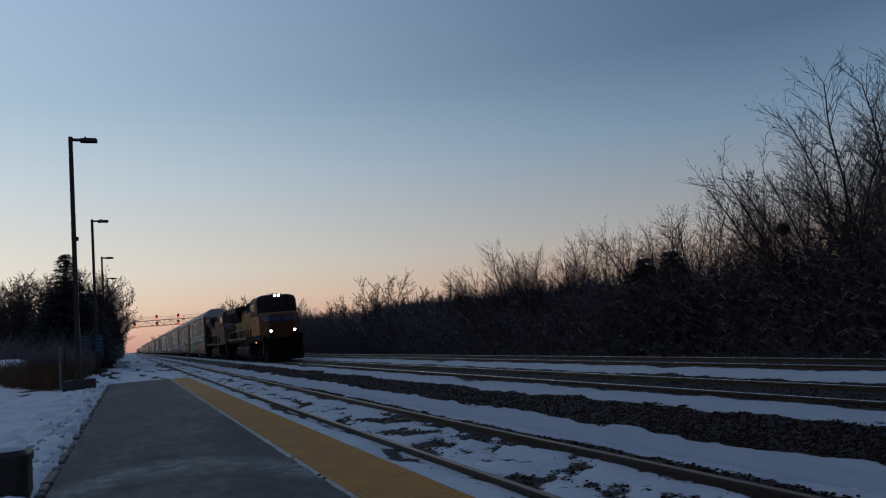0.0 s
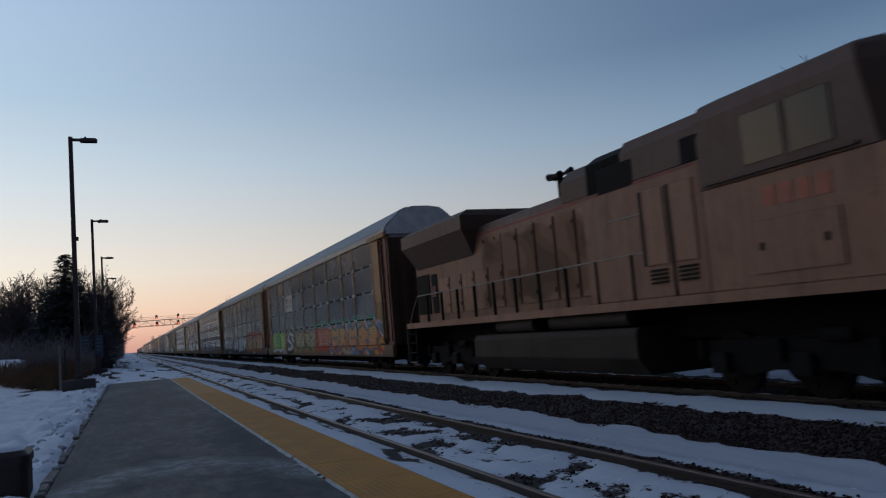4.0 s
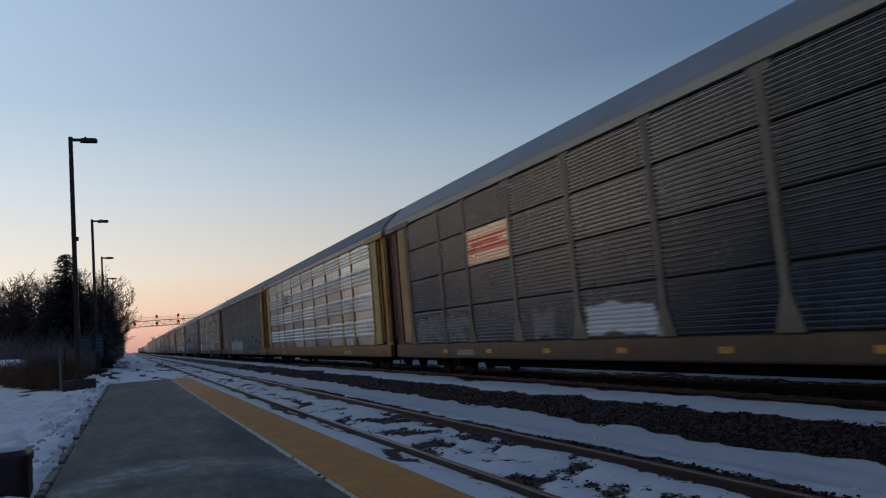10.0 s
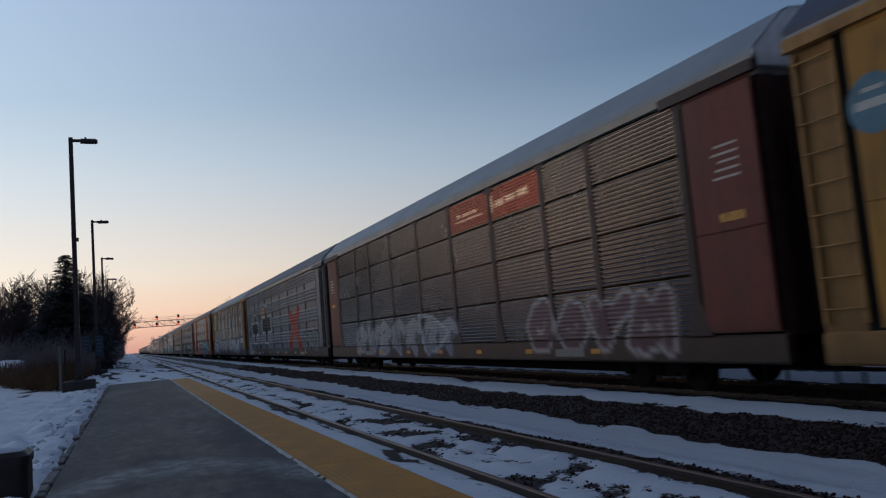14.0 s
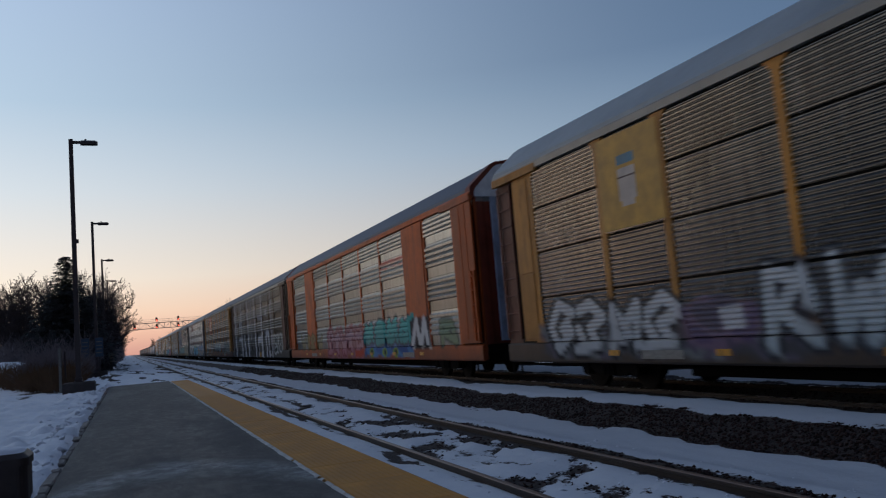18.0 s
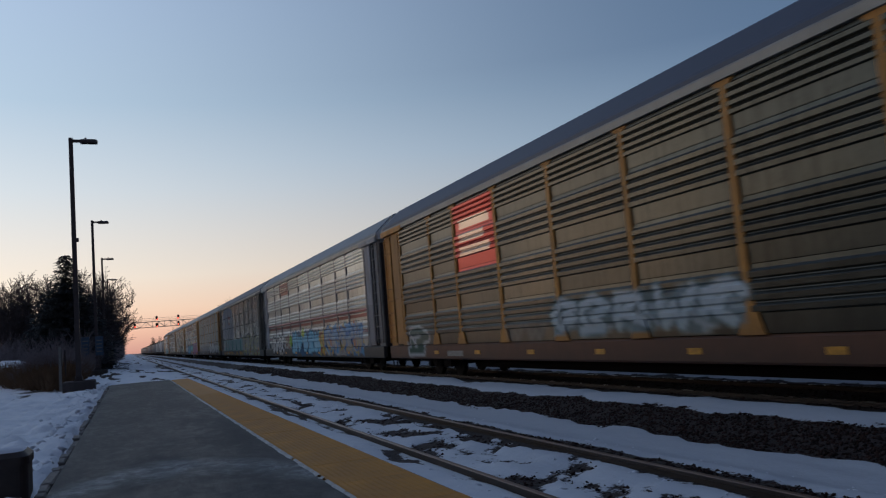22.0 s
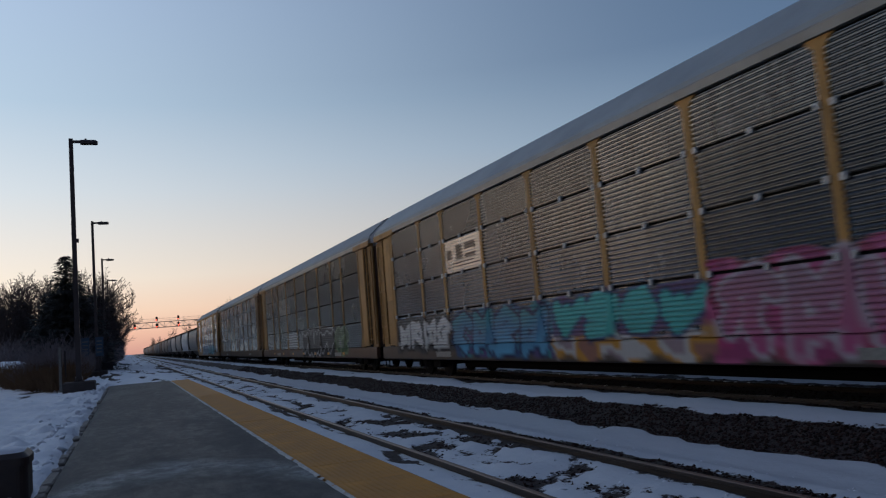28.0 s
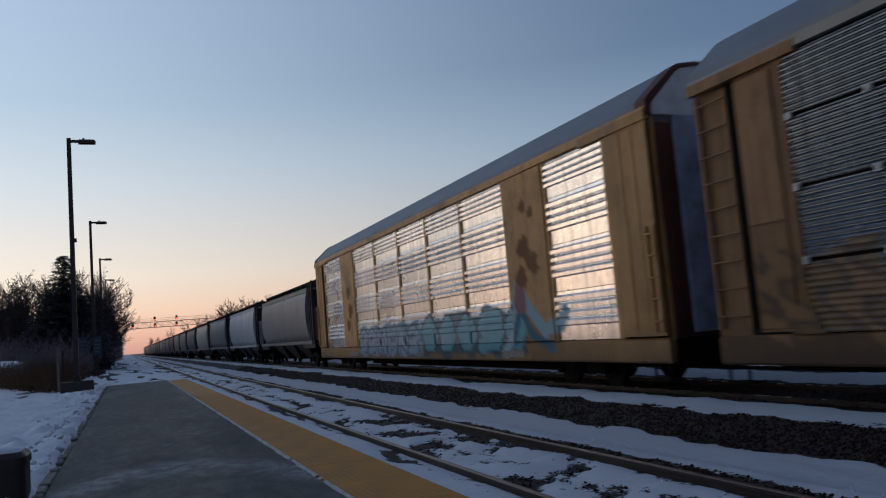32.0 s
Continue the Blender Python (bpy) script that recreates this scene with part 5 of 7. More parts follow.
    a = Art().rect(10.0, 24.7, 1.0, 2.07, teal, ragged=.03, share=.9).wash(20.5, 24.6, 1.2, 2.06, [(.12, .14, .13), (.08, .16, .16), teal], 1, .7, .7).rect(16.0, 24.6, 2.1, 4.3, (.17, .185, .22), ragged=.05, share=.85).oval(20.6, 4.2, 4.0, 1.05, (.17, .185, .22), .05, 2, .85).oval(17.2, 3.4, 1.0, 1.5, (.22, .24, .27), .05, 1, .8)
    a.oval(23.2, 3.7, .5, .4, (.30, .27, .25), .1, share=.6).rect(18.4, 20.0, 3.95, 4.3, (.26, .05, .045), ragged=.05).rect(18.8, 19.7, 3.45, 3.95, (.24, .05, .045), ragged=.06).oval(19.2, 3.85, .34, .20, (.50, .46, .42), .1)
    a.wash(10.2, 24.4, .6, 1.0, [(.40, .20, .04), (.34, .20, .06), (.10, .11, .11), (.42, .24, .06)], 6, .9, 1.5)
    a.letters(1.4, 10.2, .64, 2.3, 6, [(.10, .11, .13), (.17, .17, .15)], (.34, .33, .09), 124, .22, .07, halo=(.07, .075, .08)).wash(.9, 9.8, .6, 1.3, [(.30, .16, .04), (.14, .17, .22), (.30, .30, .12), (.16, .16, .16)], 4, .8, .7)
    autorack(14, "charcoal car carrier with a teal band and a pale painted-out patch", sprayed("sheet_charcoal", (0.089, 0.099, 0.103), .25, .72), trim_set("trim_charcoal", (.10, .105, .10)), e_dark, R_DARK, plate=trim_set("cover_charcoal", (.085, .08, .075)), sill=s_grey, art=a, off=-.47, amber=False)
    # 15
    a = Art().letters(1.1, 11.8, .66, 2.05, 6, [(.46, .47, .46), (.58, .58, .57)], (.07, .07, .07), 131, .26, .108, drop=(.08, .08, .08)).letters(12.4, 25.0, .7, 1.9, 8, [(.16, .15, .14)], (.42, .42, .41), 132, .18, .068).wash(.6, 1.6, .62, 2.0, [(.44, .46, .48), (.20, .30, .16), (.40, .30, .05), (.5, .5, .5)], 2, .8, .5)
    autorack(15, "khaki car carrier with tan corners and rows of white tags", sprayed("sheet_sand", (0.081, 0.085, 0.086), .33, .8), trim_set("trim_sand", (0.497, 0.235, 0.060)), e_brown, R_GREY, boards=[(.80, 1.36, 3.5, 4.05, M_GOLD, lines(M_INK, 3))], sill=s_dirty, art=a, off=-.45)
    # 16
    a = Art().rect(19.9, 25.2, .8, 2.0, (.05, .05, .055), ragged=.05, share=.8).letters(20.1, 25.0, .85, 2.02, 4, [(.46, .47, .47), (.58, .58, .58)], BLACK, 141, .23, .108).wash(13.9, 20.0, .62, 2.02, [(.03, .08, .18), (.05, .18, .26), (.08, .06, .16), (.04, .22, .24)], 3, .9, .7).letters(14.3, 20.0, .64, 2.1, 4, [(.10, .36, .56), (.06, .20, .34), (.05, .28, .28)], (.02, .03, .08), 142, .25, .095)
    a.wash(8.6, 14.2, .6, 1.2, [(.30, .22, .24), (.46, .44, .42), (.50, .24, .04), (.30, .14, .10)], 4, .85, .7).rect(8.8, 14.1, 1.1, 2.05, (.10, .04, .14), ragged=.08, share=.8).letters(8.9, 14.0, 1.0, 2.12, 4, [(.03, .34, .32), (.08, .50, .46)], (.03, .06, .14), 144, .31, .081, fat=True)
    a.wash(.7, 8.9, .6, 2.3, [(.40, .05, .16), (.30, .05, .14), (.46, .10, .22), (.34, .06, .12)], 2, .92, 1.0).letters(2.0, 8.6, .66, 2.3, 5, [(.42, .08, .20), (.30, .20, .24)], (.42, .36, .40), 146, .25, .081).wash(.7, 2.2, 1.1, 2.4, [(.40, .24, .26), (.36, .18, .22), (.46, .38, .36)], 3, .7, .6).rect(1.6, 4.0, .68, .86, (.60, .30, .03), ragged=.02)
    autorack(16, "grey car carrier with white board and pink and cyan lettering", sprayed("sheet_steel", (0.116, 0.137, 0.159), .25, .72, marks=painted((17.98, 20.62, 3.16, 4.12, M_WHITE, [(.08, .22, .40, .70, M_INK), (.34, .52, .36, .80, M_INK), (.58, .86, .36, .48, M_INK), (.58, .86, .60, .80, M_INK), (.05, .95, .14, .18, M_INK), (.1, .8, .24, .28, M_INK)]))), trim_set("trim_tan_bright", (0.551, 0.285, 0.075)), e_brown, R_PALE, clips=M_CLIP, sill=s_dirty, art=a, off=-.42, amber=False)
    # 17
    a = Art().rect(14.6, 17.6, 1.06, 1.98, (.10, .10, .10), ragged=.03, share=.5)
    for i, z in enumerate((1.18, 1.32, 1.48, 1.62, 1.76, 1.90)):
        a.rect(14.6 + .1 * (i % 2), 17.5 - .12 * (i % 3), z, z + .07, (.58, .59, .59), ragged=.01)
    a.rect(13.5, 17.4, .62, 1.0, (.16, .15, .14), ragged=.05, share=.6).rect(6.0, 13.6, .6, 2.1, (.018, .018, .020), ragged=.05).letters(6.2, 13.4, .62, 2.1, 5, [(.018, .018, .02)], (.46, .47, .47), 152, .33, .061, fat=True).bars([[(13.5, .7), (13.4, 2.05), (9.0, 2.12), (6.2, 2.0)]], .06, (.46, .47, .47))
    a.letters(3.6, 6.0, .7, 2.0, 2, [(.05, .09, .045)], (.16, .24, .14), 154, .23, .095)
    autorack(17, "dull grey car carrier with tan posts and black outlined lettering", sprayed("sheet_lead", (0.075, 0.085, 0.087), .25, .72, marks=painted((17.98, 20.62, 3.16, 4.12, M_STENCIL, [(.48, .62, .36, .66, M_INK), (.66, .88, .36, .46, M_INK), (.66, .88, .56, .66, M_INK), (.08, .36, .50, .54, M_CREAM), (.08, .42, .34, .38, M_CREAM)]))), trim_set("trim_ochre_dull", (0.454, 0.235, 0.065)), e_brown, R_GREY, sill=trim_set("sill_lead", (.20, .10, .055)), art=a, off=-.33)
    # 18
    a = Art().letters(17.8, 24.6, .95, 2.2, 5, [(.17, .17, .165)], (.06, .06, .06), 161, .13, .068, share=.8).oval(13.0, 1.7, .7, .5, (.13, .07, .06), .2, share=.6).wash(23.9, 26.6, .9, 2.3, [(.20, .12, .05), (.12, .08, .05), (.26, .15, .07)], 2, .6, .5)
    for y in (23.2, 20.9, 16.2, 12.9, 10.6, 5.2):
        a.bars([[(y, 5.0), (y + .06, 3.6), (y, 2.2)]], .10, (.06, .065, .07), .55)
    autorack(18, "blotched light grey car carrier with tan corners and a wooden-brown board", sprayed("sheet_blotched", (0.160, 0.204, 0.248), .25, .72, bare=(.13, .14, .145), marks=painted((17.98, 20.62, 3.16, 4.12, M_BROWN, [(.1, .36, .18, .28, M_INK), (.66, .94, .14, .22, M_INK), (.04, .96, .50, .53, M_MAROON)]))), tan, e_brown, R_GREY, clips=M_CLIP, sill=s_tan, art=a, off=-.25, amber=False)
    # 19
    a = Art().wash(12.6, 20.0, .64, 1.9, [(.20, .30, .38), (.14, .24, .32), (.30, .36, .42)], 3, .8, .6).letters(12.8, 20.0, .66, 1.9, 6, [(.24, .36, .44), (.34, .44, .50)], (.08, .14, .20), 171, .20, .068).rect(5.4, 12.6, .64, 1.95, (.04, .10, .13), ragged=.09, share=.85).letters(5.2, 12.7, .66, 2.1, 5, [(.10, .34, .40), (.30, .50, .54)], (.03, .06, .09), 173, .30, .068, fat=True)
    a.bars([[(6.6, .8), (5.9, 1.4), (5.6, 2.4), (5.0, 1.8), (4.4, 1.3), (3.7, 1.45), (3.5, 1.7)]], .34, (.30, .46, .50)).bars([[(6.0, 1.1), (5.5, 1.9), (5.0, 1.2), (4.2, .9)]], .26, (.06, .16, .22)).oval(5.5, 2.1, .32, .45, (.30, .16, .17), .1)
    for y, z, r in ((5.1, 3.3, .34), (4.7, 2.9, .3), (5.3, 2.6, .3), (4.6, 4.1, .16), (5.0, 4.3, .2), (21.2, 3.4, .3), (21.0, 2.6, .35), (21.4, 2.0, .3)):
        a.oval(y, z, r, r * .9, (.20, .10, .045), .15, y, .75)
    autorack(19, "tan car carrier with bright ribbed panels and pale blue lettering", sprayed("sheet_shining", (0.813, 0.880, 0.947), .28, .8, vary=.22, spread=1.6), sprayed("trim_sandy", (0.640, 0.350, 0.130), .6, 0, bare=(.30, .17, .07)), trim_set("end_russet", (.17, .065, .045)), R_GREY, "broad", True, art=a, amber=False)


build_autoracks()


# ---- locomotives ----
def loft(shape, rings, cap=True, smooth=False):
    """Skins outlines with equal numbers of corners, lowest first."""
    n = len(rings[0])
    vs = [p for r in rings for p in r]
    fs = [(k * n + i, k * n + (i + 1) % n, (k + 1) * n + (i + 1) % n, (k + 1) * n + i) for k in range(len(rings) - 1) for i in range(n)]
    shape.add(vs, fs, smooth)
    if cap:
        shape.add(rings[0], [tuple(range(n - 1, -1, -1))])
        shape.add(rings[-1], [tuple(range(n))])
    return shape


M_GLASS = Nodes("cab_glass", .06)
M_GLASS.b.inputs["IOR"].default_value = 1.35
M_GLASS = M_GLASS.done((.012, .014, .016))
M_LAMP = glow("headlight_glow", (1.0, .78, .62), 9.0)
M_MARKER = glow("step_light_glow", (1.0, .30, .12), 7.0)
M_HANDRAIL = plain("worn_handrail", (.20, .175, .15), .5, .3, vary=.3)
M_TANK = plain("grimy_tank", (.044, .034, .026), .75, vary=.5, scale=1.2, shine=.2)
M_GRILLE = plain("radiator_grille", (.009, .008, .008), .8, 0, vary=.3, shine=.15)


def locomotive(front, label, yellow, grey, round_hood, nose, art):
    lo = thing("locomotive", label, "locomotive", "diesel locomotives of the train")
    body = lambda name, sh, mat, lab="", bev=0.0: part(name, sh, mat, lo, lab, bevel=bev)
    deck = body("underframe", Shape().chamfer(-1.5, 1.5, 1.15, 21.7, 1.60, 1.74, .02).box(-.6, .6, .9, 21.9, .95, 1.60), M_UNDER)
    for s in (-1, 1):
        low = 1.56 if round_hood else 1.82
        part("side_sill", Shape().box(min(s * 1.5, s * 1.53), max(s * 1.5, s * 1.53), 9.6 if not round_hood else 1.3, 21.5, low, low + .18), yellow, deck, "yellow edge of the walkway")
        # near-black bands run along and below the walkway edge
        if not round_hood:
            part("side_duct", Shape().chamfer(min(s * 1.36, s * 1.53), max(s * 1.36, s * 1.53), 1.3, 9.6, 1.56, 2.02, .02), M_UNDER, deck, "black band along the walkway edge")
            part("side_duct", Shape().chamfer(min(s * 1.40, s * 1.51), max(s * 1.40, s * 1.51), 9.6, 21.5, 1.56, 1.82, .02), M_UNDER, deck, "black band under the walkway edge")
    # pilot, steps
    body("pilot", loft(Shape(), [[(-1.35, .55, .12), (1.35, .55, .12), (1.45, 1.0, .12), (-1.45, 1.0, .12)], [(-1.2, .75, .75), (1.2, .75, .75), (1.45, 1.05, .75), (-1.45, 1.05, .75)], [(-1.45, .95, 1.55), (1.45, .95, 1.55), (1.48, 1.15, 1.55), (-1.48, 1.15, 1.55)]]), M_BLACK, "black snow plough and front plate")
    body("rear_plate", Shape().chamfer(-1.45, 1.45, 21.7, 21.85, .4, 1.6, .02), M_BLACK)
    for y in (1.35, 20.75):
        for s in (-1, 1):
            st = body("steps", Shape().box(min(s * 1.05, s * 1.5), max(s * 1.05, s * 1.5), y, y + .05, .35, 1.6).box(min(s * 1.05, s * 1.5), max(s * 1.05, s * 1.5), y + .62, y + .67, .35, 1.6), M_BLACK)
            for z in (.40, .72, 1.05, 1.36):
                part("step", Shape().box(min(s * 1.1, s * 1.52), max(s * 1.1, s * 1.52), y + .05, y + .62, z, z + .035), M_HANDRAIL if z < .5 else M_BLACK, st)
    # nose and cab
    ring = lambda z, fw, fy, cx, cy, back=6.2: [(-fw, fy, z), (fw, fy, z), (cx, cy, z), (cx, back, z), (-cx, back, z), (-cx, cy, z)]
    body("nose", loft(Shape(), [ring(1.74, .95, 1.28, 1.5, 2.0, 2.49), ring(3.36, .90, 1.34, 1.5, 2.05, 2.49), ring(3.56, .84, 1.55, 1.46, 2.2, 2.49), ring(3.66, .80, 2.1, 1.40, 2.4, 2.49)]), nose, bev=.03)
    body("cab_lower", Shape().chamfer(-1.5, 1.5, 2.5, 6.2, 1.74, 3.46, .03), yellow, bev=.02)
    body("cab_upper", loft(Shape(), [ring(3.46, .95, 2.42, 1.5, 2.8), ring(4.62, .95, 2.72, 1.49, 3.0), ring(4.88, .92, 2.84, 1.38, 3.1), ring(5.02, .85, 3.0, 1.05, 3.3, 6.1)]), grey, bev=.02)
    for s in (-1, 1):
        part("windshield", loft(Shape(), [[(s * .10, 2.395, 3.62), (s * .80, 2.445, 3.62), (s * .870, 2.50, 3.62), (s * .10, 2.45, 3.62)], [(s * .10, 2.685, 4.40), (s * .72, 2.745, 4.40), (s * .72, 2.80, 4.40), (s * .10, 2.74, 4.40)]]), M_GLASS, lo, "dark windshield pane")
        for y0, y1 in ((3.92, 4.28), (4.50, 5.22), (5.45, 5.86)) if not round_hood else ((3.45, 4.22), (4.32, 5.15)):
            part("cab_window", Shape().chamfer(min(s * 1.44, s * 1.515), max(s * 1.44, s * 1.515), y0, y1, 3.66, 4.46, .015), M_GLASS, lo, "cab side pane reflecting the sky")
        part("drip_rail", Shape().box(min(s * 1.47, s * 1.56), max(s * 1.47, s * 1.56), 3.1, 6.1, 3.50, 3.55), grey, lo)
    door = body("cab_door", Shape().chamfer(-1.53, -1.50, 3.5, 5.2, 1.95, 2.75, .01), yellow)
    part("latch", Shape().box(-1.55, -1.53, 3.72, 3.78, 2.3, 2.42), M_BLACK, door)
    part("latch", Shape().box(-1.55, -1.53, 4.92, 4.98, 2.3, 2.42), M_BLACK, door)
    for i, (a, b) in enumerate(((2.70, 2.95), (3.05, 3.28), (3.38, 3.62), (3.72, 3.95))):
        part("number_bar", Shape().box(-1.512, -1.50, a + .9, b + .9, 2.95, 3.25), M_NUMBER, lo, "faded red number bar")
    # emblem on the nose: wings of blue and white bars
    for s in (-1, 1):
        for j, c in enumerate((M_EMBLEM, M_PALEBLUE, M_EMBLEM, M_PALEBLUE, M_EMBLEM)):
            z, out = 3.32 - j * .075, .93 - j * .012
            part("wing_bar", loft(Shape(), [[(s * .14, 1.318, z - .055), (s * out, 1.318, z - .055), (s * out, 1.36, z - .055), (s * .14, 1.36, z - .055)], [(s * .14, 1.318, z), (s * out, 1.318, z), (s * out, 1.36, z), (s * .14, 1.36, z)]]), c, lo)
            # the wing goes on round the corner of the nose
            far = 1.44 - j * .07
            part("wing_bar", loft(Shape(), [[(s * .94, 1.30, v), (s * far, 1.30 + (far - .94) * 1.28, v), (s * far, 1.36 + (far - .94) * 1.28, v), (s * .94, 1.36, v)] for v in (z - .055, z)]), c, lo)
    body("shield", Shape().prism([(-.17, 3.34), (.17, 3.34), (.17, 2.98), (0, 2.82), (-.17, 2.98)], 1.315, 1.345), M_EMBLEM, "blue painted shield")
    # lamps
    lh = body("headlight_box", Shape().chamfer(-.36, .36, 2.76, 3.1, 4.78, 5.08, .03), grey)
    for x in (-.14, .14):
        if front < 60:
            part("headlight", Shape().tube((x, 2.74, 4.94), (x, 2.77, 4.94), .10, n=16), M_LAMP, lh, "lit headlight lens")
        else:
            part("headlight", Shape().tube((x, 2.74, 4.94), (x, 2.77, 4.94), .10, n=16), M_GLASS, lh, "unlit headlight lens")
    for s in (-1, 1):
        dl = body("ditch_light", Shape().chamfer(s * .87 - .16, s * .87 + .16, .92, 1.12, 2.05, 2.42, .03).box(s * .87 - .04, s * .87 + .04, 1.0, 1.1, 1.55, 2.05), M_BLACK)
        part("lens", Shape().tube((s * .87, .90, 2.25), (s * .87, .925, 2.25), .09, n=16), M_LAMP if front < 60 else M_GLASS, dl)
        part("number_board", Shape().chamfer(s * .62 - .22, s * .62 + .22, 2.80, 2.86, 4.66, 4.88, .01), M_BLACK, lo)
    if front < 60:
        body("step_light", Shape().tube((-1.54, 4.0, 1.50), (-1.50, 4.0, 1.50), .032, n=10), M_MARKER, "small lit marker lamp")
    # electrical cabinet, engine hood, radiator
    side = 1.48 if round_hood else 1.30
    body("cabinet", Shape().chamfer(-side, side, 6.2, 9.9, 1.74, 4.02, .03), yellow, bev=.02)
    body("cabinet_top", loft(Shape(), [[(-w, a, z), (w, a, z), (w, b, z), (-w, b, z)] for w, a, b, z in ((side, 6.2, 8.4, 4.02), (side - .01, 6.2, 8.4, 4.60), (side - .14, 6.2, 8.4, 4.84), (.9, 6.2, 8.4, 4.96))]), grey)
    body("intake", loft(Shape(), [[(-w, 8.4, z), (w, 8.4, z), (w, 9.9, z), (-w, 9.9, z)] for w, z in ((1.30, 4.02), (1.30, 4.70), (1.0, 4.90))]), M_GRILLE, "dark air intake grille")
    for q in range(9):
        part("intake_slat", Shape().box(-1.315, -1.29, 8.48 + q * .16, 8.52 + q * .16, 4.08, 4.68), M_BLACK, lo)
    if round_hood:
        for y0, y1, z0 in ((6.12, 6.62, 4.02), (8.05, 9.25, 3.95)):
            part("cab_window", Shape().chamfer(-side - .012, -side + .06, y0, y1, z0, 4.46, .012), M_GRILLE, lo, "small dark side opening")
    for y in (6.4, 7.2):
        dr = body("cabinet_door", Shape().chamfer(-side - .03, -side + .01, y, y + .62, 2.35, 3.75, .012), yellow)
        part("door_gap", Shape().box(-side - .035, -side + .0, y + .62, y + .70, 2.35, 3.75), M_BLACK, dr)
        for q in range(4):
            part("louvre", Shape().box(-side - .035, -side + .0, y + .08, y + .56, 2.00 + q * .075, 2.04 + q * .075), M_BLACK, dr)
    hood = [(-1.02, 1.74), (1.02, 1.74), (1.02, 4.15), (-1.02, 4.15)]
    piece("engine_hood", coated("engine_hood", hood[::-1] + hood[-1:], 9.9, 21.55, art, 0, .16, True), yellow, lo)
    body("hood_top", Shape().prism([(-1.02, 4.15), (1.02, 4.15), (.96, 4.34), (.62, 4.46), (-.62, 4.46), (-.96, 4.34)], 11.4, 21.55), grey)
    body("hood_box", loft(Shape(), [[(-w, a, z), (w, a, z), (w, 11.4, z), (-w, 11.4, z)] for w, a, z in ((1.04, 9.9, 4.15), (1.04, 9.9, 4.62), (.8, 9.9, 4.90))]), grey, "raised grey housing on the hood")
    part("red_line", Shape().box(-1.027, -1.02, 9.9, 21.5, 4.06, 4.13), M_MAROON, lo, "thin red stripe")
    part("red_line", Shape().box(-side - .007, -side, 6.3, 9.9, 3.94, 4.0), M_MAROON, lo, "thin red stripe")
    for i in range(10):
        y = 10.0 + i * .955
        high = 3.1 if i > 4 else 3.95
        dr = piece("hood_door", coated("hood_door", [(-1.02, 1.95), (-1.045, 1.96), (-1.045, high - .01), (-1.02, high)], y, y + .86, art, 0, .07, True), yellow, lo)
        for z in (2.15, high - .3):
            part("hinge", Shape().box(-1.06, -1.045, y + .05, y + .09, z, z + .11), M_UNDER, dr)
        part("door_gap", Shape().box(-1.024, -1.018, y + .862, y + .95, 1.97, high), M_BLACK, lo)
    for i in range(14):
        y = 10.1 + i * .72
        part("vent_plug", Shape().tube((-1.03, y, 3.86), (-1.02, y, 3.86), .05, n=8), M_BLACK, lo)
    a, b = 15.1, 21.35
    if not round_hood:
        body("radiator_wing", loft(Shape(), [[(-1.02, a + .3, 3.42), (1.02, a + .3, 3.42), (1.02, b, 3.42), (-1.02, b, 3.42)], [(-1.52, a, 4.32), (1.52, a, 4.32), (1.52, b, 4.32), (-1.52, b, 4.32)]]), M_GRILLE, "black sloping radiator intake")
        body("radiator_top", loft(Shape(), [[(-1.54, a - .1, 4.32), (1.54, a - .1, 4.32), (1.54, b + .1, 4.32), (-1.54, b + .1, 4.32)], [(-1.54, a, 4.70), (1.54, a, 4.70), (1.54, b, 4.70), (-1.54, b, 4.70)], [(-1.0, a + .2, 4.86), (1.0, a + .2, 4.86), (1.0, b - .2, 4.86), (-1.0, b - .2, 4.86)]]), grey)
    else:
        body("radiator_wing", loft(Shape(), [[(-1.02, a + 1.5, 3.55), (1.02, a + 1.5, 3.55), (1.02, b, 3.55), (-1.02, b, 3.55)], [(-1.54, a + 1.1, 4.30), (1.54, a + 1.1, 4.30), (1.54, b + .1, 4.30), (-1.54, b + .1, 4.30)], [(-1.54, a + 1.1, 4.70), (1.54, a + 1.1, 4.70), (1.54, b + .1, 4.70), (-1.54, b + .1, 4.70)], [(-1.2, a + 1.3, 4.90), (1.2, a + 1.3, 4.90), (1.2, b, 4.90), (-1.2, b, 4.90)]]), grey)
    body("rear_grille", Shape().chamfer(-1.06, 1.06, 20.3, 21.45, 2.0, 3.35, .02), M_GRILLE)
    # a black block on the hood stands in for the shade of an opening
    body("rear_recess", Shape().chamfer(-1.05, 1.05, 19.62, 20.12, 2.0, 3.3, .02), M_BLACK)
    part("recess_light", Shape().box(-1.07, -1.05, 19.72, 19.98, 2.55, 2.9), M_MAROON, lo, "dull red box inside the recess")
    for x in (-.35, .35):
        body("roof_fan", Shape().tube((0, 18.9 + x * 4, 4.84), (0, 18.9 + x * 4, 4.94), .62, n=20), M_BLACK)
    body("exhaust", Shape().chamfer(-.3, .3, 10.3, 11.1, 4.88, 4.98, .05), M_BLACK)
    hn = body("horn", Shape().box(-.06, .06, 12.95, 13.10, 4.40, 5.10).box(-.30, .30, 12.92, 13.12, 5.06, 5.12), M_BLACK)
    for x, way, z in ((-.26, -1, 5.12), (-.10, 1, 5.20), (.08, -1, 5.22), (.26, 1, 5.12)):
        part("trumpet", Shape().tube((x, 13.02, z), (x, 13.02 + way * .42, z + .01), .03, .10, n=10), M_BLACK, hn)
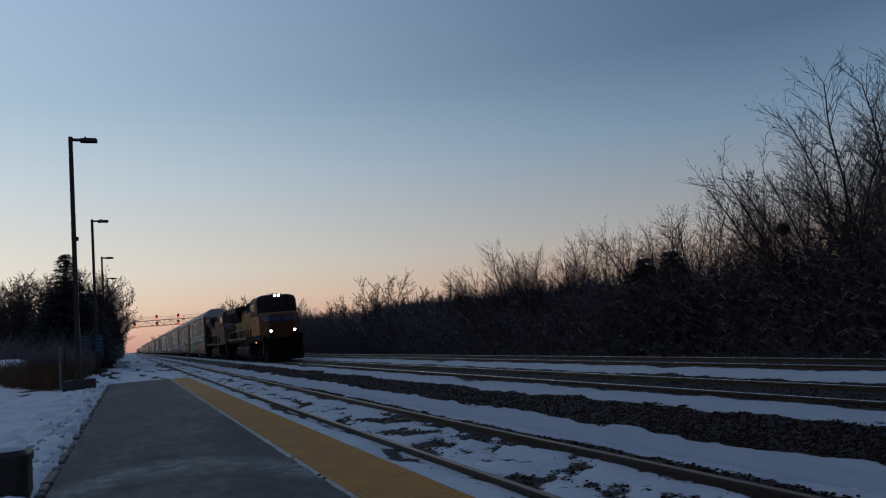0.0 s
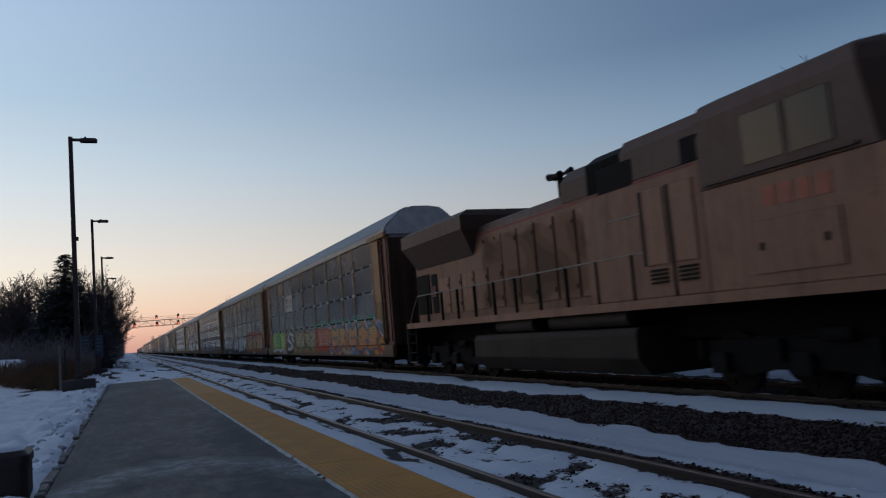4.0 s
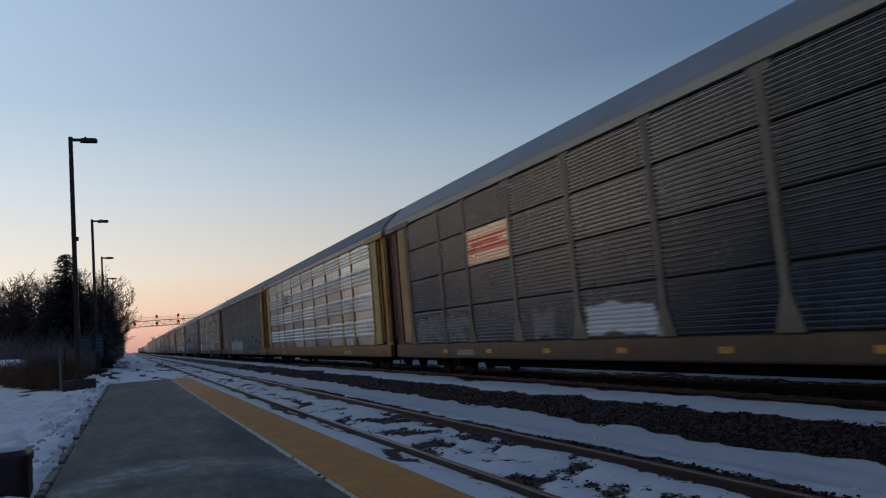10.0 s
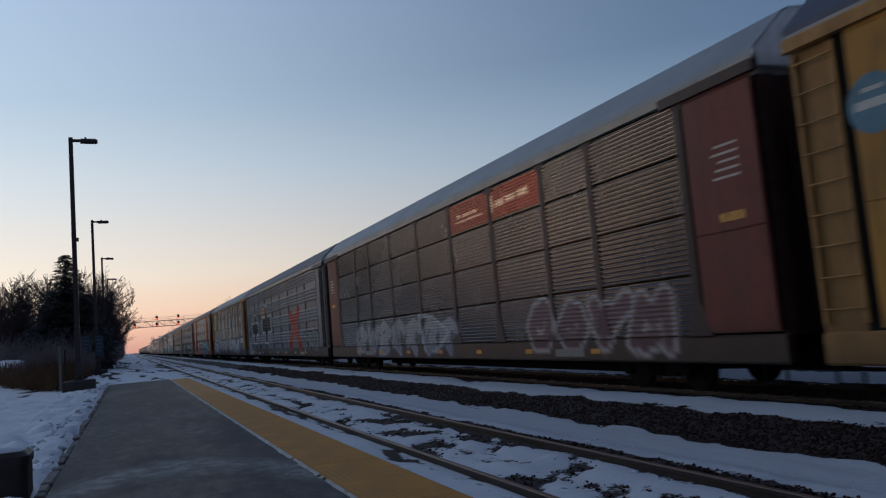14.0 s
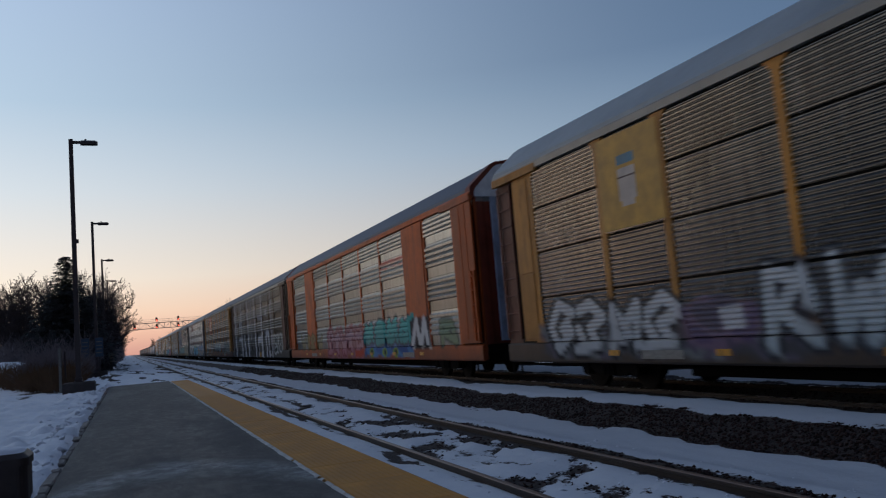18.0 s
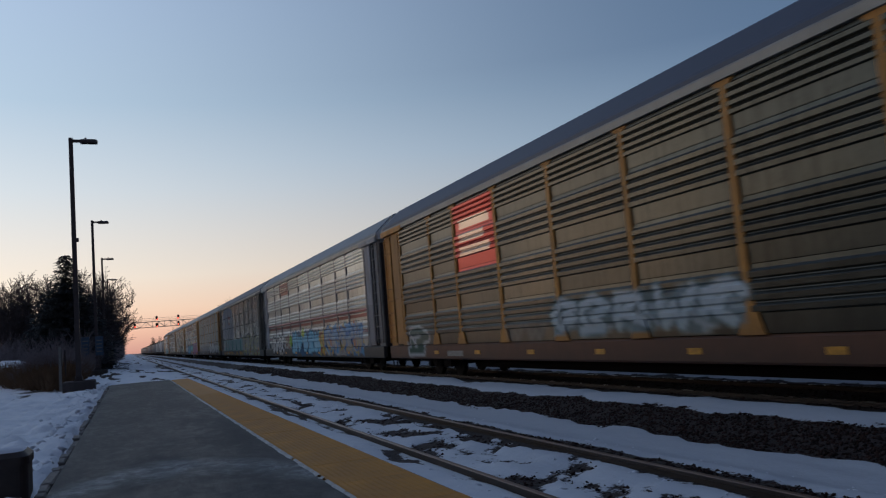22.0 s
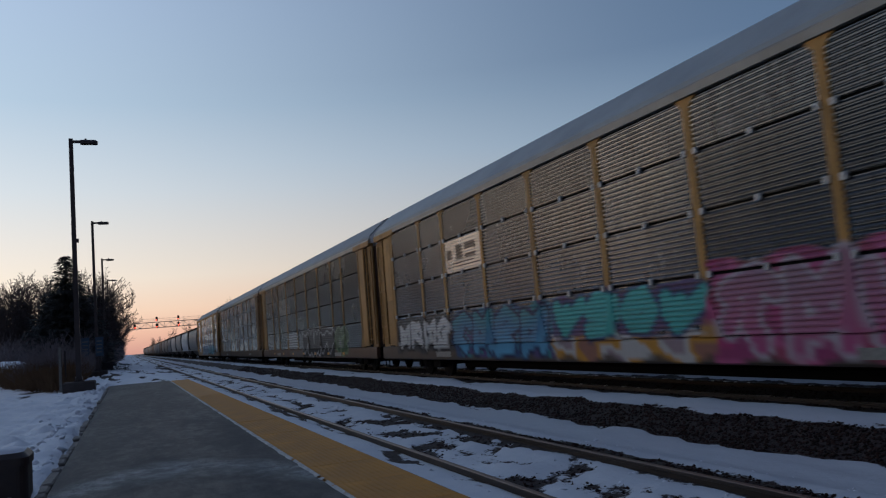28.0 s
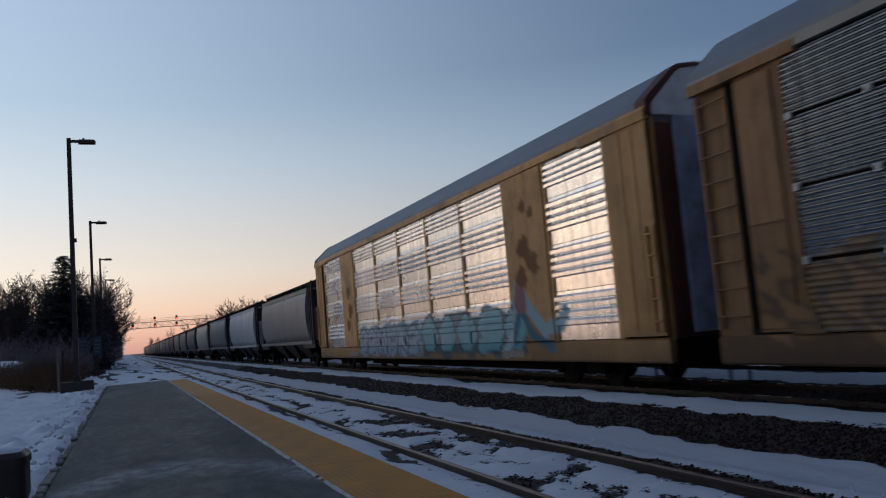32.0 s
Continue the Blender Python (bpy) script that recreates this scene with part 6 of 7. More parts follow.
    body("antenna_dome", Shape().chamfer(-.3, .3, 3.9, 4.5, 5.02, 5.13, .05), M_WHITE)
    # tank and reservoirs
    body("fuel_tank", Shape().prism([(-1.45, 1.10), (-1.38, 1.22), (1.38, 1.22), (1.45, 1.10), (1.45, .62), (1.15, .28), (-1.15, .28), (-1.45, .62)], 8.5, 16.1), M_TANK, bev=.03)
    body("air_reservoir", Shape().tube((-1.25, 8.8, 1.42), (-1.25, 11.9, 1.42), .17, n=14), M_TANK)
    body("air_reservoir", Shape().tube((-1.25, 12.7, 1.42), (-1.25, 14.7, 1.42), .17, n=14), M_TANK)
    body("sand_hose", Shape().pipe([(-1.25, 16.0, 1.5), (-1.3, 16.1, .9), (-1.2, 16.3, .4)], .03), M_BLACK)
    # handrails
    for s in (-1, 1):
        hr = body("handrail", Shape().pipe([(s * 1.47, 6.4, 2.62), (s * 1.47, 20.4, 2.62), (s * 1.47, 20.9, 2.2), (s * 1.47, 21.3, 1.75)], .02).pipe([(s * 1.47, 6.3, 3.35), (s * 1.47, 9.0, 3.35), (s * 1.47, 9.3, 2.62)], .02), M_HANDRAIL)
        for i in range(11):
            part("stanchion", Shape().tube((s * 1.47, 7.1 + i * 1.24, 1.74), (s * 1.47, 7.1 + i * 1.24, 2.62), .042, n=6), M_BLACK, hr)
        for y in (1.25, 2.05):
            body("grab_rail", Shape().pipe([(s * 1.46, y, .5), (s * 1.46, y, 1.85), (s * 1.0, y - .1, 2.75)], .024), M_HANDRAIL)
    # trucks
    for y in (4.75, 18.1):
        tk = body("truck", Shape().chamfer(-.95, .95, y - 1.3, y + 1.3, .60, .95, .04), M_UNDER)
        for s in (-1, 1):
            part("side_frame", Shape().prism([(y - 2.35, .62), (y - 2.2, .92), (y + 2.2, .92), (y + 2.35, .62), (y + 1.4, .45), (y + 1.15, .34), (y + .7, .45), (y - .7, .45), (y - 1.15, .34), (y - 1.4, .45)], min(s * .98, s * 1.16), max(s * .98, s * 1.16), "x"), M_UNDER, tk)
            for q in (-1.75, 0, 1.75):
                part("journal_box", Shape().chamfer(min(s * 1.1, s * 1.28), max(s * 1.1, s * 1.28), y + q - .2, y + q + .2, .38, .72, .03), M_WHEEL, tk)
                part("spring", Shape().tube((s * 1.2, y + q + .42, .60), (s * 1.2, y + q + .42, .95), .08, n=10), M_UNDER, tk)
            part("brake_cylinder", Shape().tube((s * 1.2, y - .95, .98), (s * 1.2, y - .45, .98), .11, n=10), M_UNDER, tk)
        for q in (-1.75, 0, 1.75):
            w = Shape()
            for x in (-.755, .755):
                w.tube((x - .07, 0, 0), (x + .07, 0, 0), .53, n=22)
                w.tube((x - .09, 0, 0), (x + .09, 0, 0), .30, n=14)
                for a4 in range(5):
                    w.box(x - .10, x + .10, .38 * math.cos(a4 * 1.257) - .04, .38 * math.cos(a4 * 1.257) + .04, .38 * math.sin(a4 * 1.257) - .04, .38 * math.sin(a4 * 1.257) + .04)
            w.tube((-1.0, 0, 0), (1.0, 0, 0), .09, n=8)
            SPUN.append((part("wheelset", w, M_WHEEL, tk, at=pose(0, y + q, .53)), pose(0, y + q, .53), .53))
    coupler(lo, .55, -1)
    coupler(lo, 21.9, 1)
    run(lo, front)
    return lo


M_NUMBER = plain("faded_red", (.38, .10, .05), .6, vary=.3)
M_EMBLEM = plain("emblem_blue", (.05, .085, .26), .5, vary=.2)
M_PALEBLUE = plain("emblem_pale", (.26, .27, .32), .6, vary=.3)
YEL = (.41, .162, .032)
flag = Art()
flag.wash(10.6, 14.9, 1.98, 4.0, [(.46, .24, .06), (.42, .25, .10), (.40, .20, .06)], 2, .5, 1.4)
flag.oval(12.0, 3.55, .75, .62, (.44, .33, .18), .12, 3, .6).oval(14.2, 3.2, .6, .7, (.42, .27, .13), .12, 5, .6)
for yc, zc in ((12.0, 2.35), (13.9, 2.30)):
    for q, ink in enumerate(((.34, .07, .04), (.42, .33, .22), (.32, .06, .04), (.40, .30, .20))):
        flag.bars([[(yc + .75 - .02 * q, zc + .62 - q * .17), (yc + .25, zc + .34 - q * .17), (yc - .2, zc + .20 - q * .15), (yc - .62, zc + .42 - q * .17)]], .11, ink, .42)
flag.oval(11.2, 2.75, .28, .4, (.16, .13, .14), .2, 2, .35).oval(13.3, 2.65, .25, .45, (.17, .12, .12), .2, 4, .35)
flag.rect(18.05, 18.75, 2.95, 3.32, (.40, .38, .36), .08, .03, 1, .8).rect(18.02, 18.78, 2.30, 3.0, (.46, .32, .20), .1, .04, 2, .8).rect(18.12, 18.68, 2.88, 3.0, (.12, .17, .30), .06, 0, 0, .8)
for i in range(26):
    y = 10.05 + i * .40
    flag.oval(y + .1 * math.sin(i * 7), 3.72 + .1 * math.sin(i * 3.1) - (.75 if y > 14.8 else 0), .07, .13 + .05 * math.sin(i * 5), (.10, .05, .02), .2, i, .7)
    flag.oval(y + .15 * math.sin(i * 4), 2.12 + .06 * math.sin(i * 2.3), .05, .10, (.12, .05, .02), .2, i, .6)
scorch = Art().wash(10.0, 16.0, 2.0, 3.9, [(.22, .12, .07), (.17, .09, .05), (.12, .07, .04)], 4, .7, 1.3)
# both noses get darker paint, standing in for the dim light on their fronts
locomotive(56.5, "yellow and grey lead diesel with lit headlights and a faded flag", sprayed("loco_yellow", YEL, .55, 0, vary=.42, bare=(.20, .08, .02)), sprayed("loco_grey", (.026, .024, .023), .65, 0, vary=.3), False, sprayed("shaded_nose_yellow", (.20, .085, .022), .65, 0, vary=.4), flag)
locomotive(79.4, "grimy red-brown second diesel, unlit, coupled behind the leader", sprayed("loco_ochre", (.30, .150, .092), .6, 0, vary=.3), sprayed("loco_soot", (.115, .070, .052), .65, .0, vary=.3), True, sprayed("shaded_nose_brown", (.13, .070, .048), .65, 0, vary=.4), scorch)


# ---- covered hoppers and the tail of the train ----
def hopper(front, label, paint, dark):
    ho = thing("hopper_car", label, "rail car", "covered hoppers of the train")
    L0, L1 = 1.55, 16.2
    side = [(-1.30, 1.45), (-1.46, 1.9), (-1.55, 2.5), (-1.56, 3.2), (-1.50, 3.8), (-1.40, 4.15), (-1.28, 4.22), (1.28, 4.22), (1.40, 4.15), (1.50, 3.8), (1.56, 3.2), (1.55, 2.5), (1.46, 1.9), (1.30, 1.45)]
    piece("body", shared("hopper_body", lambda: Shape().prism(side, L0, L1, smooth=True).mesh("body")), paint, ho)
    piece("top_sill", shared("hopper_sill", lambda: Shape().prism([(-1.45, 4.10), (-1.45, 4.30), (1.45, 4.30), (1.45, 4.10)], L0 - .1, L1 + .1).mesh("top_sill")), paint, ho)
    piece("roof", shared("hopper_roof", lambda: Shape().prism([(-1.42, 4.30), (1.42, 4.30), (.9, 4.50), (-.9, 4.50)], L0, L1).mesh("roof")), dark, ho)
    rb = piece("running_board", shared("hopper_board", lambda: Shape().box(-1.05, -.55, L0 - .9, L1 + .9, 4.66, 4.70).box(.55, 1.05, L0 - .9, L1 + .9, 4.66, 4.70).mesh("running_board")), dark, ho)
    for i in range(14):
        y = L0 - .4 + i * 1.18
        piece("board_bracket", shared(("bracket", i), lambda: Shape().box(-1.05, 1.05, y, y + .05, 4.45, 4.66).mesh("board_bracket")), dark, rb)
    for i in range(4):
        y = L0 + 1.4 + i * 3.9
        piece("hatch", shared(("hatch", i), lambda: Shape().chamfer(-.42, .42, y, y + 3.0, 4.5, 4.72, .05).mesh("hatch")), dark, ho)
    piece("side_sill", shared("hopper_side_sill", lambda: Shape().box(-1.50, -1.35, .6, 17.2, 1.28, 1.46).box(1.35, 1.50, .6, 17.2, 1.28, 1.46).mesh("side_sill")), paint, ho)
    for i in range(3):
        y = 3.4 + i * 3.7
        piece("outlet_bay", shared(("bay", i), lambda: loft(Shape(), [[(-.5, y + 1.2, .35), (.5, y + 1.2, .35), (.5, y + 2.3, .35), (-.5, y + 2.3, .35)], [(-1.3, y, 1.45), (1.3, y, 1.45), (1.3, y + 3.5, 1.45), (-1.3, y + 3.5, 1.45)]]).mesh("outlet_bay")), dark, ho)
    for e in (0, 1):
        m = (lambda v: v) if e == 0 else (lambda v: 17.8 - v)
        mm = lambda a, b: (min(m(a), m(b)), max(m(a), m(b)))
        piece("end_slope", shared(("slope", e), lambda: loft(Shape(), [[(-1.2, m(3.2), 1.5), (1.2, m(3.2), 1.5), (1.2, m(3.4), 1.5), (-1.2, m(3.4), 1.5)], [(-1.25, m(1.4), 3.4), (1.25, m(1.4), 3.4), (1.25, m(1.6), 3.4), (-1.25, m(1.6), 3.4)], [(-1.25, m(1.4), 4.2), (1.25, m(1.4), 4.2), (1.25, m(1.6), 4.2), (-1.25, m(1.6), 4.2)]]).mesh("end_slope")), dark, ho)
        piece("end_platform", shared(("plat", e), lambda: Shape().box(-1.4, 1.4, *mm(.4, 3.2), 1.05, 1.28).mesh("end_platform")), dark, ho)
        for s in (-1, 1):
            piece("end_post", shared(("epost", e, s), lambda: Shape().box(s * 1.3 - .06, s * 1.3 + .06, *mm(.75, .87), 1.2, 4.65).mesh("end_post")), dark, ho)
        ladder(ho, *mm(.95, 1.4), -1.36, dark, 1.3, 4.6, 9)
        truck(ho, m(2.0))
        coupler(ho, m(-.1), -1 if e == 0 else 1)
    run(ho, front)
    return ho


def build_tail():
    dark = trim_set("hopper_grime", (.075, .06, .052))
    greys = [("mid grey covered hopper with a weathered curved side", (.27, .27, .265)), ("pale grey covered hopper with clean curved sides", (.62, .64, .66)), ("grey covered hopper with dusty curved sides", (.36, .36, .355)), ("light grey covered hopper with streaked curved sides", (.46, .455, .44))]
    paints = [sprayed("hopper_grey", c, .55, .1, vary=.18) for _, c in greys]
    rusty = [("dull blue covered hopper far down the train", sprayed("hopper_blue", (.11, .13, .165), .6, .1, vary=.25)), ("rust brown covered hopper far down the train", sprayed("hopper_rust", (.12, .07, .055), .6, .1, vary=.25)), ("soot grey covered hopper far down the train", sprayed("hopper_soot", (.17, .165, .165), .6, .1, vary=.25))]
    at = 131.12 + 17 * PITCH + PITCH + .3
    for i in range(24):
        if i < 4:
            hopper(at + i * 18.85, greys[i][0], paints[i], dark)
        else:
            lab, pt = rusty[(i * 2 + i // 3) % 3]
            hopper(at + i * 18.85, lab, pt, dark)


build_tail()


# ---- tracks, platform ----
M_SALT = plain("packed_grit", (.50, .50, .49), .85, vary=.35, scale=6)


def quads(name, corners, material):
    """One mesh from an array of four-cornered faces."""
    c = np.asarray(corners, dtype=np.float32)
    n = len(c)
    me = bpy.data.meshes.new(name)
    me.vertices.add(4 * n)
    me.vertices.foreach_set("co", c.reshape(-1))
    me.loops.add(4 * n)
    me.loops.foreach_set("vertex_index", np.arange(4 * n, dtype=np.int32))
    me.polygons.add(n)
    me.polygons.foreach_set("loop_start", np.arange(0, 4 * n, 4, dtype=np.int32))
    me.update(calc_edges=True)
    me.materials.append(material)
    return me


def clods(name, places, sizes, material, flat=0.7):
    """Many small rough stones or lumps in one mesh: eight-sided, each turned and squashed its own way."""
    rng = np.random.RandomState(5)
    base = np.array([(1, 0, 0), (-1, 0, 0), (0, 1, 0), (0, -1, 0), (0, 0, 1), (0, 0, -1)], float)
    tri = np.array([(0, 2, 4), (2, 1, 4), (1, 3, 4), (3, 0, 4), (2, 0, 5), (1, 2, 5), (3, 1, 5), (0, 3, 5)])
    n = len(places)
    ang = rng.uniform(0, 6.28, n)
    v = base[None] * rng.uniform(.6, 1.25, (n, 6, 1)) * np.asarray(sizes)[:, None, None]
    v[:, :, 2] *= flat
    tilt = rng.uniform(-.6, .6, n)
    y, z = v[:, :, 1].copy(), v[:, :, 2].copy()
    v[:, :, 1], v[:, :, 2] = y * np.cos(tilt)[:, None] - z * np.sin(tilt)[:, None], y * np.sin(tilt)[:, None] + z * np.cos(tilt)[:, None]
    x, y = v[:, :, 0].copy(), v[:, :, 1].copy()
    v[:, :, 0], v[:, :, 1] = x * np.cos(ang)[:, None] - y * np.sin(ang)[:, None], x * np.sin(ang)[:, None] + y * np.cos(ang)[:, None]
    v += np.asarray(places)[:, None, :]
    f = (tri[None] + 6 * np.arange(n)[:, None, None]).reshape(-1)
    me = bpy.data.meshes.new(name)
    me.vertices.add(6 * n)
    me.vertices.foreach_set("co", v.astype(np.float32).reshape(-1))
    me.loops.add(len(f))
    me.loops.foreach_set("vertex_index", f.astype(np.int32))
    me.polygons.add(len(f) // 3)
    me.polygons.foreach_set("loop_start", np.arange(0, len(f), 3, dtype=np.int32))
    me.update(calc_edges=True)
    me.materials.append(material)
    return new(name, me)


build_track("track_1", X_NEAR, "rusty siding rails half buried in snow")
build_track("track_2", X_MAIN, "main line track in dark ballast")
build_track("track_3", X_FAR, "far main line track beside the woods")


def build_platform():
    pl = thing("platform", "low asphalt station platform with a yellow tactile edge", "platform", kind="structure")
    part("paving", Shape().box(-.85, 1.73, Y0, 40.0, -.25, .15), M_ASPHALT, pl)
    part("edge_beam", Shape().box(2.50, 2.58, Y0, 39.4, -.25, .135), M_CONCRETE, pl)
    plain_panel = Shape().chamfer(1.76, 2.55, 0.006, 1.214, -.2, .152, .004).mesh("tactile_panel")
    domed = Shape().chamfer(1.76, 2.55, 0.006, 1.214, -.2, .152, .004)
    for i in range(12):
        for j in range(19):
            x, y = 1.80 + i * .0635, .05 + j * .0615
            ring = lambda r, z: [(x + r * math.cos(a * 1.0472), y + r * math.sin(a * 1.0472), z) for a in range(6)]
            domed.add(ring(.018, .152) + ring(.011, .1555), [(k, (k + 1) % 6, 6 + (k + 1) % 6, 6 + k) for k in range(6)] + [(6, 7, 8, 9, 10, 11)], True)
    domed = domed.mesh("tactile_panel")
    y = 39.2 - 1.22
    while y > -12:
        part("tactile_panel", domed if -1 < y < 24 else plain_panel, M_YELLOW, pl, at=pose(random.uniform(-.004, .004), y, random.uniform(-.003, .002)))
        y -= 1.22
    # a ragged line of packed snow along the inner edge of the panels
    sh = Shape()
    y, a = 2.0, .05
    while y < 39:
        d = random.uniform(.05, .22)
        b = random.uniform(.014, .045)
        h = random.uniform(.158, .170)
        sh.add([(1.70 + .045 - a, y, .1505), (1.775, y, .1545), (1.775, y + d, .1545), (1.70 + .045 - b, y + d, .1505), (1.755, y, h), (1.755, y + d, h)], [(0, 4, 5, 3), (4, 1, 2, 5)])
        a = b
        y += d + (random.uniform(.01, .12) if random.random() < .07 else 0)
    part("snow_line", sh, M_SALT, pl, "thin ragged line of packed snow")
    y = -10.0
    while y < 39.5:
        n = random.uniform(.28, .62) if y > 4 else 2.4
        part("edging_stone", Shape().chamfer(-.99, -.855, 0, n - random.uniform(.01, .05), -.1, .13 + random.uniform(-.035, .03), .02), M_TIMBER, pl, at=pose(random.uniform(-.03, .0), y, 0, 0, 0, random.uniform(-1.2, 1.2)))
        y += n
    return pl


build_platform()


def build_stones():
    rng = np.random.RandomState(11)
    pts, size = [], []

    def scatter(n, x0, x1, y0, y1, s0, s1, thin=True):
        for _ in range(n):
            y = y0 + (y1 - y0) * rng.rand() ** 1.8
            x = rng.uniform(x0, x1)
            if thin and snow_cover(x, y) > .02:
                continue
            pts.append((x, y, ground_height(x, y) + .004))
            size.append(rng.uniform(s0, s1))
    scatter(17000, 7.15, 8.4, 4, 60, .014, .036)
    scatter(3500, 5.0, 5.6, 4, 40, .012, .032)
    scatter(3500, 3.5, 4.75, 4, 26, .010, .030)
    scatter(2600, 9.5, 11.6, 6, 40, .016, .036)
    scatter(2600, 12.0, 13.0, 8, 50, .018, .04)
    tagged(clods("ballast_stones", pts, size, M_STONE), "loose dark crushed stone along the tracks", "ballast", kind="stuff")
    pts, size = [], []
    for _ in range(700):
        y = 3 + 36 * rng.rand() ** 1.4
        x = -1.02 - abs(rng.normal(0, .45))
        size.append(rng.uniform(.02, .12))
        pts.append((x, y, ground_height(x, y) - size[-1] * .25))
    for _ in range(900):
        y = 3.5 + 30 * rng.rand() ** 1.5
        x = rng.choice((2.66 + abs(rng.normal(0, .16)), 3.18 + rng.normal(0, .05), rng.uniform(3.55, 4.75), 5.75 + abs(rng.normal(0, .15))), p=(.45, .2, .25, .1))
        if snow_cover(x, y) < .03:
            continue
        size.append(rng.uniform(.012, .06))
        pts.append((x, y, ground_height(x, y) - size[-1] * .3))
    tagged(clods("snow_clods", pts, size, M_SNOW), "small lumps of frozen shovelled snow", "snow", kind="stuff")


build_stones()

# ---- station furniture ----
M_POLE = plain("bronze_pole", (.075, .060, .062), .5, .3, vary=.2)
M_FOOTING = plain("stained_concrete", (.085, .072, .070), .9, vary=.3)
M_SIGNBLUE = plain("sign_blue", (.05, .10, .17), .5, vary=.2)
M_BIN = plain("dark_brown_plastic", (.050, .034, .030), .55, vary=.3, scale=8)


def lamp_post(x, y):
    lp = thing("street_lamp", "tall bronze square lamp post with unlit head on concrete footing", "street lamp", "platform lamp posts", at=pose(x, y, .05))
    part("footing", Shape().chamfer(-.62, .66, -.5, .5, -.3, .52, .05), M_FOOTING, lp)
    part("base_plate", Shape().chamfer(-.2, .2, -.2, .2, .52, .56, .01), M_POLE, lp)
    part("base_cover", Shape().chamfer(-.15, .15, -.15, .15, .56, .72, .03), M_POLE, lp)
    part("pole", loft(Shape(), [[(a * w, b * w, z) for a, b in ((-1, -1), (1, -1), (1, 1), (-1, 1))] for z, w in ((.56, .105), (6, .095), (11.21, .085))]), M_POLE, lp)
    part("arm", Shape().box(.06, .5, -.05, .05, 11.02, 11.14), M_POLE, lp)
    hd = part("head", loft(Shape(), [[(.38, -.17, 10.98), (1.08, -.17, 10.98), (1.08, .17, 10.98), (.38, .17, 10.98)], [(.38, -.18, 11.08), (1.10, -.18, 11.08), (1.10, .18, 11.08), (.38, .18, 11.08)], [(.42, -.12, 11.15), (1.0, -.12, 11.15), (1.0, .12, 11.15), (.42, .12, 11.15)]]), M_POLE, lp)
    part("lens", Shape().box(.45, 1.02, -.13, .13, 10.965, 10.982), M_GLASS, hd, "unlit flat glass lens")
    part("sensor", Shape().tube((.6, 0, 11.15), (.6, 0, 11.23), .045, n=10), M_POLE, hd)
    part("outlet_box", Shape().chamfer(.09, .19, -.06, .06, 6.55, 6.72, .015), M_POLE, lp)
    return lp


for lx, ly in ((-2.04, 37.2), (-2.10, 60.4), (-2.16, 84.0), (-2.22, 107.5)):
    lamp_post(lx, ly)

sp = thing("sign_post", "pale timber post pair holding a narrow sign, edge on", "sign", at=pose(-2.80, 38.8, .05))
part("post", Shape().chamfer(-.12, -.01, -.05, .05, -.3, 2.05, .01), M_STENCIL, sp)
part("post", Shape().chamfer(.08, .15, .35, .42, -.3, 1.9, .01), M_POLE, sp)
part("sign_panel", Shape().chamfer(-.02, .0, -.05, .45, 1.2, 1.95, .008), M_POLE, sp)

sb = thing("station_sign", "weathered blue-grey double sign board on two posts", "sign", at=pose(-2.5, 58.6, .05))
for x in (-.5, .38):
    bd = part("board", Shape().chamfer(x, x + .5, -.03, .03, 1.55, 2.85, .02), M_SIGNBLUE, sb)
    for z in (2.55, 2.30, 2.05, 1.80):
        part("text_bar", Shape().box(x + .08, x + .42, -.036, -.03, z, z + .06), M_STENCIL, bd)
for x in (-.25, .63):
    part("post", Shape().chamfer(x - .05, x + .05, .03, .13, -.3, 2.9, .01), M_POLE, sb)

cb = thing("equipment_cabinet", "small grey trackside cabinet on a post in the snow", "cabinet", at=pose(-1.45, 75, .05))
part("post", Shape().tube((0, 0, -.3), (0, 0, 1.1), .06), M_POLE, cb)
part("box", Shape().chamfer(-.28, .28, -.2, .2, 1.0, 1.9, .03), M_STENCIL, cb)
part("cap", Shape().chamfer(-.32, .32, -.24, .24, 1.9, 1.98, .03), M_POLE, cb)

bn = thing("waste_bin", "dark brown rounded bin with crusted snow on its lid", "bin", at=pose(-1.36, 9.35, .02))


def rounded(hx, hy, z, r=.10, n=5):
    pts = []
    for cx, cy, a0 in ((hx - r, hy - r, 0), (-hx + r, hy - r, 90), (-hx + r, -hy + r, 180), (hx - r, -hy + r, 270)):
        pts += [(cx + r * math.cos(radians(a0 + 90 * i / n)), cy + r * math.sin(radians(a0 + 90 * i / n)), z) for i in range(n + 1)]
    return pts


part("body", loft(Shape(), [rounded(.36, .28, 0), rounded(.36, .28, .50)], smooth=False), M_BIN, bn)
part("lid", loft(Shape(), [rounded(.375, .295, .50), rounded(.375, .295, .58), rounded(.33, .25, .63)]), M_BIN, bn)
part("snow_cap", loft(Shape(), [rounded(.32, .24, .63), rounded(.29, .21, .655), rounded(.16, .12, .675)], smooth=True), M_SNOW, bn, "thin crust of snow")
part("post", Shape().chamfer(-.52, -.44, .1, .18, 0, .82, .01), M_BIN, bn)
bl = thing("snow_heap", "small rounded heap of snow beside the bin", "snow", at=pose(-1.13, 8.75, .05))
part("heap", loft(Shape(), [[(r * (1 + .2 * math.sin(3 * a + z * 9)) * math.cos(a), r * (1 + .2 * math.cos(2 * a)) * math.sin(a), z) for a in [i * 6.2832 / 14 for i in range(14)]] for z, r in ((-.1, .30), (.05, .27), (.14, .2), (.19, .1), (.205, .02))], smooth=True), M_SNOW, bl)

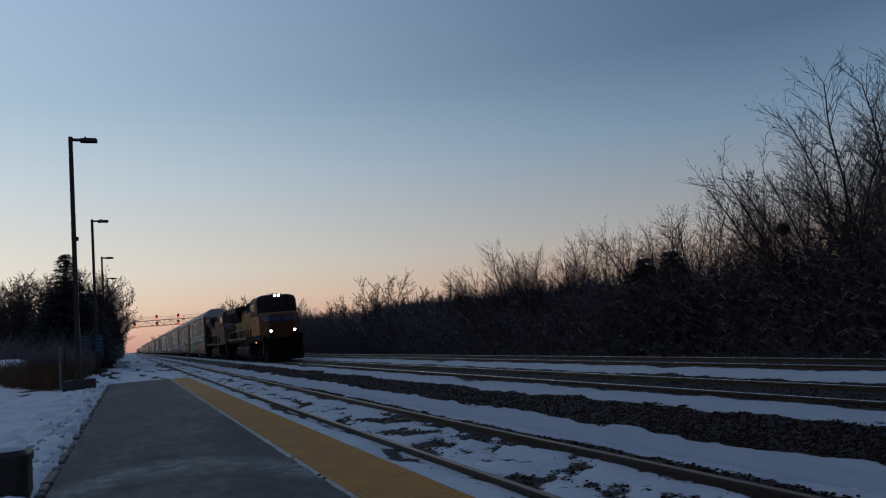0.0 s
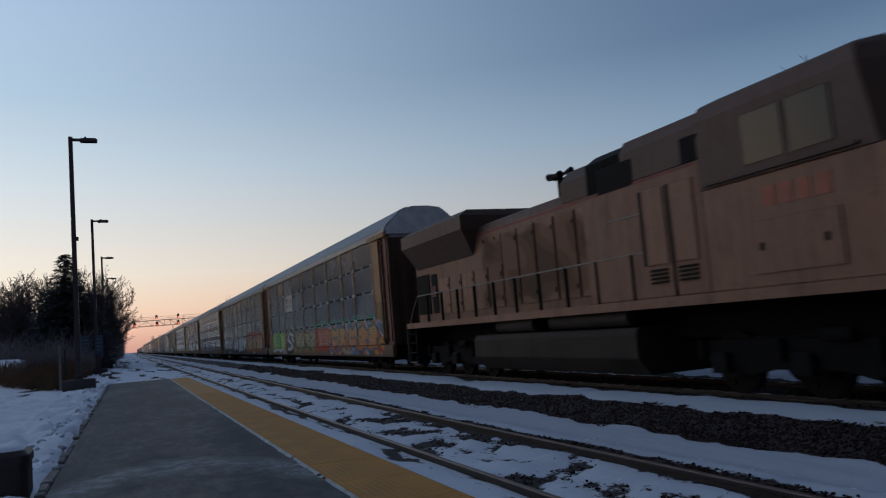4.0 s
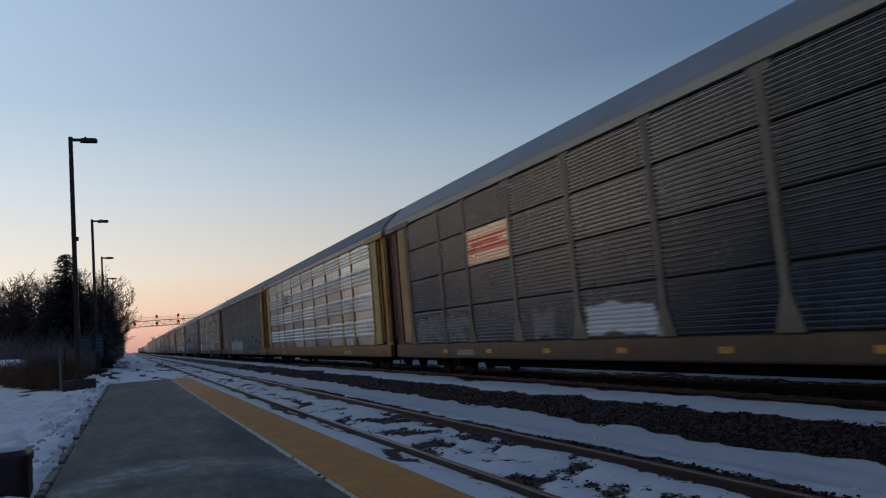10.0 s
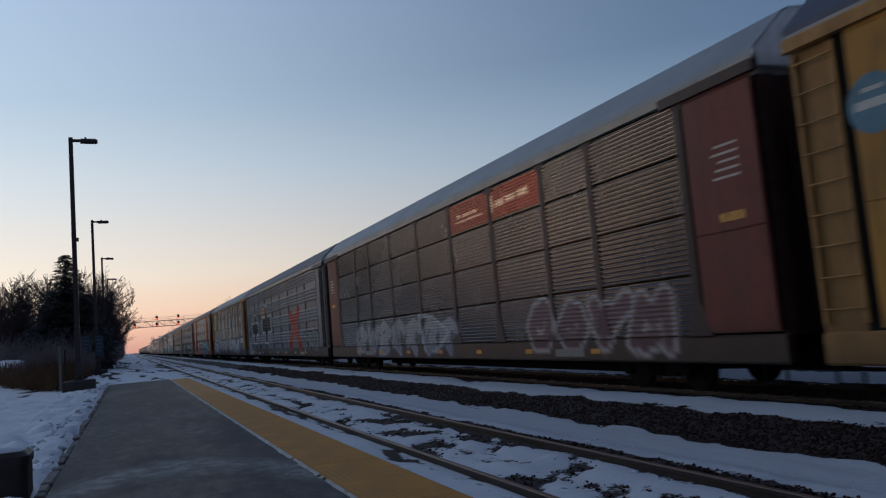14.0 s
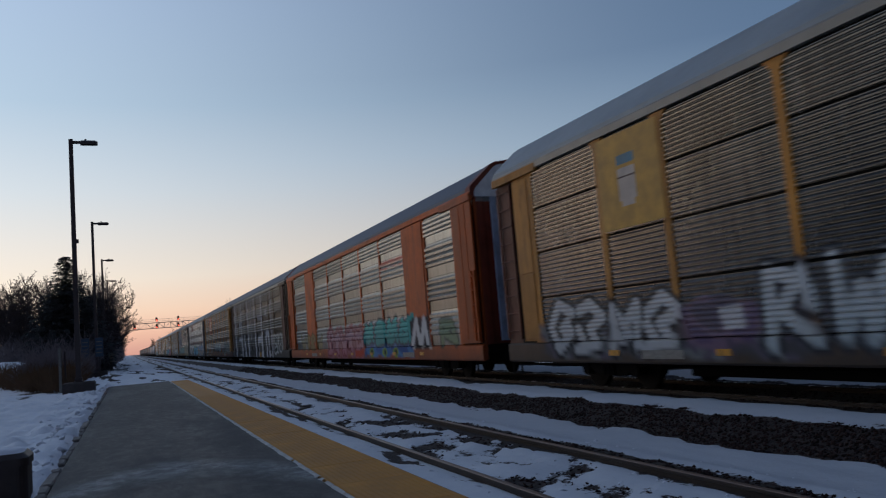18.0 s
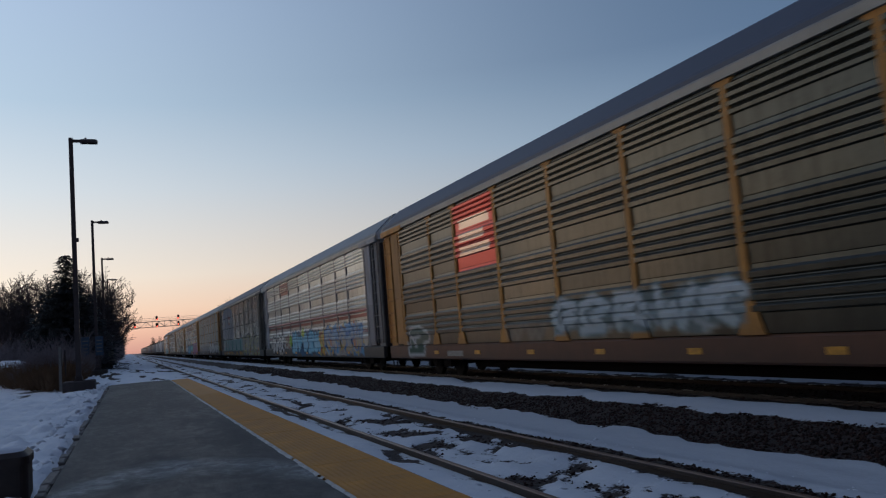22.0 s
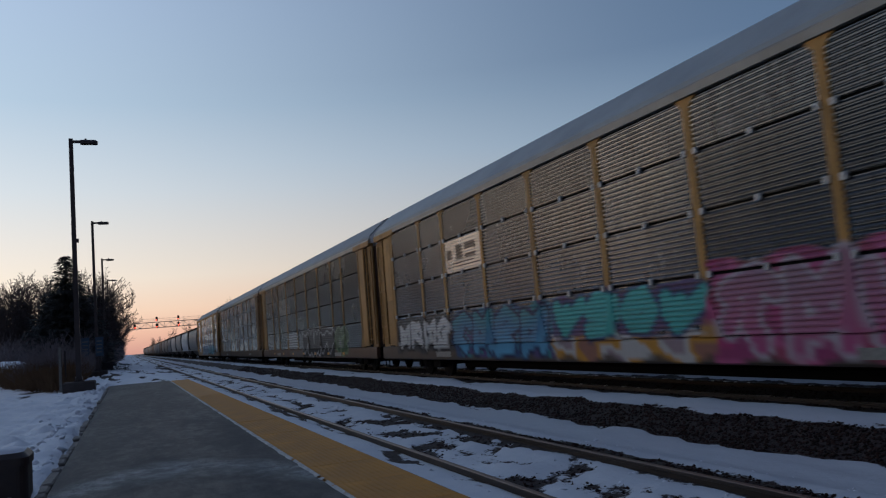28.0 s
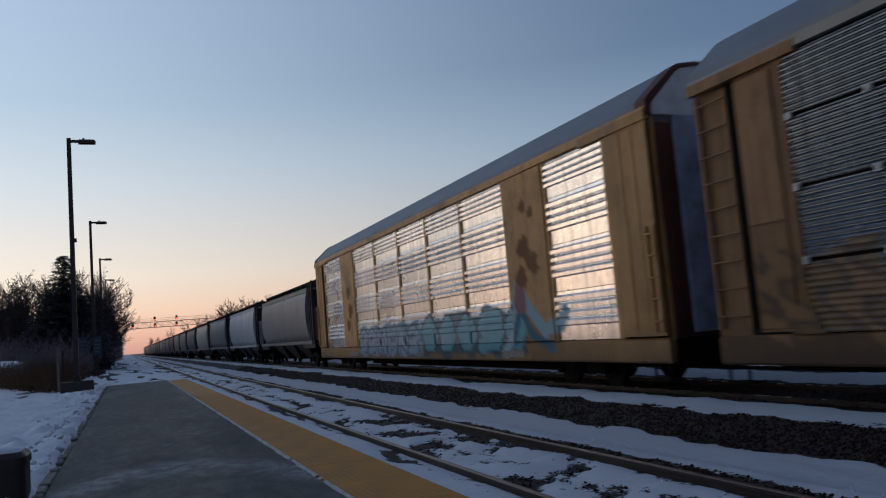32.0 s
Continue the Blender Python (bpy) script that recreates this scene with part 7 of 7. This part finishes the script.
# ---- signal bridge ----
M_GALV = plain("galvanised_truss", (.42, .38, .37), .5, .3, vary=.2)
M_SIGRED = glow("signal_red", (1.0, .08, .05), 8.0)


def signal_bridge(y):
    br = thing("signal_bridge", "lattice steel signal bridge across the tracks with hooded signal heads", "signal bridge", at=pose(0, y, 0))
    x0, x1, z0, z1 = -4.6, 20.5, 7.7, 9.1
    for dy in (0, 1.2):
        for z in (z0, z1):
            part("chord", Shape().box(x0, x1, dy - .06, dy + .06, z - .07, z + .07), M_GALV, br)
        n = 17
        for i in range(n):
            xa, xb = x0 + (x1 - x0) * i / n, x0 + (x1 - x0) * (i + 1) / n
            part("lattice_bar", Shape().tube((xa, dy, z0 if i % 2 else z1), (xb, dy, z1 if i % 2 else z0), .045, n=5), M_GALV, br)
            part("upright", Shape().tube((xb, dy, z0), (xb, dy, z1), .04, n=5), M_GALV, br)
    part("walkway", Shape().box(x0, x1, .1, 1.1, z0 - .02, z0 + .04), M_GALV, br)
    rl = part("railing", Shape().pipe([(x0, -.1, 9.95), (x1, -.1, 9.95)], .03).pipe([(x0, -.1, 9.5), (x1, -.1, 9.5)], .025), M_GALV, br)
    for i in range(8):
        x = x0 + (x1 - x0) * i / 7
        part("rail_post", Shape().tube((x, -.1, z1), (x, -.1, 9.95), .03, n=5), M_GALV, rl)
    for x in (-4.4, 20.3):
        for dy in (0, 1.2):
            part("leg", Shape().box(x - .15, x + .15, dy - .12, dy + .12, -.3, z0), M_GALV, br)
    for x, z in ((1.6, 8.3), (6.8, 8.2), (6.8, 9.9), (12.0, 8.3), (12.0, 9.9)):
        hd = part("signal_head", Shape().chamfer(x - .26, x + .26, -.45, -.25, z - .52, z + .52, .1), M_BLACK, br, "black signal head")
        for k, dz in enumerate((-.3, 0, .3)):
            part("lens", Shape().tube((x, -.47, z + dz), (x, -.45, z + dz), .11, n=12), M_SIGRED if k == 0 else M_GLASS, hd)
            part("hood", Shape().tube((x, -.75, z + dz + .02), (x, -.45, z + dz + .02), .13, .14, n=10, ends=False), M_BLACK, hd)


signal_bridge(210)


# ---- woods and brush ----
def fan_meshes(seed, h, stems, lean, fine, gap, depth=3):
    """A tree of several stems that part near the ground, with upswept shoots and a rounded head of fine twigs.
    gap: metres between the shoots of the stems, limbs and branchlets."""
    rng = random.Random(seed)
    tubes, twigs = [], []

    def shoot(p, d, length, r, level):
        n = max(2, round(length / gap[level]))
        step = length / n
        for i in range(n):
            k = (.05, .10, .15, .2)[level]
            d = (d + Vector((rng.gauss(0, k), rng.gauss(0, k), rng.gauss(0, k * .5) + (.008, .04, .05, .03)[level]))).normalized()
            q = p + d * step
            r0, r1 = r * (1 - .78 * i / n), r * (1 - .78 * (i + 1) / n)
            (tubes if level < 2 else twigs).append((level, p, q, r0, r1))
            share = (i + 1) / n
            if level < depth and share > (.22, .12, .10)[level]:
                for _ in range((2, 2, 1)[level] + (rng.random() < (.5, .1, .55)[level])):
                    turn = rng.uniform(0, 6.283)
                    out = Vector((math.cos(turn), math.sin(turn), .1))
                    out = (out - d * out.dot(d)).normalized()
                    w = rng.uniform(.35, .80)
                    reach = (.40, .46, .62)[level] * length * rng.uniform(.55, 1.1) * (1.2 - .8 * share)
                    if reach > .10:
                        shoot(q, (d * (1 - w * .4) + out * w).normalized(), reach, max(.004, r1 * rng.uniform(.4, .62)), level + 1)
            p = q

    for i in range(stems):
        turn = 6.283 * (i + rng.uniform(-.3, .3)) / stems
        tip = lean * rng.uniform(.35, 1.0)
        shoot(Vector((.12 * math.cos(turn), .12 * math.sin(turn), -.2)), Vector((tip * math.cos(turn), tip * math.sin(turn), 1)).normalized(), h * rng.uniform(.78, 1.0), h * .0065 + .010, 0)
    k = h / max(q.z for _, _, q, _, _ in tubes + twigs)
    trunk = Shape()
    crown = []
    for level, p, q, r0, r1 in tubes:
        if level == 0:
            trunk.tube(p * k, q * k, max(fine, r0), max(fine, r1), 6, ends=False)
    for level, p, q, r0, r1 in tubes + twigs:
        if level == 0:
            continue
        d = (q - p).normalized()
        w = d.cross(Vector((rng.gauss(0, 1), rng.gauss(0, 1), rng.gauss(0, .3)))).normalized()
        for side in ((w, d.cross(w)) if level == 1 else (w,)):   # limbs are crossed blades, twigs single ones
            a, b = side * max(fine, r0), side * max(fine * (.7 if level == 3 else 1), r1)
            crown.append((p * k - a, p * k + a, q * k + b, q * k - b))
    return trunk.mesh("trunk"), quads("crown", [[tuple(c) for c in f] for f in crown], M_TWIG)


FANS = [fan_meshes(seed, 8.0, stems, lean, .0048, (.42, .36, .34, .32)) for seed, stems, lean in ((2, 4, .60), (11, 4, .5), (19, 5, .65), (27, 2, .35), (33, 3, .55))]
FAR_FANS = [fan_meshes(seed, 8.0, stems, lean, .014, (.48, .38, .34, .4)) for seed, stems, lean in ((3, 3, .40), (12, 2, .5), (20, 4, .55))]
SHRUBS = [fan_meshes(seed, 4.0, stems, lean, .0065, (.28, .25, .27, .3)) for seed, stems, lean in ((41, 4, .8), (43, 5, .9), (47, 3, .7))]
OLD_TREES = [fan_meshes(seed, 8.0, stems, lean, .022, (.60, .46, .40, .5)) for seed, stems, lean in ((5, 1, .1), (9, 2, .35), (16, 3, .5), (23, 2, .45))]


def bare_tree(i, x, y, h, label="leafless winter tree with fine dark branches", turn=None):
    kinds = OLD_TREES if y > 125 else FAR_FANS if y > 55 else FANS
    trunk, crown = kinds[i % len(kinds)]
    t = thing("bare_tree", label, "tree", "leafless trees beside the line")
    s = h / 8.0
    t.matrix_basis = pose(x, y, ground_height(x, y), 0, 0, turn if turn is not None else i * 73 % 360) @ Matrix.Diagonal((s, s, s, 1))
    piece("trunk", trunk, M_BARK, t)
    piece("crown", crown, M_TWIG, t)
    return t


# the tall clump at the near end of the far woods
tall = "tall multi-stemmed leafless tree rising above the brush"
for i, (x, y, h) in enumerate(((22.0, 16.2, 9.4), (23.6, 18.6, 9.8), (22.6, 20.6, 8.2), (24.6, 15.4, 10.2), (22.4, 13.2, 10.0), (22.4, 21.8, 6.8), (22.8, 10.6, 10.0), (24.6, 21.2, 8.6), (21.6, 18.4, 8.6))):
    bare_tree(i, x, y, h, tall)
for i, (x, y, h) in enumerate(((22.6, 26.0, 6.3), (23.2, 29.4, 6.9), (22.0, 31.2, 5.9), (22.8, 33.6, 5.6), (23.4, 36.6, 6.5), (22.6, 43.4, 7.2), (23.0, 47.6, 6.6), (22.2, 24.0, 6.2), (21.8, 45.2, 6.0), (22.2, 52.0, 5.8), (23.6, 40.6, 6.0), (22.0, 38.4, 5.4))):
    bare_tree(i + 1, x, y, h)
for i, (x, y, h) in enumerate(((21.5, 24.8, 5.8), (23.8, 27.2, 7.0), (21.3, 28.6, 5.8), (24.6, 31.5, 6.4), (21.8, 34.2, 5.6), (22.4, 36.8, 6.2), (24.8, 39.6, 7.0), (21.4, 42.0, 6.6), (25.0, 46.8, 7.0), (22.6, 49.5, 6.0), (23.6, 54.0, 5.6),
                               (22.2, 58.2, 4.8), (24.0, 63.0, 5.6), (22.0, 68.8, 7.8), (22.8, 71.6, 7.2), (25.0, 76.0, 6.0), (23.0, 83.0, 6.2), (22.0, 91.0, 6.8), (24.0, 100.0, 6.0), (23.0, 112.0, 7.0), (25.0, 126.0, 8.5), (22.0, 140.0, 9.6), (24.0, 150.0, 11.0),
                               (21.6, 134.0, 9.6), (22.8, 146.0, 10.6), (21.8, 153.0, 11.0), (23.2, 163.0, 11.6), (21.8, 174.0, 11.8), (22.6, 188.0, 11.8), (22.5, 158.0, 11.2), (23.5, 168.0, 10.6), (22.0, 180.0, 11.2), (24.0, 195.0, 11.6), (22.5, 208.0, 11.0), (25.0, 225.0, 12.0), (23.0, 245.0, 12.0), (24.0, 270.0, 12.0), (23.0, 300.0, 12.5), (22.0, 340.0, 12.5), (20.0, 390.0, 13.0))):
    bare_tree(i + 2, x, y, h)
for i, (x, y, h) in enumerate(((-10.8, 90, 10.8), (-13.0, 98, 11.4), (-9.2, 96, 10.6), (-15.5, 110, 12.8), (-7.6, 104, 11.0), (-5.6, 92, 10.6), (-5.3, 99, 11.0), (-6.0, 107, 11.4), (-5.6, 113, 11.4), (-5.6, 122, 11.8), (-4.2, 134, 12.0), (-4.8, 146, 12.0), (-4.0, 158, 11.6), (-4.4, 170, 11.5),
                               (-4.4, 186, 11.4), (-4.8, 204, 11.4), (-5.4, 228, 11.4), (-6.0, 258, 11.4), (-6.5, 290, 11.4), (-17.5, 96, 11.0), (-6.6, 99, 11.6), (-5.4, 88, 9.0), (-4.4, 95, 8.0), (-4.0, 104, 8.0), (-3.6, 91, 10.4), (-3.0, 98, 9.6), (-4.0, 103, 11.0), (-3.4, 114, 10.6), (-9.6, 84, 9.8), (-12.0, 88, 10.4), (-11.4, 80, 9.4), (-13.6, 84, 9.6), (-4.2, 88, 10.8), (-3.3, 90, 10.0), (-3.6, 94, 11.0), (-8.4, 88, 10.0))):
    bare_tree(i + 4, x, y, h)
for i, (x, y, h) in enumerate(((16.5, 600, 12), (19, 640, 14), (21.5, 620, 13))):
    bare_tree(i + 1, x, y, h, "distant leafless tree at the end of the line")


rng = random.Random(8)
for i in range(44):
    y = 9 + 62 * (i / 44) ** 1.15 + rng.uniform(-.5, .5)
    x = rng.uniform(19.6, 23.6)
    s = rng.uniform(.85, 1.15) * (.86 + .03 * (x - 19.6)) * (1.12 if 20 < y < 30 or 38 < y < 46 else 1.0)
    t = thing("shrub", "bushy leafless shrub with dense dark twigs", "shrub", "leafless shrubs beyond the far track", at=pose(x, y, ground_height(x, y), 0, 0, rng.uniform(0, 360)) @ Matrix.Diagonal((s, s, s, 1)))
    piece("trunk", SHRUBS[i % 3][0], M_BARK, t)
    piece("crown", SHRUBS[i % 3][1], M_TWIG, t)


def spruce(x, y, h, rad):
    rng = random.Random(17)
    t = thing("spruce_tree", "dark dense evergreen spruce with drooping boughs", "tree", at=pose(x, y, ground_height(x, y)))
    part("trunk", Shape().tube((0, 0, -.2), (0, 0, h * .97), .2, .02, n=8), M_BARK, t)
    faces = []
    z = .5
    while z < h - .15:
        f = 1 - z / h
        n = int(14 + 20 * f)
        for i in range(n):
            a = rng.uniform(0, 6.283)
            L = rad * (f ** .85) * rng.uniform(.72, 1.12) + .12
            for k in range(int(6 + L * 12)):
                u = rng.uniform(.05, 1)
                q = Vector((math.cos(a), math.sin(a), 0))
                sag = -.32 * L * u + .16 * L * u * u
                c = q * (L * u) + Vector((rng.gauss(0, .07), rng.gauss(0, .07), z + sag + rng.gauss(0, .05)))
                b = a + rng.choice((-1, 1)) * rng.uniform(.2, 1.1)
                e = Vector((math.cos(b), math.sin(b), rng.uniform(-.55, .05))) * rng.uniform(.16, .38)
                w = Vector((-math.sin(b), math.cos(b), rng.uniform(-.6, .6))) * rng.uniform(.03, .07)
                faces.append((c - w, c + w, c + e + w * .3, c + e - w * .3))
        z += rng.uniform(.16, .26)
    me = quads("crown", [[tuple(p) for p in f] for f in faces], M_NEEDLE)
    part("crown", me, M_NEEDLE, t)
    return t


spruce(-4.9, 75.0, 10.7, 5.0)
spruce(-7.0, 84.0, 7.6, 2.6)
for sx, sy, sh in ((21.2, 28.4, 4.2), (21.4, 26.6, 4.4)):
    spruce(sx, sy, sh, 1.5)

# a ball of twigs and leaves lodged in a fork of the trees
rng = random.Random(5)
nest = []
for i in range(700):
    d = Vector((rng.gauss(0, 1), rng.gauss(0, 1), rng.gauss(0, .8))).normalized() * rng.uniform(.03, .22)
    a, b = Vector((rng.gauss(0, 1), rng.gauss(0, 1), rng.gauss(0, 1))).normalized() * .09, Vector((rng.gauss(0, 1), rng.gauss(0, 1), rng.gauss(0, 1))).normalized() * .014
    nest.append([tuple(d - a - b), tuple(d - a + b), tuple(d + a + b), tuple(d + a - b)])
piece("squirrel_nest", quads("nest", nest, M_BARK), M_BARK, None, at=pose(22.0, 21.0, 4.02))
tagged(bpy.data.objects["squirrel_nest"], "ball of dark twigs and dead leaves lodged in the branches", "nest")


def thicket(name, label, count, area, tall, material, seed, width=(.010, .03), length=(.35, 1.1), lean=.45):
    """Dense leafless brush in one mesh. area: x, y of a random spot; tall: its height there."""
    rng = np.random.RandomState(seed)
    x, y = area(rng, count)
    hs = np.array([tall(a, b) for a, b in zip(x, y)])
    g = np.array([ground_height(a, b) if b < 60 else (-.2 if a > 0 else .1) for a, b in zip(x, y)])
    far = 1 + np.clip(y - 25, 0, 400) / 45
    z0 = g + hs * rng.rand(count) ** 1.15 * .92
    ln = rng.uniform(*length, count) * np.minimum(far, 2.5) * .9
    dirs = np.stack([rng.normal(0, lean, count), rng.normal(0, lean, count), rng.uniform(.25, 1, count)], 1)
    dirs /= np.linalg.norm(dirs, axis=1)[:, None]
    a = np.stack([x, y, z0], 1)
    b = a + dirs * ln[:, None]
    side = np.cross(dirs, np.stack([rng.normal(0, .3, count), np.ones(count), rng.normal(0, .3, count)], 1))
    side /= np.linalg.norm(side, axis=1)[:, None] + 1e-6
    w = side * (rng.uniform(*width, count) * np.minimum(far, 4))[:, None]
    c = np.stack([a - w, a + w, b + w * .25, b - w * .25], 1)
    return tagged(new(name, quads(name, c, material)), label, "brush", kind="stuff")


def right_area(rng, n):
    y = -12 + 420 * rng.rand(n) ** 2.2
    return 18.6 + 6.0 * rng.rand(n) ** 1.3, y


def right_tall(x, y):
    return (2.7 + .22 * (x - 18.6) + .9 * noise.noise((x * .25, y * .16, 2)) + .8 * noise.noise((x, y * .6, 4)) + .4 * noise.noise((x * 2, y * 1.5, 6)) + max(0, min(2.2, (y - 60) / 45)) + .8 * max(0, min(1, (32 - y) / 16)))


thicket("brush_far_side", "dense dark leafless brush beyond the far track", 150000, right_area, right_tall, M_BRUSH, 4, (.008, .019), (.16, .55), .8)


def deep_area(rng, n):
    return 21.5 + 8 * rng.rand(n), -20 + 95 * rng.rand(n)


# older growth behind it shuts out the view across the fields
thicket("brush_deep", "dense dark undergrowth deep in the leafless woods", 32000, deep_area, lambda x, y: 3.1 + 1.1 * noise.noise((x * .3, y * .2, 3)), M_BRUSH, 21, (.02, .05), (.5, 1.3))


def left_area(rng, n):
    y = 47 + 330 * rng.rand(n) ** 1.9
    x = -3.1 + .9 * (y > 88) - (2.0 + 9 * (y > 68)) * rng.rand(n) ** 1.2
    return x, y


def left_tall(x, y):
    if y < 68:
        return .9 + .6 * noise.noise((x, y * .5, 7))
    return 2.6 + 1.2 * noise.noise((x * .4, y * .2, 8)) + min(3.4, max(0, (y - 76) / 20))


thicket("brush_near_side", "dark tangled shrubs behind the platform lamps", 50000, left_area, left_tall, M_BRUSH, 6, (.006, .017), (.4, 1.1))


def grass_area(rng, n):
    y = 39 + 17 * rng.rand(n)
    return -2.45 - (1.0 + (y - 39) * .28) * rng.rand(n), y


thicket("dry_grass", "tall dry brown grass beside the platform end", 7000, grass_area, lambda x, y: .55 + .3 * noise.noise((x * 2, y, 1)), M_DEADGRASS, 9, (.006, .014), (.3, .8), .25)


def sky_block_area(rng, n):
    y = -70 + 118 * rng.rand(n)
    return -19 - 7 * rng.rand(n), y


# brush added out of view, blocking the low sky light from the left
thicket("brush_behind", "unseen brush added beside the platform to block low sky light", 14000, sky_block_area, lambda x, y: 6.2 + 1.8 * noise.noise((x * .3, y * .2, 5)), M_BRUSH, 12, (.06, .16), (.8, 2.0))


# ---- what moves ----
def motions():
    """The train rolls by at a steady speed; wheels turn while their car passes the platform."""
    fronts = {}
    for car, front in RUNS:
        walk(car, [(t, pose(X_MAIN, front - SPEED * t, 0)) for t in (0, 8, 16, 24, 32)])
        fronts[car] = front
    for wheel, rest, r in SPUN:
        front = fronts[wheel.parent.parent]
        t0, t1 = max(0.0, (front - 70) / SPEED), min(CLIP, (front + 40) / SPEED)
        if t1 - t0 < .5:
            continue
        turn = SPEED / r
        rows = []
        for f in range(math.ceil(t0 * FPS), math.floor(t1 * FPS) + 1):
            a = (f / FPS) * turn
            rows.append((f / FPS, rest @ Matrix.Rotation(a, 4, "X")))
        if rows[0][0] > 0:
            rows.insert(0, (0.0, rows[0][1]))
        if rows[-1][0] < CLIP:
            rows.append((CLIP, rows[-1][1]))
        walk(wheel, rows)


motions()
